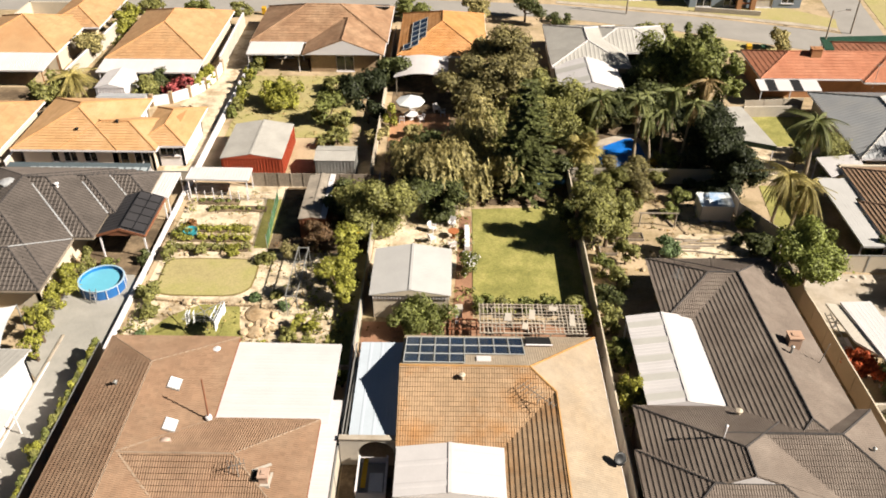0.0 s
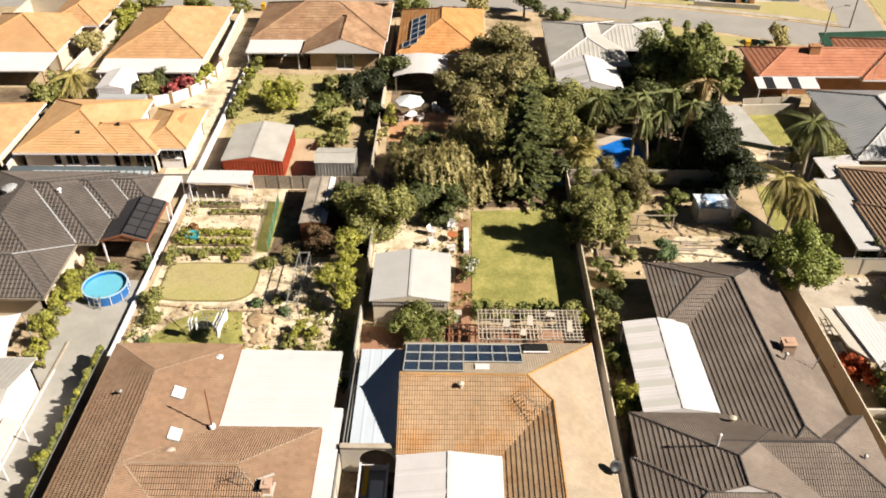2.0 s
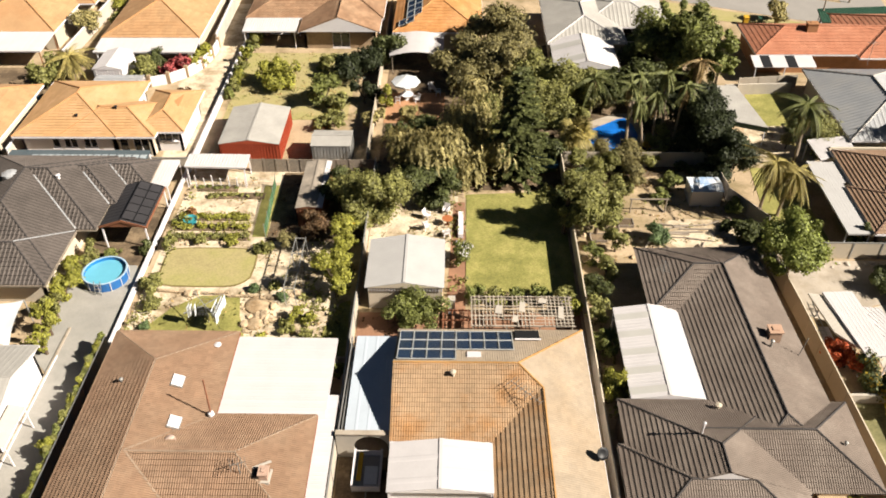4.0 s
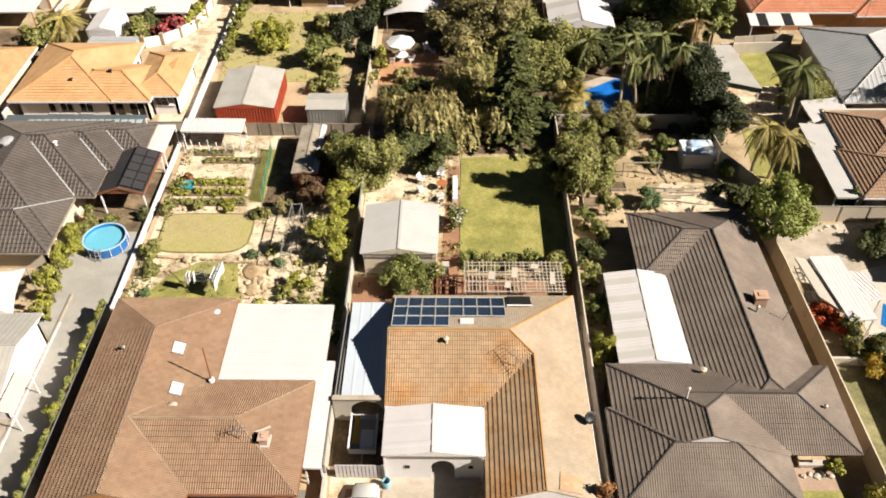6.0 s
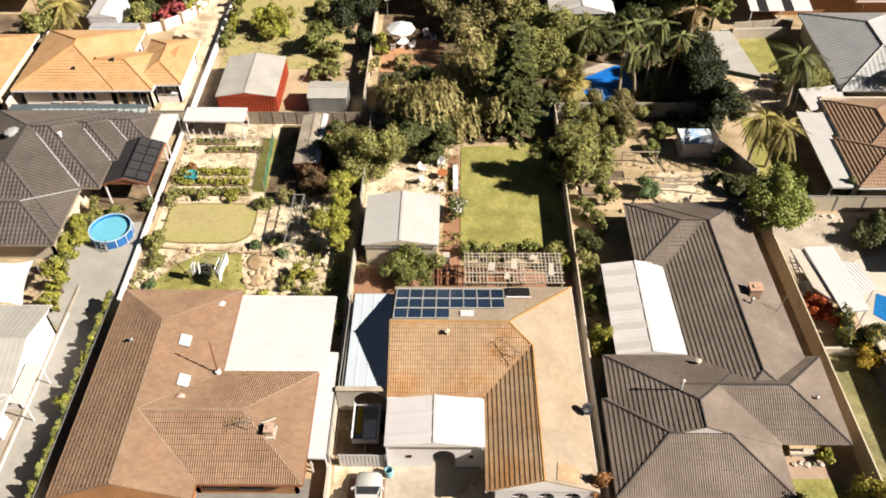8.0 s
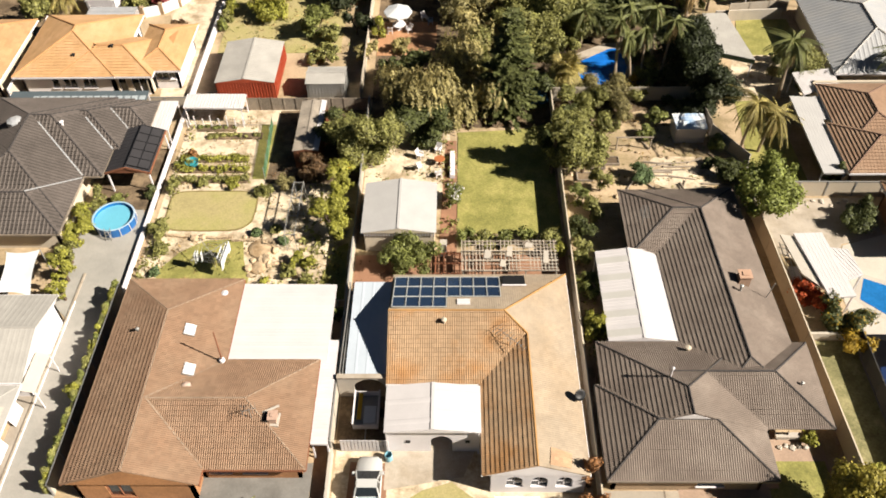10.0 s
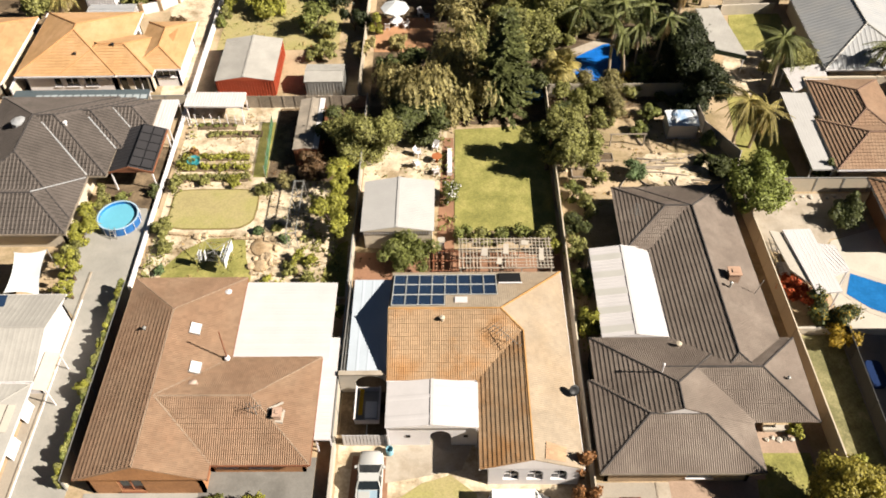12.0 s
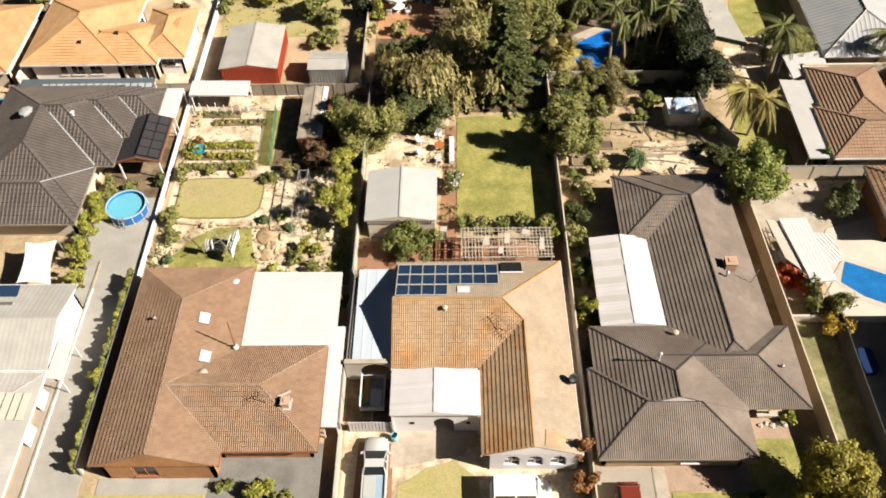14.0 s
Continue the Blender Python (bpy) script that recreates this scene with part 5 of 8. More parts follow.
BUSHES = [
    (13.8, 52.9, 2.7, 1.1, LEAF_OLIVE, "olive garden bush"), (17.8, 54.4, 1.7, 1.35, LEAF_BLUE, "blue-green rounded bush"),
    (30.6, 37.2, 3.6, 1.8, LEAF_DARK, "dark bush with yellow flowers"), (30.9, 35.4, 2.2, 1.2, LEAF_YELLOW, "mass of yellow flowers below the dark bush"), (-3.3, 43.9, 2.9, 2.2, LEAF_MID, "dense round green tree on the red paving"),
    (-12.8, 55.0, 2.4, 1.7, LEAF_BROWN, "bare purplish-brown shrub beside the shed"), (-20.6, 82.8, 3.3, 2.7, LEAF_LIME, "big round yellow-green bush on the dry lawn"),
    (-14.7, 78.6, 3.3, 2.0, LEAF_MID, "green bush on the dry lawn"), (-12.8, 77.0, 2.2, 1.4, LEAF_OLIVE, "olive bush on the dry lawn"),
    (-13.2, 73.6, 1.7, 1.9, LEAF_OLIVE, "low spreading bush"), (-7.9, 77.8, 3.2, 0.9, LEAF_LIME, "narrow upright shrub"),
    (19.2, 66.4, 1.7, 1.3, LEAF_OLIVE, "loose olive shrub behind the fence"), (14.0, 67.0, 2.2, 1.4, LEAF_GUM, "leafy shrub over the fence"), (16.4, 66.8, 2.5, 1.5, LEAF_GUM, "olive brown shrub over the fence"), (12.2, 65.0, 2.6, 1.5, LEAF_OLIVE, "olive shrub at the fence corner"), (14.2, 64.7, 2.7, 1.7, LEAF_OLIVE, "olive shrub before the panel fence"), (16.9, 64.8, 2.6, 1.8, LEAF_GUM, "dry shrub before the panel fence"),
    (11.3, 44.2, 2.7, 1.1, LEAF_OLIVE, "leafy shrub beside the fence"), (11.4, 40.6, 2.8, 1.2, LEAF_MID, "leafy shrub beside the fence"),
    (11.8, 36.6, 3.0, 1.5, LEAF_LIME, "yellow-green shrub by the white patio"), (11.4, 47.2, 2.2, 1.2, LEAF_DARK, "dark shrub beside the fence"),
    (12.6, 49.6, 1.6, 1.1, LEAF_OLIVE, "low olive shrub"), (11.6, 51.4, 2.0, 1.0, LEAF_MID, "green shrub in the sandy yard"),
    (0.1, 51.3, 2.3, 1.25, LEAF_MID, "green shrub with white blossoms"), (9.6, 24.0, 4.2, 0.85, LEAF_RUST, "rust-brown shrub by the fence"), (9.4, 21.9, 4.0, 1.1, LEAF_RUST, "tall rust-brown shrub by the fence"),
    (-13.4, 21.9, 1.3, 1.0, LEAF_LIME, "yellow-green front garden shrub"), (-11.6, 21.4, 1.1, 0.8, LEAF_OLIVE, "low front garden shrub"),
    (-15.9, 22.0, 0.9, 0.6, LEAF_MID, "small shrub at the driveway edge"), (-27.6, 31.2, 1.9, 0.95, LEAF_LIME, "lime shrub over the driveway"),
    # first shrub is added to darken the front tree's shadow
    (21.8, 21.2, 0.9, 1.2, LEAF_DARK, "low dark shrub in the shade of the tree"), (35.3, 48.8, 2.8, 1.9, LEAF_DARK, "dark bush in the sandy yard"), (30.2, 53.6, 2.0, 1.1, LEAF_MID, "green bush behind the fence"),
    (-25.0, 47.8, 1.6, 1.1, LEAF_OLIVE, "grey-green garden bush"), (34.8, 53.4, 3.0, 0.7, LEAF_DARK, "narrow dark cypress"),
    (-9.8, 46.9, 4.9, 1.7, LEAF_LIME, "lime green citrus tree along the fence"), (-10.2, 49.7, 4.5, 1.6, LEAF_LIME, "lime green citrus tree"),
    (-9.7, 52.7, 4.5, 1.6, LEAF_LIME, "yellow-green fruit tree"), (-9.2, 55.2, 3.6, 1.3, LEAF_OLIVE, "leafy fruit tree"),
    (-12.2, 44.0, 1.5, 1.0, LEAF_LIME, "yellow-green shrub on a garden bed"), (-13.4, 43.0, 0.9, 0.8, LEAF_OLIVE, "low herb bush"),
    (-8.6, 38.0, 2.2, 0.6, LEAF_MID, "green shrub between patio and fence"), (-31.6, 42.2, 3.8, 1.0, LEAF_LIME, "tall lime hedge shrub"),
    (-31.9, 44.2, 3.2, 1.0, LEAF_OLIVE, "tall hedge shrub"), (-31.2, 40.2, 3.2, 0.8, LEAF_LIME, "lime hedge shrub"), (-32.0, 46.6, 2.4, 1.2, LEAF_LIME, "lime creeper by the wall"),
    (-31.9, 48.8, 2.4, 1.1, LEAF_LIME, "lime creeper on the house wall"), (-31.8, 51.0, 2.2, 1.0, LEAF_OLIVE, "shrub by the pergola"), (-29.8, 51.9, 1.1, 0.7, LEAF_MID, "garden shrub behind the pool"),
    (-27.2, 52.2, 1.4, 0.6, LEAF_DARK, "dark shrub by the wall"),
    (1.5, 46.3, 1.5, 1.0, LEAF_MID, "garden shrub at the lawn edge"), (3.2, 46.2, 1.4, 1.0, LEAF_OLIVE, "shrub at the lawn edge"), (4.8, 46.3, 1.2, 0.8, LEAF_MID, "low shrub at the lawn edge"),
    (6.8, 46.5, 1.6, 0.9, LEAF_MID, "dark shrub at the lawn edge"), (8.6, 46.2, 2.2, 1.0, LEAF_OLIVE, "shrub by the pergola corner"), (9.4, 44.8, 2.0, 0.7, LEAF_LIME, "yellow-green shrub"),
    (20.3, 62.8, 1.3, 1.4, LEAF_MID, "low green shrub by the shed"), (25.6, 58.6, 1.7, 1.0, LEAF_MID, "shrub beside the white shed"), (26.0, 54.8, 2.2, 1.4, LEAF_DARK, "dark shrub by the fence"),
    (22.8, 65.0, 1.2, 1.6, LEAF_DARK, "shaded low shrub"), (12.9, 75.4, 1.7, 1.2, LEAF_OLIVE, "olive shrub behind the pool paving"), (15.4, 77.0, 2.2, 1.5, LEAF_GUM, "dry olive shrub behind the pool paving"), (20.4, 73.0, 2.0, 1.3, LEAF_DARK, "dark shrub below the palms"), (18.4, 67.9, 1.9, 1.1, LEAF_YELLOW, "yellow leaved shrub at the pool"), (20.8, 69.2, 2.9, 1.5, LEAF_OLIVE, "leafy shrub by the pool"),
    (35.0, 73.2, 1.7, 1.0, LEAF_DARK, "round dark bush on the small lawn"), (33.6, 69.6, 1.9, 1.0, LEAF_KHAKI, "yellowish bush"), (36.6, 69.2, 4.2, 2.4, LEAF_OLIVE, "olive tree behind the palm"),
    (-36.6, 83.8, 2.7, 1.9, LEAF_OLIVE, "grey-green bush before the veranda"), (-35.4, 86.0, 3.0, 1.2, LEAF_DARK, "dark bush before the veranda"), (-31.0, 80.4, 1.1, 0.9, LEAF_BROWN, "brown shrub on the sand lane"),
        (-15.6, 86.8, 2.0, 1.6, LEAF_OLIVE, "garden bush"), (-5.6, 75.2, 1.4, 1.4, LEAF_KHAKI, "dry shrub by the terrace"), (-8.8, 73.8, 1.6, 1.8, LEAF_KHAKI, "dry grassy shrub"),
    (29.2, 24.6, 1.2, 0.7, LEAF_LIME, "low lime shrub"), (25.4, 27.2, 1.1, 0.6, LEAF_LIME, "yellow-green porch shrub"), (11.0, 62.6, 2.6, 1.3, LEAF_DARK, "dark shrub at the end of the lawn"),
    (14.8, 58.4, 1.4, 1.1, LEAF_OLIVE, "scrubby bush"), (15.6, 61.6, 1.8, 1.3, LEAF_OLIVE, "scrubby bush by the back fence"), (17.6, 63.4, 1.5, 1.2, LEAF_GUM, "dry scrubby bush by the back fence"),
    (24.6, 56.2, 1.2, 0.9, LEAF_DARK, "dark low shrub on the sand"), (19.0, 60.8, 1.3, 1.0, LEAF_MID, "green shrub on the sand"), (13.0, 63.4, 2.4, 1.4, LEAF_OLIVE, "olive shrub by the fence corner"),
    (-24.6, 45.4, 1.2, 0.8, LEAF_OLIVE, "grey-green shrub on a sandy bed"), (-25.2, 53.2, 1.3, 0.8, LEAF_OLIVE, "olive shrub by the white wall"), (-15.2, 48.0, 0.9, 0.6, LEAF_OLIVE, "small shrub on the sandy path"),
    (-14.6, 41.4, 1.1, 0.9, LEAF_LIME, "low shrub behind the white roof"), (-11.6, 41.6, 1.0, 0.8, LEAF_OLIVE, "low shrub behind the white roof"), (-16.9, 52.8, 1.2, 0.9, LEAF_OLIVE, "olive shrub at the path corner"),
    (-14.9, 53.4, 1.4, 0.8, LEAF_GUM, "dry olive-brown shrub"), (-22.6, 53.6, 0.8, 0.7, LEAF_OLIVE, "low shrub at the lawn edge"), (-20.0, 53.7, 0.8, 0.7, LEAF_LIME, "low lime shrub at the lawn edge"), (11.8, 60.6, 3.0, 1.5, LEAF_OLIVE, "olive bush by the fence"), (26.4, 105.8, 1.6, 2.6, LEAF_OLIVE, "hedge beside the street"), (20.0, 104.6, 1.5, 1.6, LEAF_OLIVE, "hedge beside the street"),
    (-45.5, 113, 2.4, 2.2, LEAF_OLIVE, "street bush"), (-37.6, 112.2, 2.2, 2.2, LEAF_MID, "bush by the street"), (-31.8, 111.8, 2.0, 1.6, LEAF_OLIVE, "bush by the street"), (14, 109.8, 1.6, 1.8, LEAF_DARK, "bush beside the grey roof"),
]
for x, y, top, r, leaf, lab in BUSHES:
    ex = LEAF_YELLOW if "yellow flowers" in lab else (WHITE if "white blossoms" in lab else None)
    ex = LEAF_YELLOW if "citrus" in lab or "fruit tree" in lab else ex
    plant("bush", x, y, top, r, leaf, lab, "bush", 0.0, 0.135 if y < 70 else 0.2, extra=ex, dens=0.7 if "citrus" in lab or "fruit tree" in lab else 1.0)
for i in range(11):
    plant("bush", -25.75 + 0.1 * (i % 3), 79.5 + i * 1.75, 1.5 + 0.35 * (i % 3), 0.85, (LEAF_MID, LEAF_OLIVE, LEAF_LIME)[i % 3], "leafy hedge shrub along the white lane wall", "hedge", 0, 0.2, group="lane hedge")
for i in range(6):
    plant("bush", -33.9 + i * 0.75, 85.2 + i * 0.8, 1.8 + 0.3 * (i % 2), 1.3, (LEAF_PINK if i < 3 else LEAF_LIME), "flowering hedge behind the curved white wall" if i < 3 else "lime hedge behind the curved white wall", "hedge", 0, 0.26, group="curved hedge")
for i in range(5):
    plant("bush", 27.9 + i * 0.5, 40.4 - i * 0.42, 2.1, 0.95, LEAF_RED, "red-leaved hedge bush beside the patio", "hedge", 0, 0.17, group="red hedge", seed=i)
for i in range(40):
    yy = 23.5 + i * 0.435 + 0.08 * math.sin(i * 2.3)
    tall = yy > 30
    plant("bush", -26.82 - 0.05 * (i % 3), yy, 1.8 + 0.22 * ((i * 7) % 5) / 4, (0.2 if tall else 0.14) + 0.03 * (i % 3), (LEAF_OLIVE, LEAF_LIME, LEAF_OLIVE, LEAF_MID)[i % 4], "shrub in the strip along the driveway fence", "bush", 0.1, 0.12, clumps=60, dens=2.2, ry=0.5, group="driveway shrubs")
palm(16.9, 68.1, 7.6, "tall slim palm leaning over the pool cover", lean=(-0.2, 0.6), frond=FROND_HANG, n=28, dead=9, trunk_r=0.15, scale=0.92)
palm(18.6, 68.3, 6.0, "slender palm by the pool", lean=(-0.9, 0.3), frond=FROND_HANG, n=22, dead=8, trunk_r=0.13)
palm(19.9, 69.6, 6.0, "slim palm with a skirt of dry fronds", lean=(-0.3, 0.2), frond=FROND_HANG, n=22, dead=10, trunk_r=0.13, seed=3)
palm(20.9, 70.4, 7.6, "tall feathery palm by the pool", lean=(-0.3, 0.5), frond=FROND_HANG, n=26, dead=8, trunk_r=0.14, seed=1)
palm(21.8, 69.2, 7.0, "slim palm with a pale curved trunk", lean=(0.5, 0.4), frond=FROND_HANG, n=24, dead=9, trunk_r=0.13, seed=2)
palm(18.6, 75.4, 5.0, "feathery palm behind the pool", lean=(0.4, 0.3), frond=FROND_HANG, n=26, dead=5, trunk_r=0.14)
palm(25.4, 76.6, 6.2, "palm with a skirt of dead fronds", frond=FROND_DEAD, n=14, dead=14)
palm(28.0, 59.0, 6.0, "palm with yellowing fronds by the fence", lean=(-0.2, -1.2), frond=FROND_GOLD, n=44, dead=24, scale=1.0, trunk_r=0.13)
palm(29.4, 58.2, 5.0, "lower palm with golden hanging fronds", lean=(0.2, -0.6), frond=FROND_GOLD, n=40, dead=18, scale=0.95, seed=4, trunk_r=0.13)
palm(33.3, 66.2, 6.8, "tall grey-green feathery garden palm", lean=(-0.4, 0), frond=FROND_OLIVE, n=28, dead=6, scale=1.2)
palm(44.4, 67.4, 5.0, "grey-green palm beside the ribbed roof", frond=FROND_OLIVE, n=22, dead=3)
palm(-45.0, 84.2, 2.7, "short thick palm with golden fronds", frond=FROND_SHORT, n=50, dead=8, trunk_r=0.3, scale=1.2)
palm(11.7, 67.8, 2.7, "fan-shaped yellow-green garden palm", frond=FAN, n=46, dead=0, trunk_r=0.22, scale=1.15)
palm(14.4, 76.2, 4.2, "palm in the pool garden", n=20, dead=4)


# ---- canopies, sheds and roof fittings ----
RIB = ((0, 0), (0.72, 0), (0.8, 1), (0.92, 1), (1, 0))
POOL_WATER = mk("pool_water", (0.10, 0.42, 0.62), rough=0.06, var=0.12, scale=1.2, fine=5, bump=0.12, spec=0.5)
POOL_COVER = mk("blue_pool_cover", (0.012, 0.16, 0.58), rough=0.3, var=0.2, scale=0.9, fine=4, bump=0.15)
POOL_DEEP = mk("blue_pool_water", (0.02, 0.17, 0.46), rough=0.05, var=0.15, scale=0.9, fine=4, bump=0.1, spec=0.5)
BLUE = mk("blue_plastic", (0.03, 0.15, 0.42), rough=0.4, var=0.06, bump=0)
TARP = mk("pale_blue_tarp", (0.6, 0.6, 0.6), rough=0.5, var=0.12, scale=1.5, stain=(0.22, 0.36, 0.56), stain_scale=0.9, stain_amt=0.9, tone=0.95)
NET = mk("green_netting", (0.12, 0.24, 0.12), var=0.3, fine=15)
CLOTH = mk("white_cloth", (0.52, 0.53, 0.54), var=0.05, fine=6, bump=0.1, tone=1.0)
YELLOW = mk("yellow_paint", (0.6, 0.34, 0.02), var=0.1, bump=0)
CARPAINT = mk("silver_car_paint", (0.66, 0.65, 0.63), rough=0.25, metal=0.1, var=0.03, bump=0, spec=0.5)
CARWHITE = mk("white_car_paint", (0.76, 0.75, 0.72), rough=0.25, var=0.03, bump=0, spec=0.5, tone=1.0)
CARRED = mk("red_car_paint", (0.2, 0.035, 0.02), rough=0.22, var=0.03, bump=0, spec=0.5)
RUBBER = mk("tyre_rubber", (0.02, 0.02, 0.02), var=0.1, bump=0)
ROCK = mk("garden_rock", (0.52, 0.39, 0.25), var=0.28, scale=1.5, fine=5, bump=0.5, obj=0.3)
TRANSLU = mk("grey_sheet_band", (0.39, 0.375, 0.35), rough=0.4, var=0.06, bump=0.02, tone=1.0)
PALEBLUE = mk("pale_blue_panel", (0.42, 0.46, 0.48), rough=0.35, var=0.15, bump=0.02)
DARKPANEL = mk("dark_roof_panel", (0.05, 0.047, 0.05), rough=0.4, var=0.15, bump=0.02)
SLATEDARK = mk("slate_sheet", (0.10, 0.125, 0.14), rough=0.5, var=0.12)
SLATEBLUE = mk("blue_grey_render", (0.22, 0.26, 0.31), var=0.08)
DKGREEN = mk("dark_green_sheet", (0.03, 0.08, 0.05), rough=0.5, var=0.15, bump=0.02)


def flat_canopy(name, pts, z, material, label, category="patio roof", rib=0.3, fall=0.05, posts=True, rib_h=0.02, post_mat=WHITE):
    """A nearly flat sheet roof on posts; pts[0] to pts[1] is the low edge, counter-clockwise from above."""
    cx, cy = sum(p[0] for p in pts) / len(pts), sum(p[1] for p in pts) / len(pts)
    ob = thing(name, cx, cy, label, category)
    q = [(p[0], p[1], z if i < 2 else z + fall) for i, p in enumerate(pts)]
    part("roof_deck", Mesh().slab(q, 0.06), material, ob)
    tagged(part("ribbed_sheet", cover(Mesh(), q, rib, 60, rib_h, 0, 0.008, RIB), material, ob), kind="stuff")
    for i, p in enumerate(q):
        n = q[(i + 1) % len(q)]
        part("fascia", Mesh().bar((p[0], p[1], p[2] - 0.07), (n[0], n[1], n[2] - 0.07), 0.06, 0.16), material, ob)
    if posts:
        for p in q:
            x, y = p[0] + (cx - p[0]) * 0.06, p[1] + (cy - p[1]) * 0.06
            part("post", Mesh().box(x - 0.05, y - 0.05, 0, x + 0.05, y + 0.05, p[2] - 0.05), post_mat, ob)
    return ob


def gable_shed(name, x0, y0, x1, y1, z, rise, axis, roof_mat, wall_mat, label, category="shed", walls=True, over=0.2, rib=0.25, bands=0, band_w=0.35, posts=False, roof2=None, door=None, wall_ribs=True):
    ob = thing(name, (x0 + x1) / 2, (y0 + y1) / 2, label, category)
    half = (y1 - y0) / 2 if axis == "x" else (x1 - x0) / 2
    pl, ga, li, ou = hip_planes(x0, y0, x1, y1, z, rise / half, axis, "gg")
    for k, q in enumerate(pl):
        m = roof2 if (roof2 and k == 1) else roof_mat
        r = part("roof_panel", Mesh().slab(q, 0.05), m, ob)
        tagged(part("ribbed_sheet", cover(Mesh(), q, rib, 60, 0.022, 0, 0.006, RIB), m, r), kind="stuff")
        if bands and k == 1:
            a, b, c, d = [Vector(p) for p in q]
            up = (b - a).cross(d - a).normalized() * 0.034
            for i in range(bands):
                s0, s1 = (i + 0.45) / bands, (i + 0.45 + band_w) / bands
                part("translucent_band", Mesh().slab([a + (b - a) * s0 + up, a + (b - a) * s1 + up, d + (c - d) * s1 + up, d + (c - d) * s0 + up], 0.008), TRANSLU, r)
    a, b = li[0]
    part("ridge_cap", Mesh().bar(Vector(a) + Vector((0, 0, 0.03)), Vector(b) + Vector((0, 0, 0.03)), 0.22, 0.035), roof_mat, ob)
    for q in ga:
        c = sum((Vector(p) for p in q), Vector()) / 3
        part("gable_end", Mesh().slab([Vector(p) * (1 - over * 0.3) + c * over * 0.3 - Vector((0, 0, 0.06)) for p in q], 0.06), wall_mat, ob)
    if walls:
        c = [(x0 + over, y0 + over), (x1 - over, y0 + over), (x1 - over, y1 - over), (x0 + over, y1 - over)]
        for i in range(4):
            holes = [door] if (door and i == 0) else []
            part("wall", run_wall(Mesh(), c[i], c[(i + 1) % 4], 0, z - 0.05, 0.06, holes), wall_mat, ob)
            d = Vector((c[(i + 1) % 4][0] - c[i][0], c[(i + 1) % 4][1] - c[i][1], 0))
            n = int(d.length / 0.3)
            nr = Vector((d.y, -d.x, 0)).normalized() * 0.015
            if not wall_ribs:
                continue
            ribs = Mesh()
            for j in range(1, n):
                p = Vector((c[i][0], c[i][1], 0)) + d * j / n + nr
                if not (holes and holes[0][0] < d.length * j / n < holes[0][1]):
                    ribs.box(p.x - 0.03, p.y - 0.03, 0, p.x + 0.03, p.y + 0.03, z - 0.08)
            tagged(part("wall_rib", ribs, wall_mat, ob), kind="stuff")
        if door:
            part("door", Mesh().box(c[0][0] + door[0], c[0][1] + 0.02, 0, c[0][0] + door[1], c[0][1] + 0.05, door[3]), roof_mat, ob)
    if posts:
        for x, y in ((x0 + 0.15, y0 + 0.15), (x1 - 0.15, y0 + 0.15), (x1 - 0.15, y1 - 0.15), (x0 + 0.15, y1 - 0.15)):
            part("post", Mesh().box(x - 0.06, y - 0.06, 0, x + 0.06, y + 0.06, z - 0.05), WHITE, ob)
    return ob


def solar_array(x, y, z, label):
    return thing("solar_array", x, y, label, "solar panels", z=z)


def solar_panel(array, o, u, w, wid=0.99, ln=1.5, lift=0.12, cells=PANEL, rim=FRAMEGREY):
    """One framed panel of an array: o its low corner on the roof, u along the eave, w up the slope."""
    o, u, w = Vector(o), Vector(u).normalized(), Vector(w).normalized()
    nrm = u.cross(w)
    p = [o + nrm * lift, o + u * wid + nrm * lift, o + u * wid + w * ln + nrm * lift, o + w * ln + nrm * lift]
    ob = part("solar_panel", Mesh().slab(p, 0.03), cells, array)
    for i in range(4):
        part("frame_bar", Mesh().bar(p[i] + nrm * 0.02, p[(i + 1) % 4] + nrm * 0.02, 0.06, 0.05), rim, ob)
    for k in (0.25, 0.75):
        part("mount_rail", Mesh().bar(o + w * ln * k + nrm * 0.045, o + u * wid + w * ln * k + nrm * 0.045, 0.04, 0.09), ALU, ob)
    return ob


# white patio roofs of the brown house
flat_canopy("patio_roof", [(-8.7, 32.35), (-8.7, 39.75), (-16.05, 39.8), (-16.05, 32.4)], 2.38, SHEET_WHITE, "large white sheet patio roof joined to the brown house", rib_h=0.006)
flat_canopy("side_roof", [(-8.02, 25.8), (-8.05, 34.4), (-9.15, 34.4), (-9.1, 25.8)], 2.3, SHEET_WHITE, "narrow white sheet roof along the side of the house")

# flat roof and arch wall beside the orange roof
flat_canopy("carport_roof", [(-7.25, 31.25), (-4.3, 31.25), (-4.3, 40.0), (-7.25, 40.0)], 2.34, SHEET_BLUISH, "pale flat metal roof between house and fence", rib=0.8, rib_h=0.012)
for k, xx in enumerate((-7.72, -7.5)):
    rail = thing("steel_rail", xx, 36, "long grey steel rail above the fence line", "rail", "fence rails")
    part("bar", Mesh().bar((xx, 31.4, 2.2), (xx + 0.1, 40.2, 2.2), 0.07, 0.07), STEEL, rail)
    for yy in (31.6, 34.5, 37.4, 40.0):
        part("post", Mesh().box(xx + 0.01, yy - 0.04, 0, xx + 0.09, yy + 0.04, 2.2), STEEL, rail)
gable_shed("carport", -4.15, 26.25, 2.4, 29.95, 3.05, 0.45, "y", SHEET_WHITE, WHITE, "white gabled metal carport before the orange roofed house", "carport", walls=False, posts=True, rib=1.6)


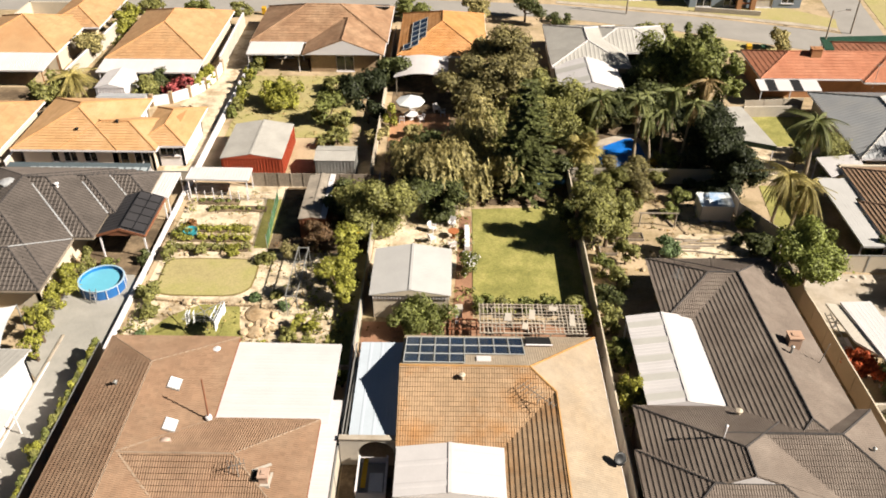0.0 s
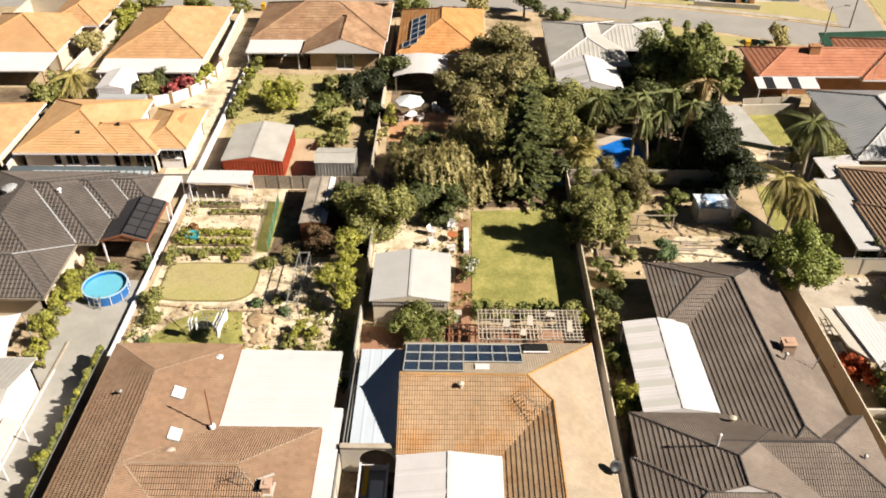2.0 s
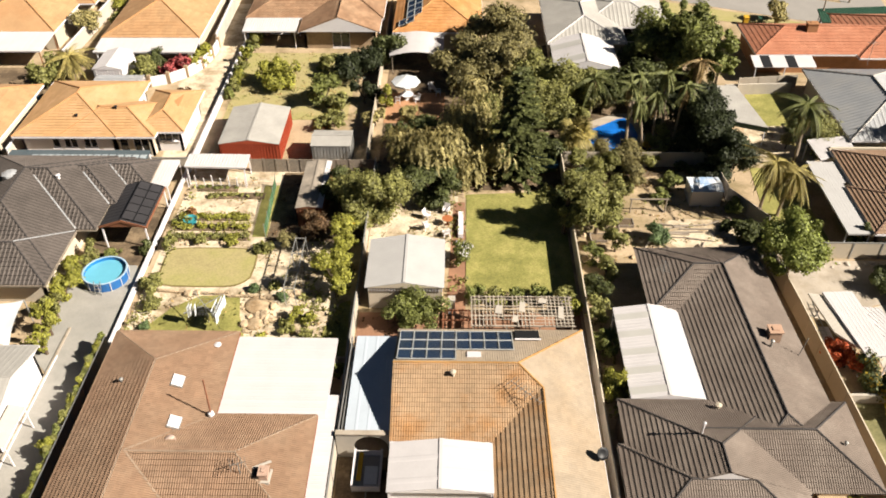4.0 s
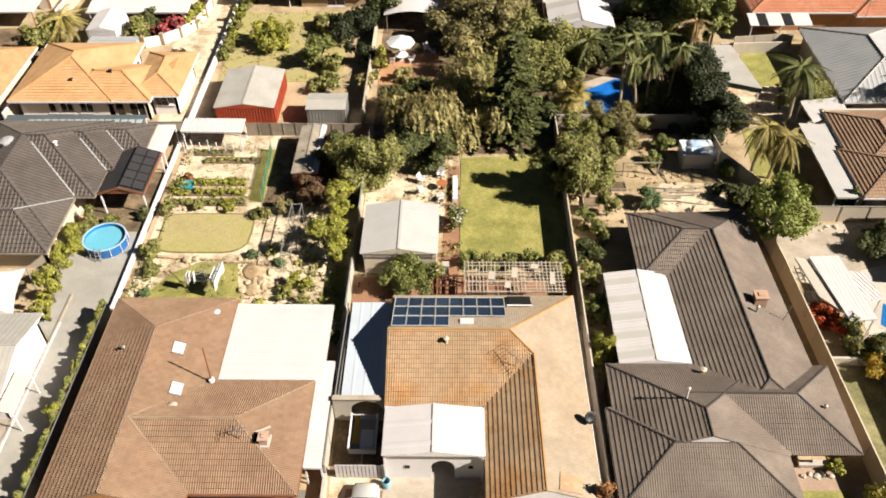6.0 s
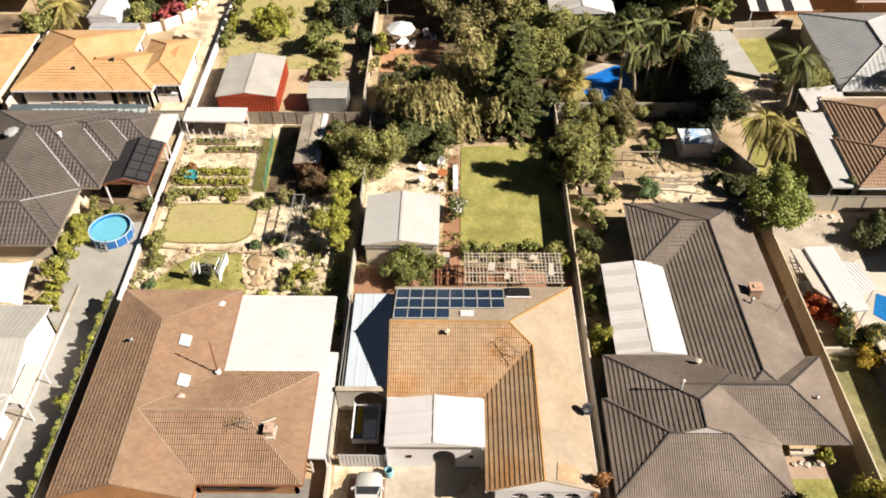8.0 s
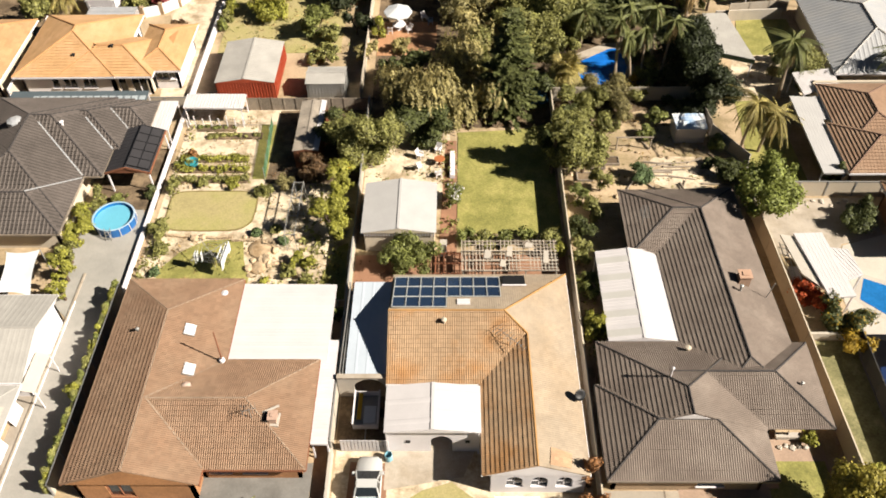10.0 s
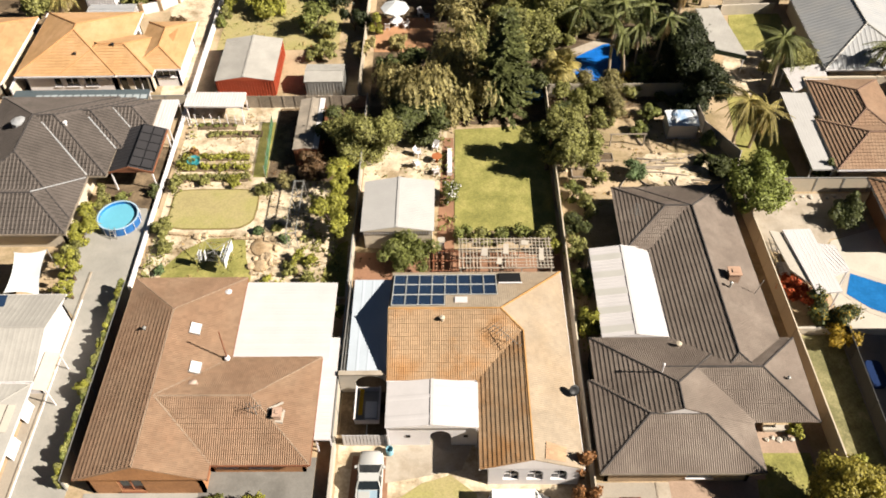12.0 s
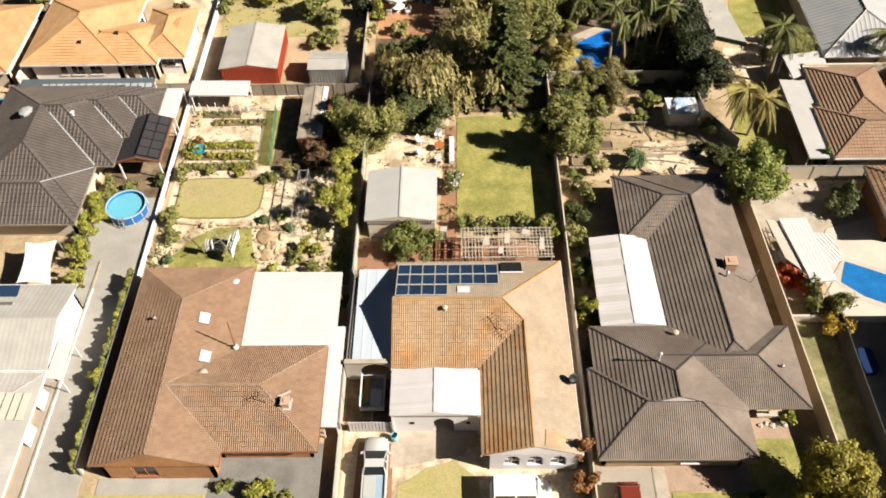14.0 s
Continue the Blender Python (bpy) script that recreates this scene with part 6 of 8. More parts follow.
def arched_wall(name, x0, x1, y, h, arches, t, material, label, category, parent=None, trim=None):
    """A wall facing -y with arched openings (centre, width, sill, spring); built of strips round each arch."""
    ob = parent or thing(name, (x0 + x1) / 2, y, label, category)
    m = Mesh()
    cur = x0
    for cx, w, z0, sp in sorted(arches):
        a, b = cx - w / 2, cx + w / 2
        m.box(cur, y, 0, a, y + t, h)
        if z0 > 0.02:
            m.box(a, y, 0, b, y + t, z0)
        arc = [(cx - w / 2 * math.cos(math.pi * i / 14), sp + w / 2 * math.sin(math.pi * i / 14)) for i in range(15)]
        for (xa, za), (xb, zb) in zip(arc, arc[1:]):
            k = len(m.v)
            m.v += [(xa, y, za), (xb, y, zb), (xb, y, h), (xa, y, h), (xa, y + t, za), (xb, y + t, zb), (xb, y + t, h), (xa, y + t, h)]
            m.f += [(k, k + 1, k + 2, k + 3), (k + 7, k + 6, k + 5, k + 4), (k + 4, k + 5, k + 1, k), (k + 3, k + 2, k + 6, k + 7)]
        cur = b
    m.box(cur, y, 0, x1, y + t, h)
    part("wall", m, material, ob)
    return ob


arched_wall("arch_wall", -7.85, -4.2, 31.0, 2.45, [(-5.55, 2.3, 0.0, 1.1)], 0.22, WALLPALE, "pale rendered wall with a wide arched opening", "wall")
part("arch_coping", Mesh().box(-7.85, 30.92, 2.46, -4.2, 31.3, 2.54), PATHCON, bpy.data.objects["arch_wall"])
# front wall of the carport and the arcade of the front wing
fw = arched_wall("front_wall", -4.1, 2.3, 26.55, 2.9, [(-0.3, 1.5, 0.0, 1.3)], 0.2, WHITE, "white rendered wall under the carport with an arched door", "wall")
for vx in (-2.6, 1.5):
    part("wall_vent", Mesh().box(vx - 0.16, 26.51, 1.2, vx + 0.16, 26.548, 1.5), DARK, fw)
arched_wall("arcade_wall", 3.0, 9.25, 23.5, 2.48, [(4.55, 1.1, 0.75, 1.6), (6.2, 1.1, 0.75, 1.6), (7.85, 1.1, 0.75, 1.6)], 0.22, WHITE, "", "", parent=house2)
for cx in (4.55, 6.2, 7.85):
    w = part("window", Mesh().box(cx - 0.55, 23.65, 0.75, cx - 0.5, 23.69, 2.0).box(cx + 0.5, 23.65, 0.75, cx + 0.55, 23.69, 2.0).box(cx - 0.03, 23.65, 0.75, cx + 0.03, 23.69, 2.1).box(cx - 0.55, 23.65, 1.35, cx + 0.55, 23.69, 1.4), WHITE, house2)
    part("pane", Mesh().box(cx - 0.55, 23.695, 0.75, cx + 0.55, 23.71, 2.15), GLASS, w)
part("wall", Mesh().box(3.0, 23.72, 0, 3.22, 30, 2.48), WHITE, house2)
part("wall", Mesh().box(9.03, 23.72, 0, 9.25, 30, 2.48), WHITE, house2)

# solar panels on the orange roof
NU, NW = Vector((1, 0, 0)), Vector((0, -1, SL)).normalized()
arr = solar_array(0, 38.5, 3.2, "array of dark blue framed solar panels on the orange roof")
for r, cols in enumerate((8, 8, 4)):
    for c in range(cols):
        o = Vector((-4.02 + c * 1.013, 40.02, E0 + SL * 0.58)) + NW * (r * 1.54)
        p0 = o + NU * 0.99
        solar_panel(arr, p0, -NU, NW)


def on_north(x, y):
    return E0 + SL * (40.6 - y)


sh = thing("solar_heater", 5.2, 40.1, "black solar water collector with a white lower edge", "solar heater", z=on_north(5.2, 40.1))
a_, b_ = Vector((6.05, 40.3, on_north(0, 40.3) + 0.16)), Vector((4.3, 40.3, on_north(0, 40.3) + 0.16))
part("collector", Mesh().slab([a_, b_, b_ + NW * 1.45, a_ + NW * 1.45], 0.08), BLACK, sh)
part("tank", Mesh().tube(a_ + NW * 1.58 + Vector((0.06, 0, 0.02)), b_ + NW * 1.58 + Vector((-0.06, 0, 0.02)), 0.06, n=12), WHITE, sh)
sk = thing("roof_skylight", 1.05, 36.4, "small white roof hatch beside the panels", "skylight", z=on_north(0, 36.4))
o_ = Vector((1.75, 36.95, on_north(0, 36.95) + 0.12))
part("frame", Mesh().slab([o_, o_ - NU * 0.95, o_ - NU * 0.95 + NW * 0.75, o_ + NW * 0.75], 0.12), WHITE, sk)


def pipe_vent(x, y, z, h, label, material=STEEL, r=0.07, cap=True):
    ob = thing("vent_pipe", x, y, label, "vent pipe", z=z)
    part("pipe", Mesh().tube((x, y, z - 0.3), (x, y, z + h), r, n=10), material, ob)
    if cap:
        part("cowl", Mesh().lathe((x, y, z + h), [(r * 1.7, -0.06), (r * 1.9, 0.02), (0.02, 0.1)], 10), material, ob)
    return ob


pipe_vent(-0.15, 34.6, 4.18, 0.42, "short pale vent pipe with a cowl on the orange roof", CREAM, 0.11)
pipe_vent(-22.7, 34.4, 3.5, 0.3, "small dark vent pipe on the brown tiles", STEEL, 0.08)
pipe_vent(-17.1, 38.3, 2.95, 0.22, "small white vent on the brown tiles", WHITE, 0.14)
pipe_vent(15.35, 29.8, 4.3, 1.15, "tall white vent pipe on the grey tiles", WHITE, 0.06)
pipe_vent(22.1, 37.9, 4.1, 0.3, "short vent pipe on the grey tiles", STEEL, 0.08)
pipe_vent(17.4, 33.0, 3.0, 0.35, "small tan vent on the grey tiles", CREAM, 0.12)
pipe_vent(-35.4, 57.2, 3.95, 0.9, "white flue pipe on the charcoal tiles", WHITE, 0.12)
pipe_vent(-38.6, 69.6, 3.5, 0.25, "small dark vent on the orange tiles", BLACK, 0.1)
pipe_vent(-34.8, 70.6, 3.9, 0.25, "small dark vent on the orange tiles", BLACK, 0.1)
pipe_vent(24.6, 29.9, 3.3, 0.25, "small vent pipe on the hip", STEEL, 0.07)


def antenna(x, y, z, h, label, arms=7, ln=1.6, ang=40, lean=(0, 0), r=0.025, mat=STEEL):
    ob = thing("tv_antenna", x, y, label, "antenna", z=z)
    t = Vector((x + lean[0], y + lean[1], z + h))
    part("mast", Mesh().tube((x, y, z - 0.2), t, r, n=8), mat, ob)
    c, s = math.cos(radians(ang)), math.sin(radians(ang))
    d, e = Vector((c, s, 0)), Vector((-s, c, 0))
    if arms:
        part("boom", Mesh().bar(t - d * ln / 2, t + d * ln / 2, 0.035, 0.035), ALU, ob)
        for i in range(arms):
            p = t + d * (ln * (i / (arms - 1) - 0.5))
            w = 0.55 - 0.04 * i
            part("element", Mesh().bar(p - e * w, p + e * w, 0.022, 0.022), ALU, ob)
    return ob


antenna(-13.0, 26.9, 3.75, 1.1, "television antenna on the brown roof", ang=20, ln=0.9, arms=5)
antenna(4.6, 33.0, 3.5, 1.0, "large television antenna over the orange roof", arms=9, ln=2.6, ang=-45)
antenna(16.0, 45.6, 3.2, 1.4, "small antenna on the grey roof", ang=70, ln=1.2)
antenna(24.3, 38.0, 2.95, 1.7, "bent steel mast on the grey roof", arms=0, lean=(0.2, -0.1), r=0.03)
antenna(44.6, 80.2, 4.2, 2.4, "thin mast on the grey ribbed roof", arms=3, ln=0.8)
antenna(51.5, 88.4, 4.1, 3.0, "mast on the red roof", arms=0)
mast = thing("roof_mast", -16.2, 32.2, "tall rusty steel mast with a white base on the roof", "mast", z=3.0)
part("pole", Mesh().tube((-16.2, 32.2, 2.9), (-16.05, 32.1, 6.4), 0.06, 0.05, 10), mk("rusty_pole", (0.27, 0.11, 0.06), var=0.2), mast)
part("base", Mesh().lathe((-16.2, 32.2, 2.85), [(0.22, 0), (0.2, 0.2), (0.08, 0.28)], 14), WHITE, mast)
wb = thing("roof_ventilator", -18.0, 29.4, "round white whirling roof ventilator", "ventilator", z=3.3)
part("throat", Mesh().lathe((-18, 29.4, 3.2), [(0.3, 0), (0.28, 0.35)], 18), STEEL, wb)
part("dome", Mesh().lathe((-18, 29.4, 3.5), [(0.24, 0), (0.4, 0.1), (0.44, 0.2), (0.36, 0.33), (0.12, 0.4)], 18), mk("pale_pink_metal", (0.66, 0.5, 0.42), rough=0.4, var=0.1), wb, smooth=True)
for sx, sy in ((-18.8, 34.3), (-18.2, 31.0)):
    z = 2.5 + 0.42 * (-16.0 - sx)
    s_ = thing("skylight", sx, sy, "square white domed skylight on brown tiles", "skylight", "brown roof skylights", z=z)
    u, w = Vector((0, 1, 0)), Vector((-1, 0, 0.42)).normalized()
    o = Vector((sx, sy, z)) - u * 0.5 - w * 0.4
    nn = u.cross(w)
    part("curb", Mesh().slab([o + nn * 0.14, o + u * 1.0 + nn * 0.14, o + u * 1.0 + w * 0.85 + nn * 0.14, o + w * 0.85 + nn * 0.14], 0.16), ALU, s_)
    part("dome", Mesh().slab([o + u * 0.05 + w * 0.05 + nn * 0.2, o + u * 0.95 + w * 0.05 + nn * 0.2, o + u * 0.95 + w * 0.8 + nn * 0.2, o + u * 0.05 + w * 0.8 + nn * 0.2], 0.05), WHITE, s_)


def chimney(x, y, z0, z1, w, d, material, label, cap=CREAM):
    ob = thing("chimney", x, y, label, "chimney", z=z0)
    part("brickwork", Mesh().box(x - w / 2, y - d / 2, z0 - 0.6, x + w / 2, y + d / 2, z1), material, ob)
    part("crown", Mesh().box(x - w / 2 - 0.07, y - d / 2 - 0.07, z1, x + w / 2 + 0.07, y + d / 2 + 0.07, z1 + 0.1), cap, ob)
    part("flue", Mesh().box(x - w / 4, y - d / 4, z1 + 0.1, x + w / 4, y + d / 4, z1 + 0.16), cap, ob)
    return ob


CHIM_PINK = mk("chimney_pink_brick", (0.50, 0.34, 0.26), var=0.2, fine=9)
chimney(-11.55, 26.9, 3.4, 4.1, 0.5, 0.6, CHIM_PINK, "pinkish brick chimney with a pale flashing", CHIM_PINK)
part("dark_opening", Mesh().box(-12.2, 26.62, 3.3, -11.82, 27.18, 3.95), DARK, bpy.data.objects["chimney"])
part("flashing", Mesh().box(-12.0, 26.42, 3.2, -11.2, 26.58, 3.62).bar((-12.3, 27.3, 3.86), (-11.3, 27.9, 3.75), 0.16, 0.06).bar((-11.26, 26.5, 3.55), (-11.2, 27.4, 3.6), 0.14, 0.08), WALLPALE, bpy.data.objects["chimney"])
chimney(22.6, 39.0, 3.7, 4.4, 0.85, 0.75, mk("chimney_tan", (0.46, 0.30, 0.21), var=0.15), "square tan rendered chimney on grey tiles", mk("chimney_tan_top", (0.52, 0.33, 0.23), var=0.12))
chimney(41.5, 89.2, 3.7, 4.8, 1.2, 0.8, BRICK, "dark brick chimney on the red roof", BRICK)
dish = thing("satellite_dish", 9.2, 29.2, "black satellite dish on the roof edge", "satellite dish", z=2.6)
part("arm", Mesh().tube((9.1, 29.2, 2.5), (9.2, 29.2, 3.1), 0.035, n=8), STEEL, dish)
dm = Mesh().lathe((0, 0, 0), [(0.02, 0.0), (0.25, 0.04), (0.42, 0.13), (0.43, 0.14), (0.25, 0.06), (0.02, 0.02)], 20)
R_ = Matrix.Translation((9.2, 29.15, 3.2)) @ Matrix.Rotation(radians(50), 4, "X") @ Matrix.Rotation(radians(20), 4, "Y")
dm.v = [tuple(R_ @ Vector(p)) for p in dm.v]
part("reflector", dm, BLACK, dish, smooth=True)

# white gabled patio of the grey house
gable_shed("patio_gable", 11.95, 34.2, 17.25, 43.2, 2.44, 0.42, "y", SHEET_WHITE, WHITE, "white gabled patio roof with grey bands on one slope", "patio roof", walls=False, bands=5, posts=True, rib=0.3)

# sheds
gable_shed("garden_shed", -7.25, 45.35, -0.95, 51.45, 2.4, 0.55, "y", SHEET_PALE, CREAM, "cream metal shed with a pale low gable roof", "shed", rib=0.2, roof2=SHEET_PALE, wall_ribs=False)
front = bpy.data.objects["garden_shed"]
for i in range(26):
    x = -7.0 + i * 0.232
    part("eave_slat", Mesh().box(x, 45.42, 1.95, x + 0.1, 45.46, 2.42 + 0.5 * (1 - abs(x + 4.1) / 3.15) * 0.8), SHEET_WHITE, front)
gable_shed("red_shed", -23.9, 66.9, -17.75, 74.3, 2.0, 0.5, "y", SHEET_GREYLIGHT, SHEET_RED, "red metal shed with a pale grey roof", "shed", rib=0.3, over=0.05)
gable_shed("old_shed", -14.45, 56.1, -12.0, 63.6, 2.15, 0.22, "y", SHEET_RUST, TIMBER_RED, "long old timber shed with a weathered roof and white strip", "shed", rib=0.2, over=0.06)
part("white_strip", Mesh().slab([(-12.0, 56.1, 2.25), (-12.0, 63.6, 2.25), (-12.5, 63.6, 2.34), (-12.5, 56.1, 2.34)], 0.02), SHEET_WHITE, bpy.data.objects["old_shed"])
gable_shed("small_shed", -14.6, 66.6, -10.6, 69.6, 2.0, 0.35, "x", SHEET_GREYLIGHT, STEEL, "small grey garden shed", "shed", rib=0.2, over=0.06)
gable_shed("white_shed", 21.6, 59.5, 24.6, 61.9, 1.7, 0.15, "x", TARP, SHEET_WHITE, "white metal shed with a pale blue tarpaulin roof", "shed", rib=0.4, over=0.06, wall_ribs=False)
gable_shed("garden_shed", -41.8, 82.2, -38.4, 87.0, 2.3, 0.4, "y", SHEET_WHITE, WHITE, "white garden shed before the veranda", "shed", rib=0.3, over=0.06)
gable_shed("far_pavilion", 10.9, 82.2, 18.3, 89.4, 2.5, 1.0, "y", SHEET_WHITE, WHITE, "open pavilion with a white gabled metal roof", "pavilion", walls=False, posts=True, bands=2, rib=0.3)

# verandas and flat roofs far off
flat_canopy("veranda_roof", [(-43.2, 86.6), (-31.2, 86.6), (-31.2, 90.2), (-43.2, 90.2)], 2.3, SHEET_WHITE, "white veranda roof along the orange roofed house", fall=0.3)
flat_canopy("veranda_roof", [(-57.0, 86.8), (-49.6, 86.8), (-49.6, 91.6), (-57, 91.6)], 2.3, SHEET_WHITE, "white veranda roof on brick posts", fall=0.25, post_mat=BRICK)
flat_canopy("patio_roof", [(-26.6, 92.2), (-20.0, 92.2), (-20.0, 95.8), (-26.6, 95.8)], 2.35, SHEET_WHITE, "white patio roof of the tan house", fall=0.3)
flat_canopy("patio_roof", [(28.2, 71.2), (31.4, 69.9), (30.3, 78.6), (27.8, 78.6)], 2.3, SHEET_GREYLIGHT, "long pale translucent patio roof", fall=0.05, rib_h=0.006)
part("front_beam", Mesh().slab([(28.2, 71.15, 1.75), (31.4, 69.85, 1.75), (31.4, 69.85, 2.25), (28.2, 71.15, 2.25)], 0.05), DKGREEN, bpy.data.objects["patio_roof.%03d" % (len([o for o in bpy.data.objects if o.name.startswith("patio_roof")]) - 1)])
flat_canopy("eave_roof", [(33.2, 52.55), (35.3, 52.55), (35.3, 63.4), (33.2, 63.6)], 2.4, SHEET_PALE, "long white flat roof beside brown tiles", fall=0.02, rib_h=0.005)
flat_canopy("eave_roof", [(35.33, 60.1), (35.95, 60.1), (35.95, 63.5), (35.33, 63.5)], 2.4, SHEET_PALE, "short white roof piece beside brown tiles", fall=0.02, posts=False, rib_h=0.005)
flat_canopy("eave_roof", [(34.7, 64.0), (38.6, 65.6), (38.6, 68.2), (34.5, 67.5)], 2.35, SHEET_WHITE, "white flat patio roof behind brown tiles", fall=0.02)
flat_canopy("patio_roof", [(29.5, 38.4), (31.5, 38.6), (30.8, 45.2), (28.5, 45.1)], 2.35, SHEET_WHITE, "white patio roof beside the red hedge", fall=0.1, rib_h=0.008)
flat_canopy("patio_roof", [(28.1, 41.0), (29.36, 39.4), (28.44, 45.0), (27.5, 45.2)], 2.2, SHEET_CREAM, "cream sheet roof between fence and patio", fall=0.05, rib_h=0.008, posts=False)
flat_canopy("patio_roof", [(31.5, 40.4), (32.9, 41.0), (32.5, 43.6), (31.1, 43.8)], 2.1, SHEET_WHITE, "pale grey sheet roof by the pool", fall=0.05)
flat_canopy("patio_roof", [(-28.35, 59.0), (-26.7, 59.0), (-26.7, 63.4), (-28.35, 63.4)], 2.35, SHEET_WHITE, "narrow white sheet roof by the wall", fall=0.05)
flat_canopy("animal_pen_roof", [(-26.1, 62.7), (-20.2, 62.5), (-20.2, 64.7), (-26.1, 64.8)], 2.15, SHEET_WHITE, "white roofed garden pen with posts", fall=0.06)
flat_canopy("carport_roof", [(45, 94.4), (60, 93.4), (60, 99), (45.5, 98)], 2.6, DKGREEN, "dark green metal carport roof", fall=0.2)
aw = thing("striped_awning", 37.3, 84.5, "white awning with dark bands on the red house", "awning")
part("roof_deck", Mesh().slab([(33.8, 83.4, 2.1), (40.8, 83.4, 2.1), (40.8, 85.6, 2.5), (33.8, 85.6, 2.5)], 0.05), SHEET_WHITE, aw)
for k in (0.14, 0.55):
    x = 33.8 + 7 * k
    part("dark_band", Mesh().slab([(x, 83.4, 2.112), (x + 1.1, 83.4, 2.112), (x + 1.1, 85.6, 2.512), (x, 85.6, 2.512)], 0.008), BLACK, aw)
for x in (34, 37.3, 40.6):
    part("post", Mesh().box(x - 0.05, 83.45, 0, x + 0.05, 83.55, 2.05), WHITE, aw)
bar_ = thing("barrel_roof", -4.8, 88.4, "white curved patio roof behind the orange roof", "patio roof")
mb = Mesh()
arcp = [(-8.0 + 6.3 * i / 16, 2.35 + 0.5 * math.sin(math.pi * i / 16)) for i in range(17)]
for (xa, za), (xb, zb) in zip(arcp, arcp[1:]):
    mb.slab([(xa, 85.6, za), (xb, 85.6, zb), (xb, 91.2, zb), (xa, 91.2, za)], 0.04)
part("curved_sheet", mb, SHEET_WHITE, bar_)
for x in (-7.7, -1.8):
    for y in (85.7, 91.0):
        part("post", Mesh().box(x - 0.04, y - 0.04, 0, x + 0.04, y + 0.04, 2.3), TIMBER, bar_)

lat = thing("slatted_roof", -36.5, 64.4, "long blue-grey strip roof with pale glass panels", "patio roof")
part("roof_deck", Mesh().slab([(-43.8, 63.75, 2.25), (-30.0, 63.85, 2.25), (-30.0, 65.2, 2.35), (-43.8, 65.2, 2.35)], 0.06), SLATEDARK, lat)
for i in range(15):
    x = -41.4 + i * 0.76
    part("glass_panel", Mesh().slab([(x, 63.85, 2.275), (x + 0.6, 63.85, 2.275), (x + 0.6, 64.45, 2.32), (x, 64.45, 2.32)], 0.02), PALEBLUE, lat)
for x in (-43.6, -40.2, -36.8, -33.4, -30.2):
    part("post", Mesh().box(x - 0.05, 65.0, 0, x + 0.05, 65.1, 2.25), WHITE, lat)

# gabled timber pergola with dark sheet roof by the round pool
gable_shed("timber_pergola", -30.9, 52.9, -26.85, 58.9, 2.45, 0.65, "y", DARKPANEL, TIMBER_RED, "brown timber pergola with a dark panelled roof", "pergola", walls=False, posts=True, rib=0.5)
for sgn in (0, 1):
    part("barge_board", Mesh().bar((-30.9 + 4.05 * sgn, 52.85, 2.4), (-28.87, 52.85, 3.06), 0.06, 0.22), TIMBER_RED, bpy.data.objects["timber_pergola"])
part("side_beam", Mesh().bar((-26.82, 52.9, 2.36), (-26.82, 58.9, 2.36), 0.08, 0.2), TIMBER_RED, bpy.data.objects["timber_pergola"])

pg_ = Vector((-2.02, 0, 0.65)).normalized()
arr = solar_array(-27.9, 55.9, 2.7, "dark solar panels on the timber pergola roof")
for i in range(5):
    for j in range(2):
        solar_panel(arr, Vector((-26.95, 53.15 + i * 1.12, 2.5)) + pg_ * (j * 1.02), Vector((0, 1, 0)), pg_, 1.1, 1.0, 0.1, DARKPANEL, BLACK)

# round pool
PX, PY, PR = -29.45, 48.9, 1.78
rp = thing("round_pool", PX, PY, "round above-ground pool with blue frame and clear water", "pool")


def open_ring(prof, n=36):
    """A turned ring about the pool's axis with no end caps."""
    m = Mesh().lathe((PX, PY, 0), prof, n)
    m.f = m.f[:-2]
    return m


part("pool_wall", open_ring([(PR, 0), (PR + 0.03, 0.85), (PR, 0.92)]), BLUE, rp)
part("liner", open_ring([(PR - 0.04, 0.92), (PR - 0.05, 0.3)]), mk("pool_liner", (0.02, 0.2, 0.55), rough=0.4, var=0.1, bump=0), rp)
part("top_rail", open_ring([(PR - 0.06, 0.9), (PR + 0.07, 0.9), (PR + 0.07, 0.96), (PR - 0.06, 0.96), (PR - 0.06, 0.9)]), mk("pale_blue_rail", (0.42, 0.58, 0.72), rough=0.4, var=0.05), rp)
part("water", Mesh().lathe((PX, PY, 0.3), [(PR - 0.055, 0), (PR - 0.055, 0.32)], 36), mk("round_pool_water", (0.16, 0.50, 0.66), rough=0.06, var=0.06, bump=0.1, spec=0.5), rp)
for i in range(12):
    a = 2 * math.pi * i / 12
    x, y = PX + (PR + 0.06) * math.cos(a), PY + (PR + 0.06) * math.sin(a)
    part("upright", Mesh().tube((x, y, 0), (x, y, 0.92), 0.035, n=6), WHITE, rp)
ladder = Mesh()
for x in (PX - 0.3, PX + 0.2):
    ladder.bar((x, PY - PR - 0.35, 0), (x + 0.08, PY - PR - 0.05, 1.3), 0.05, 0.05)
for k in (0.3, 0.6, 0.9):
    ladder.bar((PX - 0.28, PY - PR - 0.35 + 0.19 * k, k), (PX + 0.26, PY - PR - 0.35 + 0.19 * k, k), 0.05, 0.05)
part("ladder", ladder, ALU, rp)

# pools further off
setting("pool_cover", Mesh().prism([(13.0, 72.2), (13.2, 70.6), (14.0, 69.4), (15.2, 68.8), (17.2, 68.9), (18.4, 70.2), (18.9, 71.8), (18.7, 74.0), (18.0, 75.3), (17.4, 75.2)], 0.02, 0.16), POOL_COVER, "bright blue pool cover in the palm garden", "pool")
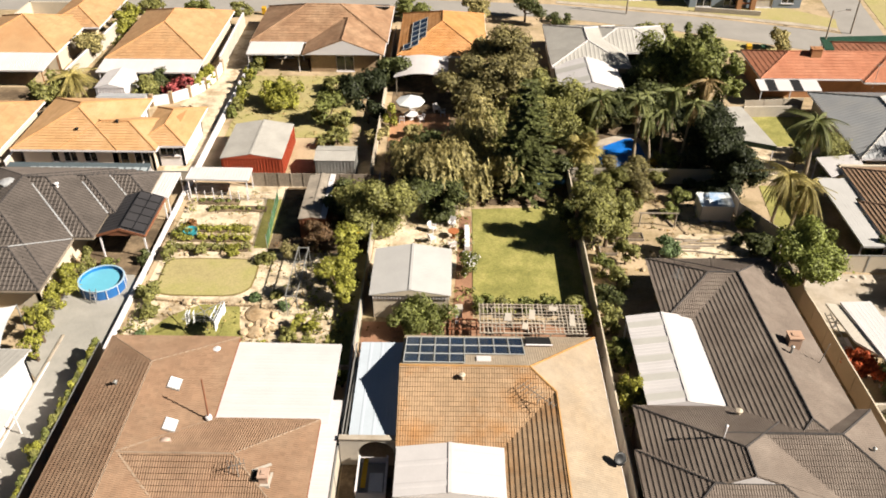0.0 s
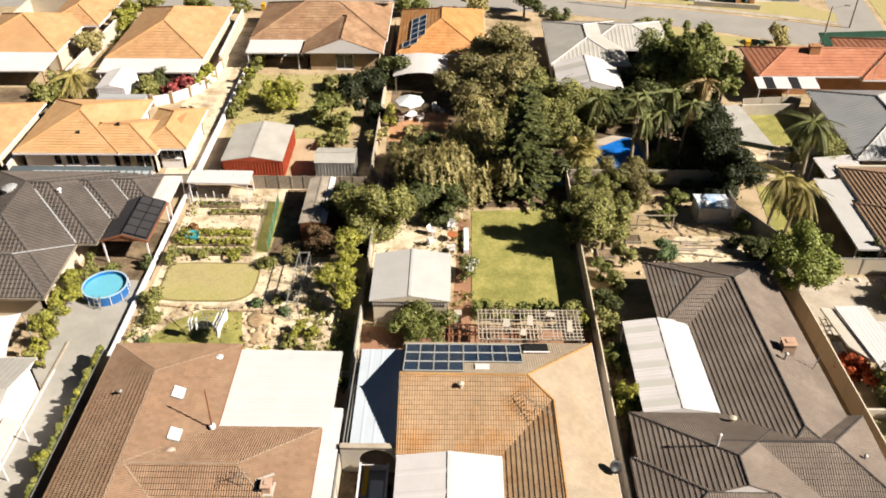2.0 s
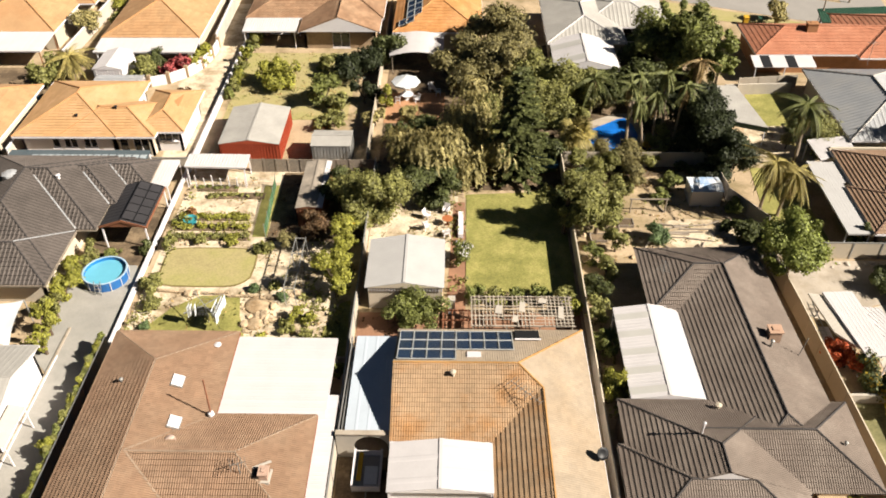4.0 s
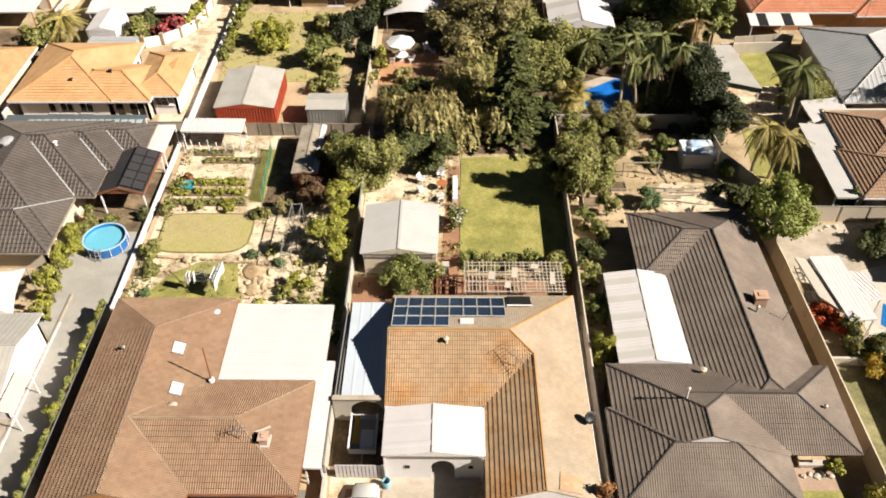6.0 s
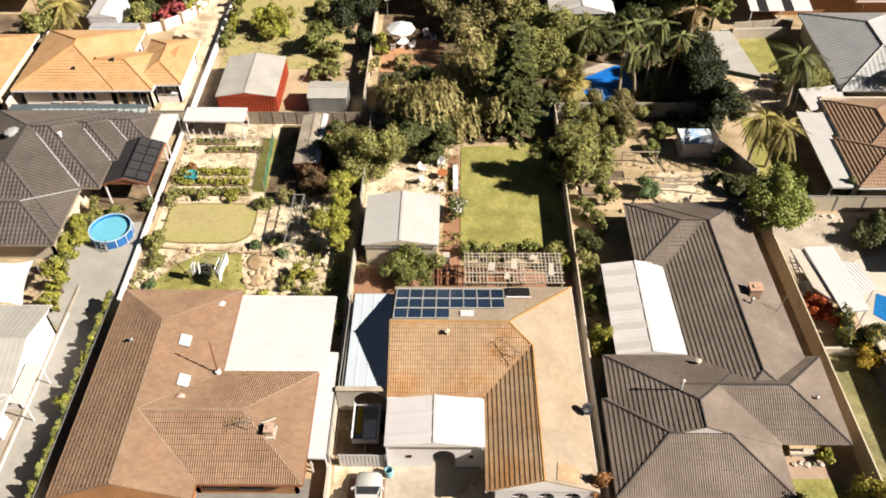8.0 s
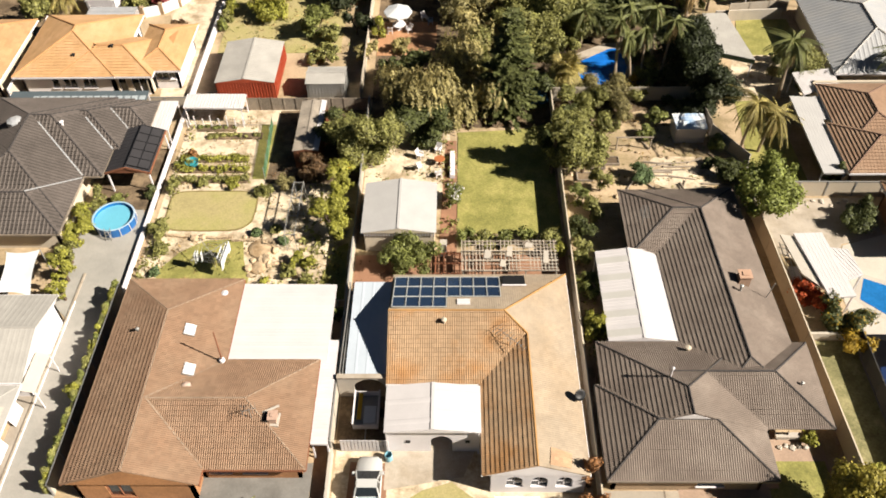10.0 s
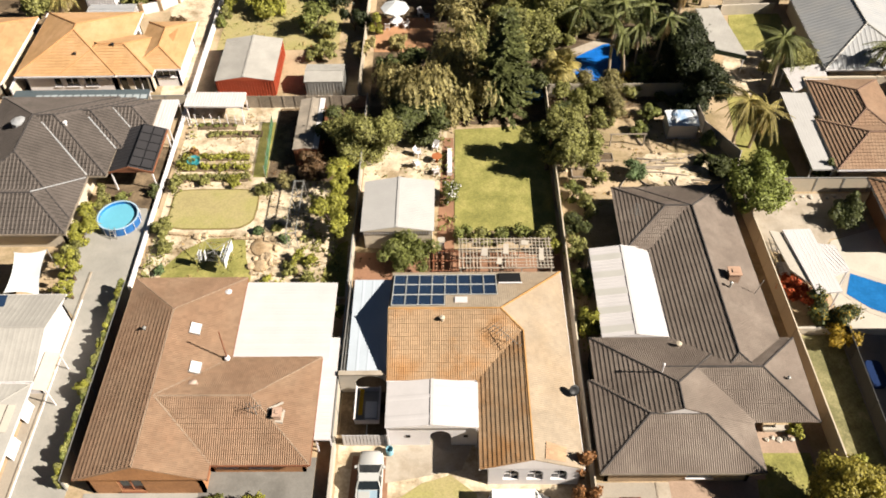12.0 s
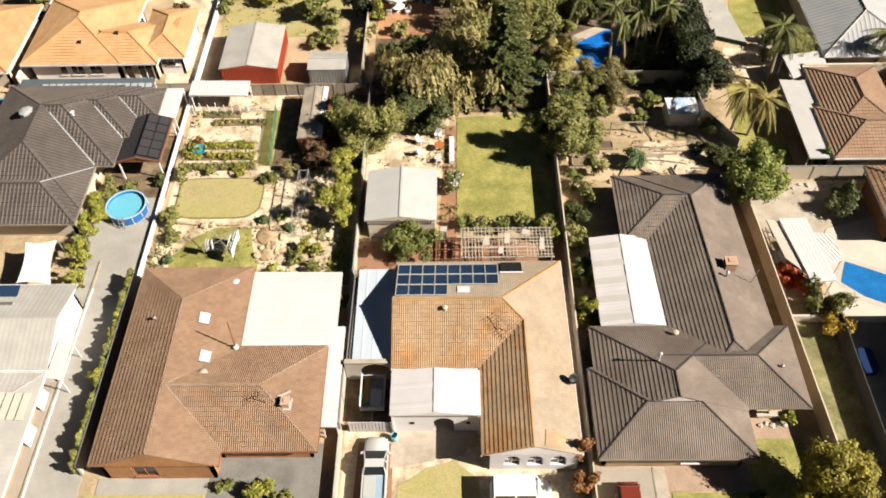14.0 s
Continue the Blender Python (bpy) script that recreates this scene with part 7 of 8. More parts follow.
setting("pool_coping", Mesh().prism([(12.2, 72.4), (12.5, 70.2), (13.6, 68.6), (15.0, 68.0), (17.6, 68.1), (19.2, 69.8), (19.7, 71.8), (19.4, 74.4), (18.5, 76.4), (17.2, 76.4), (12.8, 73.9)], -0.02, 0.1), PATHCON, "pale paved edge round the covered pool", "paving")
setting("pool_small", Mesh().prism(rounded(8.4, 66.8, 1.6, 1.8, wob=0.08, seed=3), 0.02, 0.12), mk("pond_liner", (0.08, 0.22, 0.42), rough=0.3, var=0.2), "small blue lined pond under trees", "pond")
setting("swimming_pool", Mesh().prism([(33.1, 40.1), (34.6, 38.6), (38.5, 36.6), (42, 36.2), (42, 41), (37.2, 40.8), (34.1, 42.3)], 0.0, 0.06), POOL_DEEP, "clear blue swimming pool", "pool")
setting("pool_edge", Mesh().prism([(32.6, 40.2), (34.3, 38.2), (38.3, 36.1), (42.5, 35.7), (42.5, 41.5), (37.2, 41.3), (34.0, 42.9)], -0.02, 0.045), WALLPALE, "pale coping round the swimming pool", "paving")
setting("pool_west", Mesh().prism([(-47, 60.4), (-43.6, 60.4), (-42.2, 65), (-47, 65)], 0.0, 0.08), POOL_WATER, "pale blue water behind the charcoal roof", "pool")

# shade sail
ss_ = thing("shade_sail", -34.4, 41, "cream shade sail stretched between posts", "shade sail")
c4 = [Vector((-35.4, 38.7, 2.7)), Vector((-32.6, 38.6, 2.5)), Vector((-33.4, 43.3, 2.7)), Vector((-36.2, 43.2, 2.5))]
msl = Mesh()
NS = 10
grid = []
for i in range(NS + 1):
    for j in range(NS + 1):
        s, t = i / NS, j / NS
        cs = (s - 0.5) * (1 - 0.16 * math.sin(math.pi * t)) + 0.5
        ct = (t - 0.5) * (1 - 0.10 * math.sin(math.pi * s)) + 0.5
        p = c4[0] * (1 - cs) * (1 - ct) + c4[1] * cs * (1 - ct) + c4[2] * cs * ct + c4[3] * (1 - cs) * ct
        grid.append(p - Vector((0, 0, 0.12 * math.sin(math.pi * s) * math.sin(math.pi * t))))
msl.v = [tuple(p) for p in grid]
msl.f = [(i * (NS + 1) + j, (i + 1) * (NS + 1) + j, (i + 1) * (NS + 1) + j + 1, i * (NS + 1) + j + 1) for i in range(NS) for j in range(NS)]
part("cloth", msl, CLOTH, ss_, smooth=True)
for p in c4:
    part("post", Mesh().tube((p.x, p.y, 0), (p.x, p.y, p.z + 0.05), 0.05, n=8), STEEL, ss_)

# evaporative cooler and roof solar on the western roofs
ec = thing("air_cooler", -39.8, 57.4, "grey evaporative air cooler on the charcoal roof", "air cooler", z=4.3)
part("cabinet", Mesh().lathe((-39.8, 57.4, 4.0), [(0.75, 0), (0.7, 0.9), (0.3, 1.05)], 8), SHEET_GREY, ec)
hw = thing("solar_heater", -35.6, 37.0, "dark solar water collector with a silver tank", "solar heater", z=2.9)
part("collector", Mesh().slab([(-36.6, 36.4, 3.05), (-34.6, 36.4, 3.05), (-34.6, 38.0, 3.3), (-36.6, 38.0, 3.3)], 0.08), PANEL, hw)
part("tank", Mesh().tube((-36.7, 36.1, 3.25), (-34.5, 36.1, 3.25), 0.24, n=14), ALU, hw)
arr = solar_array(-6, 98, 3.4, "blue solar panels on the vivid orange roof")
w_ = Vector((1, 0, 0.42)).normalized()
for i in range(5):
    for j in range(2):
        o = Vector((-6.3 if i else -7.2, 93.6 + i * 1.66, 2.6 + 0.42 * (1.7 if i else 0.8)))
        solar_panel(arr, o + w_ * (j * 1.02), Vector((0, -1, 0)), w_, 1.6, 1.0)
arr = solar_array(-12, 107, 3.3, "pale solar panels on the tan roof")
for i in range(4):
    solar_panel(arr, Vector((-14.0 + i * 1.05, 107.2, 3.3)), Vector((1, 0, 0)), Vector((0, -0.9, 0.4)), 0.99, 1.6, 0.3)


# ---- vehicles ----
def placed(mesh, m):
    mesh.v = [tuple(m @ Vector(p)) for p in mesh.v]
    return mesh


def loft(stations):
    """Skins rings of (y, z) points set at each x."""
    m = Mesh()
    n = len(stations[0][1])
    for x, ring in stations:
        m.v += [(x, y, z) for y, z in ring]
    for i in range(len(stations) - 1):
        for j in range(n):
            k = (j + 1) % n
            m.f.append((i * n + j, (i + 1) * n + j, (i + 1) * n + k, i * n + k))
    m.f.append(tuple(range(n)))
    m.f.append(tuple((len(stations) - 1) * n + j for j in range(n - 1, -1, -1)))
    return m


def ring(hw, z0, z1, r=0.17):
    return [(-hw + r, z0), (hw - r, z0), (hw, z0 + r), (hw, z1 - r), (hw - r, z1), (-hw + r, z1), (-hw, z1 - r), (-hw, z0 + r)]


def car(name, x, y, heading, paint, label, length=4.6, width=1.8, cabin=(-0.9, 1.1), roof_h=1.48, belt=0.95, tray=None, bonnet=0.95, boxy=0.0, rake=None):
    """A road vehicle facing its local +x, with body, glasshouse, wheels, lights and mirrors."""
    ob = thing(name, x, y, label, "car")
    m = Matrix.Translation((x, y, 0)) @ Matrix.Rotation(radians(heading), 4, "Z")
    L, W = length / 2, width / 2
    c0, c1 = cabin
    put = lambda nm, me, mat, par, sm=False: part(nm, placed(me, m), mat, par, smooth=sm)
    body = put("body", loft([(-L, ring(W * 0.86, 0.42, belt * 0.86)), (-L + 0.15, ring(W * 0.96, 0.3, belt * 0.97)), (-L + 0.6, ring(W, 0.25, belt)), (c1 + 0.3, ring(W, 0.25, belt)),
                             (L - 0.45, ring(W * 0.97, 0.25, bonnet * 0.88)), (L - 0.12, ring(W * 0.9, 0.3, bonnet * 0.8)), (L, ring(W * 0.8, 0.32, bonnet * 0.74))]), paint, ob, True)
    k0, k1 = 0.28 * (1 - boxy) + 0.1, rake or 0.55 * (1 - 0.5 * boxy)
    tw = W * (0.78 + 0.1 * boxy)
    cab = Mesh()
    lo = [(c0, -W * 0.95, belt - 0.02), (c1, -W * 0.95, belt - 0.02), (c1, W * 0.95, belt - 0.02), (c0, W * 0.95, belt - 0.02)]
    hi = [(c0 + k0, -tw, roof_h), (c1 - k1, -tw, roof_h), (c1 - k1, tw, roof_h), (c0 + k0, tw, roof_h)]
    cab.v = lo + hi
    cab.f = [(0, 1, 5, 4), (1, 2, 6, 5), (2, 3, 7, 6), (3, 0, 4, 7)]
    put("glasshouse", cab, GLASS, ob)
    top = [Vector(p) + Vector((0, 0, 0.035)) for p in hi]
    put("car_roof", Mesh().slab([top[0], top[1], top[2], top[3]], 0.06), paint, ob)
    for a, b in zip(lo, hi):
        put("pillar", Mesh().bar(a, b, 0.09, 0.07), paint, ob)
    for sy in (-1, 1):
        put("pillar", Mesh().bar(((c0 + c1) / 2, sy * W * 0.955, belt), ((c0 + c1) / 2 - 0.05, sy * tw * 1.01, roof_h), 0.08, 0.06), paint, ob)
        put("mirror", Mesh().box(c1 - 0.35, sy * (W + 0.09) - 0.09, belt - 0.02, c1 - 0.15, sy * (W + 0.09) + 0.09, belt + 0.14), paint, ob)
        put("headlight", Mesh().box(L - 0.2, sy * W * 0.62 - 0.18, bonnet * 0.6, L - 0.04, sy * W * 0.62 + 0.18, bonnet * 0.76), GLASS, ob)
        put("tail_light", Mesh().box(-L - 0.01, sy * W * 0.72 - 0.12, belt * 0.62, -L + 0.1, sy * W * 0.72 + 0.12, belt * 0.84), CARRED, ob)
        for wx in (-L + 0.85, L - 0.85):
            wh = put("wheel", placed(Mesh().lathe((0, 0, 0), [(0.2, -0.1), (0.31, -0.1), (0.33, -0.06), (0.33, 0.06), (0.31, 0.1), (0.2, 0.1)], 18),
                                     Matrix.Translation((wx, sy * (W - 0.1), 0.33)) @ Matrix.Rotation(radians(90), 4, "X")), RUBBER, ob)
            put("rim", placed(Mesh().lathe((0, 0, 0), [(0.19, -0.11), (0.19, 0.11)], 14), Matrix.Translation((wx, sy * (W - 0.1), 0.33)) @ Matrix.Rotation(radians(90), 4, "X")), ALU, wh)
    if tray:
        t0, t1 = tray
        tr = put("tray_liner", Mesh().box(t0, -W * 0.84, belt - 0.02, t1, W * 0.84, belt + 0.012), mk("pale_blue_liner", (0.34, 0.46, 0.56), rough=0.5, var=0.1), ob)
        for sy in (-1, 1):
            put("tray_side", Mesh().box(t0 - 0.05, sy * W * 0.92 - 0.05, belt - 0.05, t1 + 0.05, sy * W * 0.92 + 0.05, belt + 0.14), paint, tr)
        put("tailgate", Mesh().box(t0 - 0.12, -W * 0.92, belt - 0.05, t0 - 0.02, W * 0.92, belt + 0.14), paint, tr)
        put("tray_load", Mesh().box(t0 + 0.08, -W * 0.1, belt + 0.012, t1 - 0.08, W * 0.8, belt + 0.07), FRAMEGREY, tr)
    return ob


car("utility_car", -5.2, 23.3, 90, CARPAINT, "silver utility car with a pale blue lined tray on brick paving", 4.9, 1.78, (-0.6, 1.3), 1.46, 0.93, tray=(-2.33, -0.64), rake=0.9)
car("van", 5.1, 21.55, 0, CARWHITE, "white four-wheel drive parked before the arcade", 4.3, 1.75, (-2.0, 1.25), 1.78, 1.05, boxy=1.0)
car("hatchback", 12.6, 20.2, -90, CARRED, "red hatchback on the pale driveway", 4.0, 1.68, (-1.75, 0.95), 1.42, 0.9, rake=0.85)
car("hatchback", -48.3, 77.6, 20, mk("blue_car_paint", (0.02, 0.06, 0.11), rough=0.25, var=0.03, bump=0, spec=0.5), "dark blue car parked between orange roofed houses", 4.2, 1.7, (-1.7, 0.95), 1.43, 0.9, rake=0.8)
car("hatchback", -33.2, 22.4, 90, BLACK, "dark car under the carport edge", 4.2, 1.7, (-1.7, 0.9), 1.45, 0.92)

# box trailer in the shade
tr = thing("trailer", -5.7, 29.5, "grey box trailer holding white panels and a yellow plank", "trailer")
part("floor_panel", Mesh().box(-6.6, 28.0, 0.48, -4.8, 30.8, 0.54), STEEL, tr)
for x in (-6.6, -4.85):
    part("side_panel", Mesh().box(x, 28.0, 0.54, x + 0.06, 30.8, 1.05), WHITE, tr)
    part("rail", Mesh().box(x - 0.03, 28.0, 1.12, x + 0.09, 30.8, 1.24), WHITE, tr)
    for y in (28.05, 29.4, 30.7):
        part("rail_post", Mesh().box(x + 0.01, y, 1.05, x + 0.05, y + 0.05, 1.12), STEEL, tr)
for y in (28.0, 30.74):
    part("end_panel", Mesh().box(-6.54, y, 0.54, -4.86, y + 0.06, 1.05), WHITE, tr)
for x in (-6.75, -4.65):
    part("wheel", placed(Mesh().lathe((0, 0, 0), [(0.3, -0.09), (0.3, 0.09)], 16), Matrix.Translation((x, 29.4, 0.3)) @ Matrix.Rotation(radians(90), 4, "Y")), RUBBER, tr)
part("drawbar", Mesh().bar((-5.7, 28.0, 0.45), (-5.7, 27.0, 0.45), 0.08, 0.08), STEEL, tr)
pk = thing("timber_plank", -6.15, 29.6, "yellow timber plank standing in the trailer", "plank", z=0.54)
part("board", Mesh().bar((-6.2, 28.5, 0.95), (-6.1, 30.4, 1.4), 0.3, 0.05), YELLOW, pk)
wp = thing("white_panel_stack", -5.4, 28.9, "white panels lying in the trailer", "panel", z=0.54)
part("panel", Mesh().box(-5.85, 28.2, 0.55, -5.0, 29.6, 1.0), CLOTH, wp)

# white slatted gate and side wall by the parked utility car
gt = thing("slat_gate", -5.6, 26.6, "white slatted metal gate across the side yard", "gate")
for i in range(13):
    x = -7.3 + i * 0.25
    part("slat", Mesh().box(x, 26.5, 0.08, x + 0.2, 26.56, 1.5), SHEET_WHITE, gt)
for z in (0.3, 1.25):
    part("rail", Mesh().box(-7.35, 26.565, z, -4.1, 26.62, z + 0.1), STEEL, gt)
bn = thing("plastic_bin", -3.95, 25.9, "pale blue plastic drum by the gate", "bin")
part("drum", Mesh().lathe((-3.95, 25.9, 0), [(0.22, 0), (0.27, 0.1), (0.28, 0.7), (0.25, 0.72), (0.24, 0.2)], 16), mk("pale_blue_drum", (0.25, 0.5, 0.6), rough=0.4, var=0.05), bn)
fence_run([(-7.95, 14), (-7.95, 26.3)], 0.9, WALLPALE, "low pale wall beside the brick parking strip", t=0.2, step=3, name="garden_wall")

# ---- back yard of the orange roofed house ----
pg = thing("lattice_pergola", 5.0, 42.8, "weathered pale timber pergola with open lattice roof", "pergola")
for x in (1.3, 3.8, 6.3, 8.75):
    for y in (41.35, 44.4):
        part("post", Mesh().box(x - 0.05, y - 0.05, 0, x + 0.05, y + 0.05, 2.25), LATTICE, pg)
for y in (41.3, 42.4, 43.4, 44.45):
    part("beam", Mesh().bar((1.1, y, 2.28), (8.95, y, 2.28), 0.07, 0.12), LATTICE, pg)
rr = random.Random(4)
for i in range(27):
    x = 1.2 + i * 0.29
    if i in (9, 10, 17, 18):
        continue
    y0 = 41.2 + (0.9 if 6 < i < 12 else 0) + rr.uniform(-0.05, 0.05)
    part("rafter_slat", Mesh().bar((x, y0, 2.37), (x + rr.uniform(-0.05, 0.05), 44.55 - (0.6 if i % 7 == 3 else 0), 2.37), 0.06, 0.05), LATTICE, pg)
for i in range(9):
    y = 41.5 + i * 0.36
    x0, x1 = (1.2, 8.9) if i % 3 else (5.4, 8.9)
    part("cross_slat", Mesh().bar((x0, y, 2.42), (x1, y, 2.42), 0.045, 0.035), LATTICE, pg)
for x, y, w, d in ((3.2, 42.9, 0.5, 0.9), (5.0, 43.2, 0.45, 1.1), (6.6, 43.9, 0.6, 0.5), (7.9, 42.6, 0.4, 1.3), (4.4, 41.9, 0.4, 0.7)):
    part("loose_board", Mesh().bar((x, y - d / 2, 2.46), (x + 0.12, y + d / 2, 2.47), w, 0.025), WALLPALE, pg)
dk = thing("low_pergola", 0.0, 43.4, "low dark red timber frame over the paving", "pergola")
for x in (-1.0, -0.3, 0.4, 1.0):
    part("joist", Mesh().bar((x, 42.0, 0.75), (x, 44.6, 0.75), 0.09, 0.14), TIMBER_RED, dk)
for y in (42.2, 43.3, 44.4):
    part("beam", Mesh().bar((-1.15, y, 0.88), (1.1, y, 0.88), 0.1, 0.12), TIMBER_RED, dk)
for x, y in ((-1, 42.2), (1, 42.2), (-1, 44.4), (1, 44.4)):
    part("leg", Mesh().box(x - 0.05, y - 0.05, 0, x + 0.05, y + 0.05, 0.7), TIMBER_RED, dk)
cb = thing("garden_cupboard", -0.35, 45.1, "narrow white cupboard beside the paving", "cupboard")
part("cabinet", Mesh().box(-0.62, 44.85, 0, -0.1, 45.35, 1.5), WHITE, cb)
part("lid", Mesh().box(-0.66, 44.8, 1.5, -0.06, 45.4, 1.55), WALLPALE, cb)


def garden_chair(x, y, rot, material, label):
    ob = thing("garden_chair", x, y, label, "chair", "garden chairs")
    m = Matrix.Translation((x, y, 0)) @ Matrix.Rotation(radians(rot), 4, "Z")
    put = lambda nm, me: part(nm, placed(me, m), material, ob)
    put("seat", Mesh().box(-0.27, -0.27, 0.4, 0.27, 0.27, 0.46))
    put("backrest", Mesh().slab([(-0.27, 0.2, 0.46), (0.27, 0.2, 0.46), (0.27, 0.36, 0.95), (-0.27, 0.36, 0.95)], 0.04))
    for sx in (-0.25, 0.25):
        put("armrest", Mesh().box(sx - 0.04, -0.25, 0.64, sx + 0.04, 0.27, 0.68))
        for sy in (-0.24, 0.24):
            put("leg", Mesh().box(sx - 0.03, sy - 0.03, 0, sx + 0.03, sy + 0.03, 0.64 if sy < 0 else 0.42))
    return ob


for x, y, r_, ma, lb in ((-2.75, 57.5, 60, WHITE, "white plastic garden chair on the sand"), (-1.0, 58.3, -20, WHITE, "white plastic garden chair on the sand"), (-2.75, 55.9, 120, WHITE, "white plastic garden chair on the sand"), (-0.95, 54.9, 200, WHITE, "white plastic garden chair on the sand"), (-5.6, 80.5, 90, WHITE, "white plastic chair under the umbrella"), (-6.7, 78.8, 180, WHITE, "white plastic chair under the umbrella"), (-4.6, 79.0, -60, WHITE, "white plastic chair under the umbrella"), (-3.0, 81.5, 20, WHITE, "white plastic chair on the red terrace"), (-2.2, 80.6, 90, TARP, "pale plastic chair on the red terrace")):
    garden_chair(x, y, r_, ma, lb)


def garden_table(x, y, r, h, material, label):
    ob = thing("garden_table", x, y, label, "table")
    part("tabletop", Mesh().lathe((x, y, h - 0.04), [(r * 0.96, 0), (r, 0.02), (r, 0.05), (r * 0.95, 0.06)], 20), material, ob)
    part("pedestal", Mesh().lathe((x, y, 0), [(r * 0.5, 0), (0.08, 0.1), (0.06, h - 0.05)], 12), material, ob)
    return ob


garden_table(-0.85, 56.6, 0.5, 0.72, mk("rust_brown_paint", (0.42, 0.14, 0.05), var=0.1), "round rust brown garden table")
garden_table(-5.7, 79.5, 0.75, 0.72, WHITE, "round white table under the umbrella")
lw = thing("low_wall", 0.4, 56.4, "low white rendered garden wall beside the lawn", "wall")
part("block", Mesh().box(0.15, 54.6, 0, 0.6, 58.0, 0.45), WHITE, lw)
um = thing("garden_umbrella", -5.8, 79.9, "white octagonal garden umbrella", "umbrella")
part("pole", Mesh().tube((-5.8, 79.9, 0), (-5.8, 79.9, 2.75), 0.03, n=8), ALU, um)
part("base", Mesh().lathe((-5.8, 79.9, 0), [(0.35, 0), (0.33, 0.1), (0.06, 0.14)], 14), STEEL, um)
for i in range(8):
    a0, a1 = 2 * math.pi * i / 8, 2 * math.pi * (i + 1) / 8
    P_ = [(-5.8, 79.9, 2.7), (-5.8 + 1.6 * math.cos(a0), 79.9 + 1.6 * math.sin(a0), 2.1), (-5.8 + 1.6 * math.cos(a1), 79.9 + 1.6 * math.sin(a1), 2.1)]
    part("canopy_panel", Mesh().slab(P_, 0.015), CLOTH, um)
    part("valance", Mesh().slab([(P_[1][0], P_[1][1], 1.93), (P_[2][0], P_[2][1], 1.93), P_[2], P_[1]], 0.012), CLOTH, um)

# ---- garden of the brown house ----
cl = thing("clothes_hoist", -19.6, 43.7, "rotary clothes hoist hung with white washing", "clothes hoist")
part("mast", Mesh().tube((-19.6, 43.7, 0), (-19.6, 43.7, 2.1), 0.035, n=8), STEEL, cl)
for i in range(4):
    a = radians(40 + 90 * i)
    tip = Vector((-19.6 + 1.75 * math.cos(a), 43.7 + 1.75 * math.sin(a), 2.1))
    part("arm", Mesh().bar((-19.6, 43.7, 1.95), tip, 0.045, 0.045), STEEL, cl)
    b = radians(40 + 90 * (i + 1))
    for k in (0.35, 0.6, 0.85, 1.0):
        p, q = Vector((-19.6, 43.7, 2.0)).lerp(tip, k), Vector((-19.6, 43.7, 2.0)).lerp(Vector((-19.6 + 1.75 * math.cos(b), 43.7 + 1.75 * math.sin(b), 2.1)), k)
        part("line", Mesh().bar(p, q, 0.015, 0.015), STEEL, cl)
rr = random.Random(9)
for i in range(15):
    k = (0.6, 0.85, 1.0)[i % 3]
    sd = 3 if i < 12 else 1
    a, b = radians(40 + 90 * sd), radians(40 + 90 * (sd + 1))
    p = Vector((-19.6 + 1.75 * k * math.cos(a), 43.7 + 1.75 * k * math.sin(a), 2.06))
    q = Vector((-19.6 + 1.75 * k * math.cos(b), 43.7 + 1.75 * k * math.sin(b), 2.06))
    s0 = 0.04 + 0.24 * (i // 3) if i < 12 else 0.5
    c, d = p.lerp(q, s0), p.lerp(q, min(1, s0 + 0.23))
    h = rr.uniform(0.75, 1.15)
    w_ = thing("washing", c.x, c.y, "white cloth pegged on the clothes hoist", "laundry", "hanging washing", z=1.1)
    off = Vector((rr.uniform(-0.1, 0.1), rr.uniform(-0.1, 0.1), -h))
    part("cloth", Mesh().slab([c + off, d + off, d, c], 0.015), CLOTH, w_)


def rock(x, y, r, seed, material=ROCK):
    rg = random.Random(seed)
    me = bmesh.new()
    bmesh.ops.create_icosphere(me, subdivisions=2, radius=r)
    ax = [rg.uniform(0.7, 1.2), rg.uniform(0.7, 1.2), rg.uniform(0.45, 0.75)]
    for v in me.verts:
        n_ = noise.noise(v.co * (1.7 / r) + Vector((seed, 0, 0)))
        v.co = Vector((v.co.x * ax[0], v.co.y * ax[1], v.co.z * ax[2])) * (1 + 0.35 * n_)
    d = bpy.data.meshes.new("rock")
    me.to_mesh(d)
    me.free()
    d.materials.append(material)
    ob = new("rock", d)
    ob.location = (x, y, r * 0.25)
    return tagged(ob, "rough sandstone garden rock on sand", "rock", "garden rocks")


rg = random.Random(21)
for i in range(46):
    ring_ = i < 26
    if ring_:
        a = rg.uniform(0, 6.283)
        cx, cy, R = ((-16.1, 45.8, 1.3), (-14.6, 44.6, 0.8), (-16.0, 43.8, 0.9))[i % 3]
        x, y = cx + R * math.cos(a), cy + R * 0.75 * math.sin(a)
    else:
        x, y = rg.uniform(-25.4, -12.6), rg.choice((rg.uniform(46.8, 47.5), rg.uniform(53.3, 54.2), rg.uniform(41, 44)))
        if -24 < x < -17 and y < 46:
            x = -25.2 + rg.uniform(0, 0.8)
    rock(x, y, rg.uniform(0.14, 0.42), i)
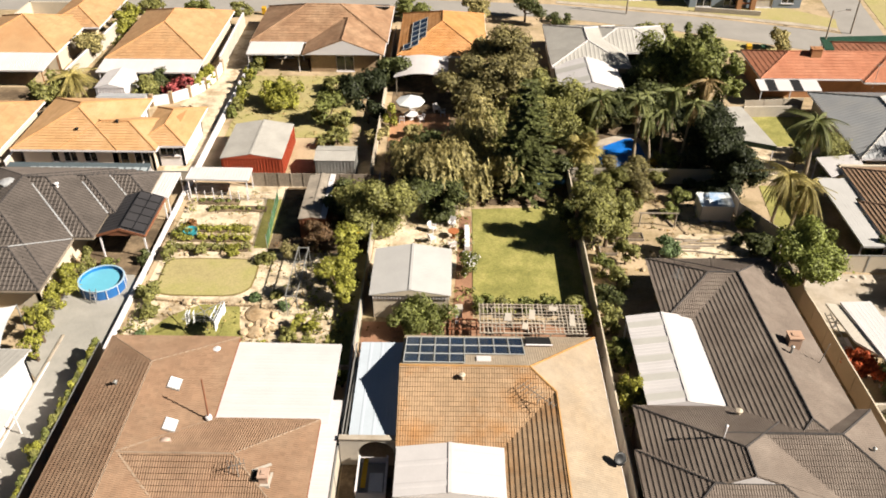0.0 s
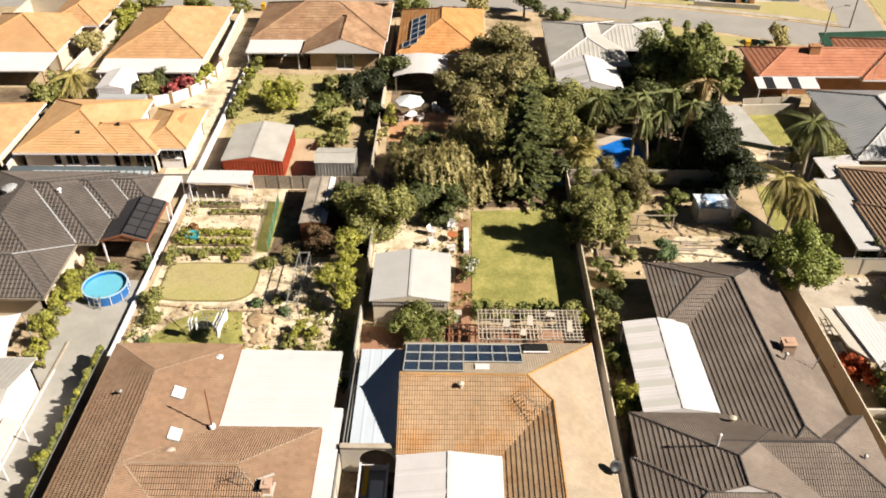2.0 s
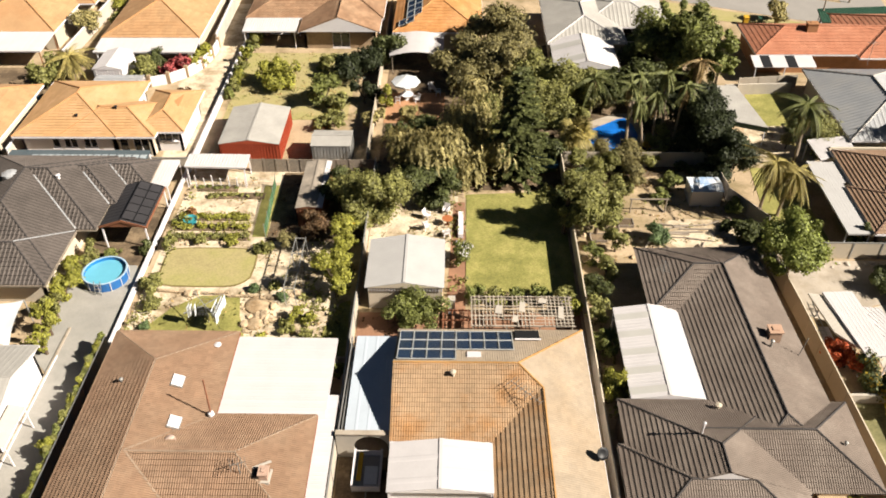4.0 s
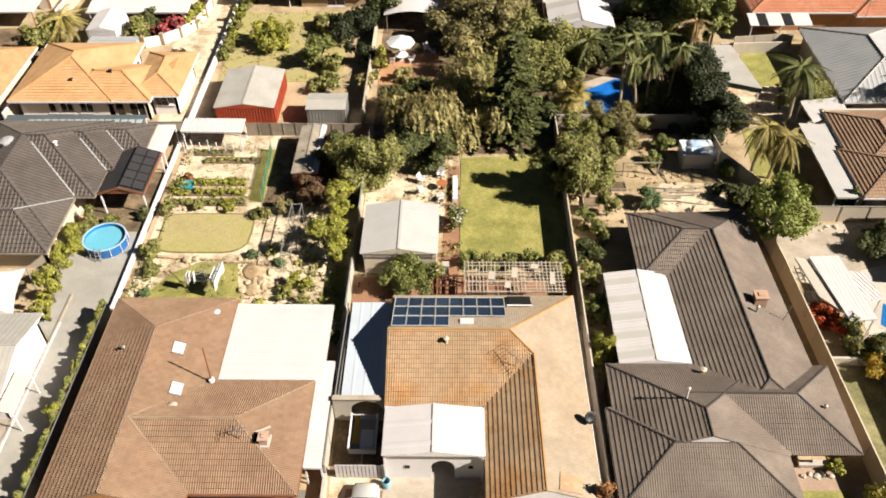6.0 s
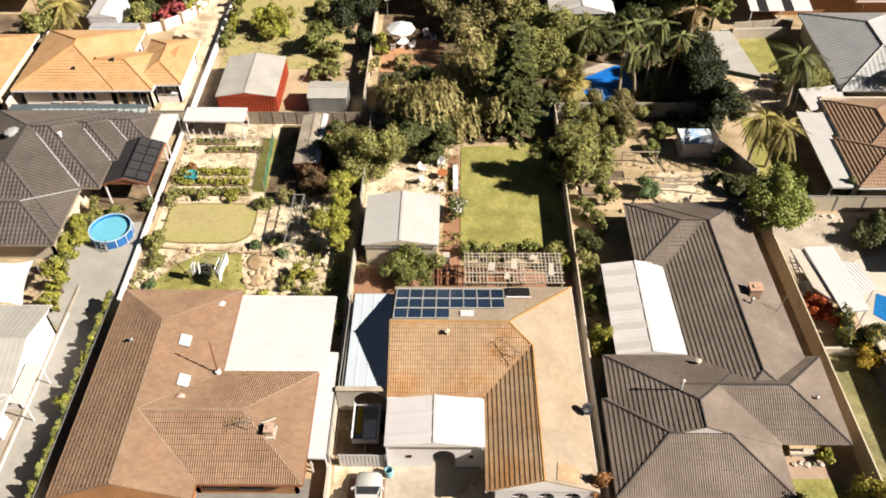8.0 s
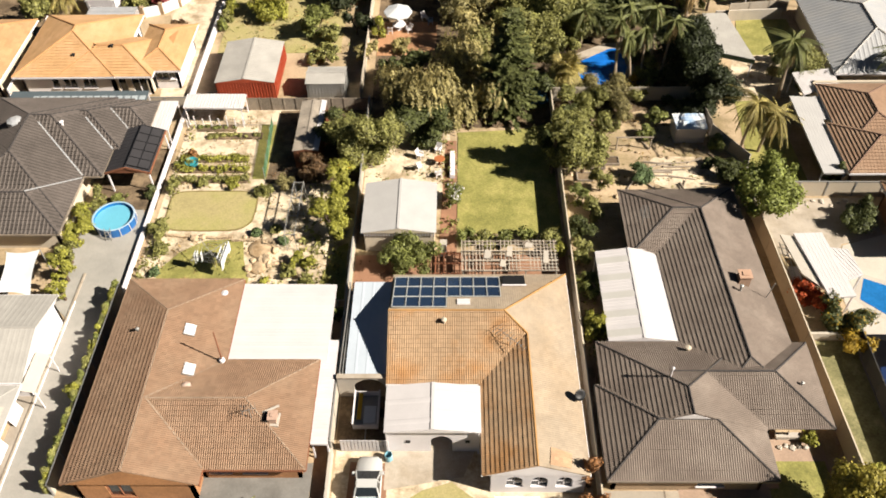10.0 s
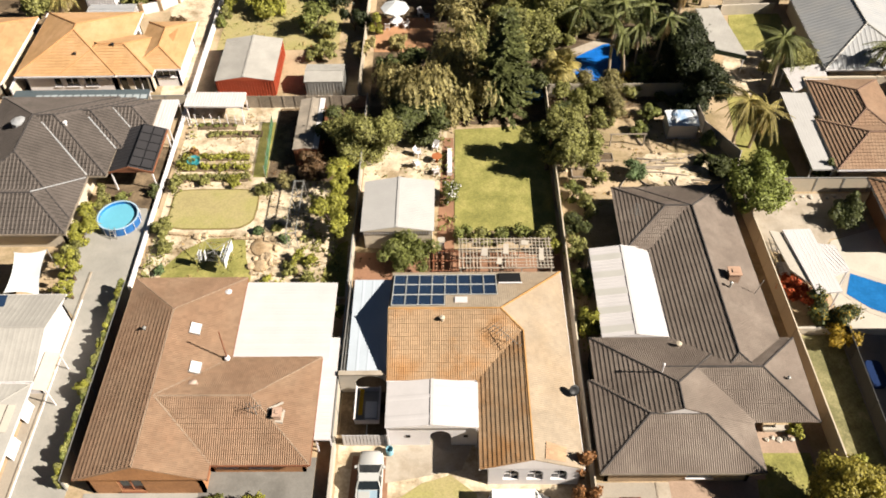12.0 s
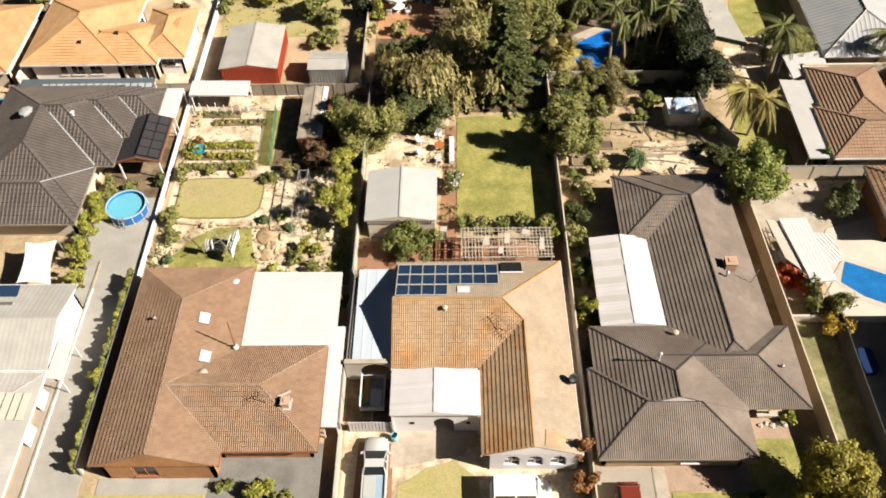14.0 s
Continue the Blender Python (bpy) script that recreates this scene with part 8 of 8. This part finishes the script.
for cx, cy, R, h, lb in ((-16.1, 45.8, 1.15, 0.22, "raised oval rock bed with dry soil"), (-16.0, 43.6, 0.75, 0.18, "low mound bed edged by rocks")):
    mnd = thing("rock_bed", cx, cy, lb, "garden bed")
    part("mound", Mesh().lathe((cx, cy, 0), [(R, 0), (R * 0.85, h * 0.6), (R * 0.5, h), (0.05, h * 1.1)], 18), mk("ochre_soil", (0.50, 0.37, 0.23), var=0.3, fine=3, bump=0.5, stain=(0.3, 0.18, 0.08), stain_scale=0.8, stain_amt=0.8), mnd, smooth=True)
rim = thing("bed_edging", -21, 47.3, "curved sandstone edging along the lawn", "edging")
for i in range(26):
    s = i / 25
    x = -24.8 + 8.6 * s
    y = 47.4 - 0.35 * math.sin(math.pi * s) - (0.6 * s if s > 0.7 else 0)
    part("stone", Mesh().bar((x - 0.15, y, 0.09), (x + 0.15, y + rg.uniform(-0.05, 0.05), 0.09), 0.22, 0.18 + rg.uniform(0, 0.06)), ROCK, rim)


def crop_row(x0, x1, y, h, leaf, label, n=12, r=0.42):
    ob = thing("vegetable_row", (x0 + x1) / 2, y, label, "vegetables", "vegetable rows")
    g = np.random.default_rng(int(abs(x0 * 10 + y * 3)))
    xs = np.linspace(x0, x1, n)
    ctr = np.stack([xs + g.normal(size=n) * 0.1, y + g.normal(size=n) * 0.1, np.full(n, h * 0.5)], 1)
    rad = g.uniform(0.6, 1.2, n) * r
    q = leaf_quads(g, ctr, rad, h / (2 * r), np.full(n, 110), 0.14)
    q[:, :, 2] = np.maximum(q[:, :, 2], 0.03)
    tagged(quads_part("foliage", q, leaf, ob), kind="stuff")
    part("soil_ridge", Mesh().bar((x0 - 0.3, y, 0.05), (x1 + 0.3, y, 0.05), 0.9, 0.14), SOIL_AND_SHADE, ob)
    return ob


crop_row(-25.4, -19.4, 57.4, 0.5, LEAF_LIME, "row of leafy green vegetables", 15)
crop_row(-25.2, -19.2, 55.9, 0.6, LEAF_LIME, "row of tall leafy vegetables", 11, 0.38)
crop_row(-24.8, -19.0, 54.5, 0.6, LEAF_OLIVE, "row of mixed garden greens", 10, 0.45)
crop_row(-23.4, -18.6, 60.8, 0.4, LEAF_OLIVE, "row of low seedlings", 9, 0.28)
crop_row(-24.6, -21.4, 62.0, 0.3, LEAF_MID, "row of small seedlings", 6, 0.22)
crop_row(-25.6, -24.6, 56.6, 0.6, LEAF_MID, "clump of garden greens", 4, 0.4)
tub = thing("garden_tub", -24.3, 56.6, "teal plastic tub beside the vegetable rows", "tub")
part("bowl", Mesh().lathe((-24.3, 56.6, 0), [(0.45, 0), (0.6, 0.5), (0.64, 0.52), (0.55, 0.46), (0.42, 0.3)], 16), mk("teal_plastic", (0.05, 0.33, 0.38), rough=0.4, var=0.1, bump=0), tub)
plant("bush", -24.3, 57.9, 0.9, 0.7, LEAF_RUST, "orange flowering clump beside the vegetables", "plant", 0, 0.14)
nf = thing("netting_fence", -17.3, 58.4, "green netting fence on steel posts", "fence")
net = Mesh()
for k in range(10):
    net.bar((-17.1, 54.6, 0.12 + 0.11 * k), (-17.5, 62.4, 0.12 + 0.11 * k), 0.015, 0.035)
for k in range(60):
    net.bar((-17.1 - 0.4 * k / 59, 54.6 + 7.8 * k / 59, 0.05), (-17.1 - 0.4 * k / 59, 54.6 + 7.8 * k / 59, 1.15), 0.03, 0.015)
part("net", net, NET, nf)
for i in range(5):
    y = 54.6 + i * 1.95
    part("post", Mesh().tube((-17.1 - 0.1 * i, y, 0), (-17.1 - 0.1 * i, y, 1.5), 0.03, n=6), STEEL, nf)
tl = thing("vine_trellis", -13.3, 48.8, "white steel vine trellis frame", "trellis")
for y in (45.6, 47.8, 50.0, 52.0):
    for x in (-13.75, -12.9):
        part("post", Mesh().tube((x, y, 0), (x, y, 2.0), 0.035, n=8), STEEL, tl)
    part("cross_bar", Mesh().bar((-13.75, y, 2.0), (-12.9, y, 2.0), 0.06, 0.06), STEEL, tl)
    part("brace", Mesh().bar((-13.75, y, 0.4), (-12.9, y, 1.8), 0.04, 0.04), STEEL, tl)
for x in (-13.75, -12.9):
    part("rail", Mesh().bar((x, 45.5, 2.03), (x, 52.1, 2.03), 0.06, 0.06), STEEL, tl)
for i in range(8):
    x = -26.0 + i * 0.8
    ps = thing("pen_post", x, 62.3, "thin white timber stake in the pen fence", "post", "pen posts")
    part("stake", Mesh().box(x - 0.04, 62.26, 0, x + 0.04, 62.34, 1.1 + 0.3 * (i % 2)), WHITE, ps)
mesh_f = thing("wire_fence", -21.8, 62.3, "thin wire mesh fence before the pen", "fence")
for z in (0.3, 0.6, 0.9):
    part("wire", Mesh().bar((-26.1, 62.3, z), (-17.6, 62.3, z), 0.02, 0.02), STEEL, mesh_f)
wbk = thing("white_bench", -12.7, 65.7, "white slatted bench by the grey shed", "bench")
for i in range(3):
    part("slat", Mesh().box(-14.2, 65.4 + i * 0.2, 0.42, -11.6, 65.55 + i * 0.2, 0.47), WHITE, wbk)
for x in (-14, -11.8):
    part("leg", Mesh().box(x - 0.05, 65.4, 0, x + 0.05, 65.95, 0.42), WHITE, wbk)
for x, y, lb in ((-16.7, 47.6, "pale blue-grey succulent clump"), (-14.2, 46.4, "grey garden plant"), (-24.6, 43.0, "blue-grey garden plant")):
    plant("bush", x, y, 0.7, 0.55, LEAF_BLUE, lb, "plant", 0, 0.16)

# ---- sandy yard of the grey house ----
for i in range(22):
    a = rg.uniform(0, 6.28)
    x, y, L_ = rg.uniform(14.5, 25), rg.uniform(52.5, 60), rg.uniform(0.8, 2.6)
    if i < 8:
        x, y, a, L_ = 21.0 + rg.uniform(-2, 2), 55.4 + rg.uniform(-1, 1.2), rg.uniform(-0.25, 0.15), rg.uniform(1.6, 3.2)
    lg = thing("log", x, y, "weathered grey branch lying on the sand", "log", "yard timber")
    part("stick", Mesh().tube((x - L_ / 2 * math.cos(a), y - L_ / 2 * math.sin(a), 0.09), (x + L_ / 2 * math.cos(a), y + L_ / 2 * math.sin(a), 0.11), 0.1, 0.05, 7), TIMBER, lg)
fr = thing("post_arch", 17.5, 58.6, "rough timber post frame in the sandy yard", "frame")
for x in (16.0, 19.2):
    part("post", Mesh().tube((x, 58.6, 0), (x, 58.6, 1.5), 0.07, n=7), TIMBER, fr)
part("beam", Mesh().tube((15.8, 58.6, 1.5), (19.4, 58.6, 1.5), 0.07, n=7), TIMBER, fr)
for x, y in ((13.2, 58.0), (13.9, 56.2), (12.6, 54.6), (15.3, 56.8)):
    bd = thing("garden_bed", x, y, "timber edged garden bed with dry soil", "garden bed")
    for dx in (-0.7, 0.7):
        part("edge_board", Mesh().box(x + dx - 0.04, y - 0.5, 0, x + dx + 0.04, y + 0.5, 0.28), TIMBER, bd)
    for dy in (-0.5, 0.5):
        part("edge_board", Mesh().box(x - 0.66, y + dy - 0.04, 0, x + 0.66, y + dy + 0.04, 0.28), TIMBER, bd)
    part("soil", Mesh().box(x - 0.66, y - 0.46, 0, x + 0.66, y + 0.46, 0.2), SOIL_AND_SHADE, bd)
for i in range(18):
    rock(rg.uniform(11, 26), rg.uniform(51.5, 61), rg.uniform(0.12, 0.3), 100 + i)
for i in range(14):
    rock(27.6 + i * 0.72, 51.2 + 0.3 * math.sin(i * 1.9), 0.16 + 0.05 * (i % 3), 300 + i, WALLPALE)
pt = thing("porch_bench", 23.6, 26.4, "pale stone seat under the porch eave", "bench")
part("seat", Mesh().box(23.0, 27.4, 0.3, 25.2, 27.8, 0.5), WALLPALE, pt)
part("base", Mesh().box(23.2, 27.45, 0, 25.0, 27.75, 0.3), WALLPALE, pt)
for i in range(5):
    rock(23.2 + i * 0.45, 26.85 + 0.15 * (i % 2), 0.24, 200 + i, WALLPALE)

# ---- kerbs, walls and fittings in the west ----
kb = thing("driveway_kerb", -30.6, 34, "white painted kerb along the driveway", "kerb")
for i in range(16):
    part("kerb_stone", Mesh().box(-30.52, 8 + i * 2, 0, -30.3, 9.97 + i * 2, 0.13), WHITE, kb)
ground_patch("side_path", [(-31.9, 8), (-30.55, 8), (-30.55, 38), (-31.9, 38)], 0.025, CONCRETE, "pale concrete side path by the white house", "path")
for y in (25.4, 28.4):
    pn = thing("leaning_panel", -30.95, y, "white sheet leaning by the house wall", "panel", "leaning panels")
    part("sheet", Mesh().slab([(-31.0, y, 0.05), (-31.0, y + 1.5, 0.05), (-31.35, y + 1.5, 1.5), (-31.35, y, 1.5)], 0.04), WHITE, pn)
cw = thing("curved_wall", -33, 84, "curved white garden wall before the flowering hedge", "wall")
pts_ = [(-37.4, 82.2), (-35.6, 82.4), (-33.6, 83.2), (-31.9, 84.8), (-30.6, 87.0), (-30.0, 89.6), (-29.9, 92.4)]
for a, b in zip(pts_, pts_[1:]):
    part("wall_panel", Mesh().bar((a[0], a[1], 0.6), (b[0], b[1], 0.6), 0.2, 1.2), WHITE, cw)
    part("pier", Mesh().box(b[0] - 0.2, b[1] - 0.2, 0, b[0] + 0.2, b[1] + 0.2, 1.45), BRICK_TAN, cw)
gable_shed("shade_house", -41.0, 79.4, -35.6, 81.6, 1.9, 0.1, "x", SHEET_GREY, STEEL, "low dark metal shelter behind the orange roof", "shelter", walls=False, posts=True)
fence_run([(-44.9, 66.2), (-45.4, 80)], 1.8, WALLPALE, "white wall between two orange roofed houses", t=0.18, step=3, name="garden_wall", cap=WHITE, cap_w=0.24)
fence_run([(-47.5, 88), (-46.8, 104)], 1.8, WALLPALE, "white wall between far houses", t=0.18, step=4, name="garden_wall", cap=WHITE, cap_w=0.24)
fence_run([(-30.0, 92.6), (-30.4, 108)], 1.8, WALLPALE, "white wall beside the sand lane", t=0.18, step=4, name="garden_wall", cap=WHITE, cap_w=0.24)
fence_run([(-9.0, 66), (-8.9, 104)], 1.7, FENCE, "grey fence between far yards", step=3)
fence_run([(26.2, 66.2), (31.8, 81.8), (38.6, 82.6)], 1.6, FENCE, "pale fence behind the small lawn", step=2.4)
fence_run([(30.0, 80.8), (37.5, 81.2)], 1.3, WALLPALE, "low pale retaining wall", t=0.2, name="garden_wall")
# fence colour is darkened to stand for shade on its west face
fence_run([(31.3, 20), (31.4, 36)], 1.6, mk("shade_dark_sheet", (0.07, 0.068, 0.066), rough=0.5, var=0.1, bump=0.02), "sheet fence beside the side lawn, darkened for its shaded face", step=2.4)
fence_run([(27.6, 36.2), (31.4, 36.2)], 0.8, WALLPALE, "low pale wall by the bushes", t=0.2, step=2, name="garden_wall")

# ---- houses at the east edge ----
house16 = thing("house", 42, 46, "brick house with a reddish brown tile roof beyond the pool", "house")
pl, ga, li, ou = hip_planes(37.6, 43.8, 47, 51.2, 2.6, 0.42, "x", "hh")
add_roof(house16, pl, [], li, ou, TILE_TAN, RIDGE_PALE, tw=0.4, ch=0.4)
four_walls(house16, 38.1, 44.4, 46.4, 50.6, 2.5, BRICK)
house17 = thing("house", 41, 28, "house with a charcoal tile roof at the edge", "house")
pl, ga, li, ou = hip_planes(35.4, 18, 46, 35.6, 2.6, 0.42, "y", "hh")
add_roof(house17, pl, [], li, ou, TILE_DARK, RIDGE_GREY, tw=0.4, ch=0.4)
four_walls(house17, 36, 18.6, 45.4, 35, 2.5, BRICK_TAN)
for x, y, w, d, h, ma, lb, ct in ((32.7, 32.2, 1.3, 2.3, 0.45, mk("navy_cover", (0.012, 0.03, 0.10), rough=0.4, var=0.1), "blue covered spa tub on dark paving", "spa tub"), (32.6, 43.6, 1.2, 1.0, 0.6, WHITE, "white storage box by the pool", "box"), (36.6, 36.0, 2.4, 0.5, 0.5, WALLPALE, "pale stone planter by the pool", "planter")):
    bx = thing(ct.replace(" ", "_"), x, y, lb, ct)
    part("tub" if ct == "spa tub" else "body", Mesh().prism(rounded(x, y, w / 2, d / 2, 20, 0.0, 0.45), 0, h), ma, bx)
    part("cover", Mesh().prism(rounded(x, y, w / 2 * 0.94, d / 2 * 0.94, 20, 0.0, 0.45), h, h + 0.06), ma, bx)
sl = thing("play_slide", 36.4, 48.6, "small blue plastic play slide", "slide")
part("chute", Mesh().slab([(35.6, 48.2, 0.2), (36.1, 48.0, 0.2), (36.9, 49.0, 1.2), (36.4, 49.2, 1.2)], 0.05), BLUE, sl)
for x, y in ((36.4, 49.2), (36.9, 49.0)):
    part("leg", Mesh().tube((x, y, 0), (x, y, 1.2), 0.04, n=6), BLUE, sl)
ld = thing("steel_ladder", 28.0, 43.6, "steel ladder lying on the fence rail", "ladder")
for x in (27.75, 28.15):
    part("stile", Mesh().bar((x, 41.6, 1.0), (x - 0.1, 45.2, 1.3), 0.06, 0.06), ALU, ld)
for i in range(9):
    y = 41.9 + i * 0.38
    part("rung", Mesh().bar((27.73, y, 1.03 + i * 0.03), (28.13, y, 1.03 + i * 0.03), 0.04, 0.04), ALU, ld)
tb = thing("garden_table", 28.3, 40.0, "white outdoor table beside the fence", "table")
part("tabletop", Mesh().box(27.9, 41.4, 0.72, 28.7, 43.0, 0.77), WHITE, tb)
for x, y in ((28.0, 41.5), (28.6, 41.5), (28.0, 42.9), (28.6, 42.9)):
    part("leg", Mesh().box(x - 0.03, y - 0.03, 0, x + 0.03, y + 0.03, 0.72), WHITE, tb)

# ---- far street ----
def far_house(x0, x1, y, d, h, wall, label, openings, roof=TILE_DARK):
    ob = thing("house", (x0 + x1) / 2, y, label, "house")
    part("wall", run_wall(Mesh(), (x0, y), (x1, y), 0, h, 0.3, [o[:4] for o in openings]), wall, ob)
    for o in openings:
        add_window(ob, (x0, y), (x1, y), *o[:4], mullions=o[4], glass=o[5])
    part("wall", Mesh().box(x0, y + 0.3, 0, x0 + 0.3, y + d, h), wall, ob)
    part("wall", Mesh().box(x1 - 0.3, y + 0.3, 0, x1, y + d, h), wall, ob)
    pl, ga, li, ou = hip_planes(x0 - 0.5, y - 0.5, x1 + 0.5, y + d, h + 0.05, 0.4, "x", "hh")
    add_roof(ob, pl, [], li, ou, roof, RIDGE_GREY, tw=0.6, ch=0.6)
    return ob


far_house(20.5, 31.5, 119.4, 11, 2.9, SLATEBLUE, "blue-grey rendered house across the street", [(1.0, 3.0, 0.6, 2.2, 1, GLASS), (4.6, 6.6, 0.05, 2.3, 1, GLASS), (8.0, 10.0, 0.6, 2.2, 1, GLASS)])
far_house(33.5, 49.8, 116.6, 12, 3.0, SLATEBLUE, "blue-grey house with brick piers and pale garage door", [(1.0, 3.2, 0.1, 2.3, 1, GLASS), (5.0, 7.0, 0.3, 2.2, 1, GLASS), (9.6, 12.2, 0.05, 2.3, 0, WALLPALE), (13.4, 15.2, 0.7, 2.2, 1, GLASS)])
bp = thing("brick_pier", 41.3, 116, "orange brick entry piers with dark bars", "pier")
part("pier", Mesh().box(40.2, 115.6, 0, 40.9, 116.3, 2.8), BRICK, bp)
part("pier", Mesh().box(42.2, 115.6, 0, 42.9, 116.3, 2.8), BRICK, bp)
for z in (0.8, 1.5, 2.2):
    part("crossbar", Mesh().box(40.9, 115.85, z, 42.2, 116.0, z + 0.25), TIMBER_RED, bp)
fence_run([(34, 114.9), (43, 113.2)], 0.7, WALLPALE, "low pale front wall across the street", t=0.25, step=3, name="garden_wall")
for x0, x1, y in ((-70, -52, 124), (-46, -30, 125), (-24, -8, 125), (-3, 12, 125), (60, 76, 128)):
    far_house(x0, x1, y, 11, 2.7, CREAM, "cream house across the far street", [(2, 4, 0.7, 2.1, 1, GLASS), (8, 10, 0.7, 2.1, 1, GLASS)], TILE_TERRA if x0 % 4 else TILE_TAN)


def street_pole(x, y, h, label, arm=1.6):
    ob = thing("street_lamp", x, y, label, "street lamp")
    part("pole", Mesh().tube((x, y, 0), (x, y, h), 0.12, 0.07, 10), TIMBER, ob)
    part("arm", Mesh().tube((x, y, h - 0.3), (x + arm, y, h + 0.1), 0.04, 0.03, 8), STEEL, ob)
    part("lamp_head", Mesh().box(x + arm - 0.1, y - 0.12, h, x + arm + 0.5, y + 0.12, h + 0.14), ALU, ob)
    return ob


street_pole(53.4, 106.6, 7.5, "timber street pole with a lamp arm on the corner")
street_pole(23.8, 113.6, 6.5, "street pole with a lamp arm beside the street")
street_pole(46.0, 97.4, 6.5, "thin street pole beside the verge")
for x, y, ma, lb in ((37.4, 99.6, YELLOW, "wheelie bin with yellow body on the verge"), (39.2, 99.4, DKGREEN, "dark green wheelie bin on the verge"), (-28.5, 112.4, YELLOW, "yellow lidded wheelie bin on the street")):
    wb_ = thing("wheelie_bin", x, y, lb, "bin", "street bins")
    part("tub", Mesh().box(x - 0.28, y - 0.3, 0.12, x + 0.28, y + 0.3, 0.98), ma, wb_)
    part("lid", Mesh().slab([(x - 0.32, y - 0.36, 1.0), (x + 0.32, y - 0.36, 1.0), (x + 0.32, y + 0.34, 1.12), (x - 0.32, y + 0.34, 1.12)], 0.06), ma, wb_)
    for dx in (-0.24, 0.24):
        part("wheel", Mesh().tube((x + dx - 0.04, y + 0.3, 0.12), (x + dx + 0.04, y + 0.3, 0.12), 0.12, n=10), RUBBER, wb_)

# ---- loose ground cover ----
def scatter(name, areas, per, leaf, label, hgt=0.1, seed=1, size=0.1):
    """Weeds and tufts over rectangles of ground, one stuff object."""
    g = np.random.default_rng(seed)
    out = []
    for x0, y0, x1, y1 in areas:
        n = int((x1 - x0) * (y1 - y0) * per)
        c = np.stack([g.uniform(x0, x1, n), g.uniform(y0, y1, n)], 1)
        keep = np.array([noise.noise(Vector((a * 0.55, b * 0.55, seed))) > -0.05 for a, b in c])
        c = c[keep]
        for k in range(5):
            p = np.column_stack([c + g.normal(size=c.shape) * 0.13, g.uniform(0.03, hgt, len(c))])
            t = g.normal(size=p.shape)
            t[:, 2] = np.abs(t[:, 2])
            t /= np.linalg.norm(t, axis=1, keepdims=True)
            b = np.cross(t, g.normal(size=p.shape))
            b /= np.linalg.norm(b, axis=1, keepdims=True)
            s = size * g.uniform(0.5, 1.4, (len(p), 1))
            out.append(np.stack([p - t * s, p + b * s * 0.6, p + t * s, p - b * s * 0.6], 1))
    ob = thing(name, 0, 0, label, "ground cover", kind="stuff")
    tagged(quads_part("tuft", np.concatenate(out), leaf, ob), kind="stuff")
    return ob


YARDS = [(-26, 40.5, -16.6, 47.5), (-26, 53.3, -18.5, 64), (-17, 40.5, -9, 54), (-7.8, 52, 0, 61.5), (10.6, 50.6, 26, 65.6), (-26, 75, -10, 91)]
scatter("weed_tufts", YARDS, 1.6, LEAF_OLIVE, "scattered green weeds over sandy yards", seed=3)
scatter("dry_tufts", YARDS, 1.4, LEAF_DEAD, "scattered dry grass over sandy yards", seed=8)
scatter("leaf_litter", [(-17, 54, -8.4, 64.5), (-8, 62, 24, 68), (-7.8, 40.7, -1, 45), (10.5, 34.5, 11.9, 49)], 5, LEAF_BROWN, "brown leaf litter under the trees", hgt=0.06, seed=5)
scatter("garden_greens", [(-26, 40.6, -24.8, 63), (-12.6, 40.5, -8.4, 54), (-0.7, 46, 0.7, 60), (10.5, 34.5, 12, 52)], 4, LEAF_OLIVE, "low mixed garden plants along fences", hgt=0.5, seed=6, size=0.16)
# dirty ground; the dark colour also paints the shade round the trailer
ground_patch("yard_oily", [(-7.75, 26.7), (-4.2, 26.7), (-4.2, 31.0), (-7.75, 31.0)], 0.035, SOIL_AND_SHADE, "dirty ground round the trailer, darkened for its shade", "ground")
kb_ = thing("kerb", -30.45, 30, "pale concrete kerb along the driveway edge", "kerb")
for i in range(24):
    part("kerb_stone", Mesh().box(-30.52, 19.0 + i, 0, -30.36, 19.97 + i, 0.14), PATHCON, kb_)
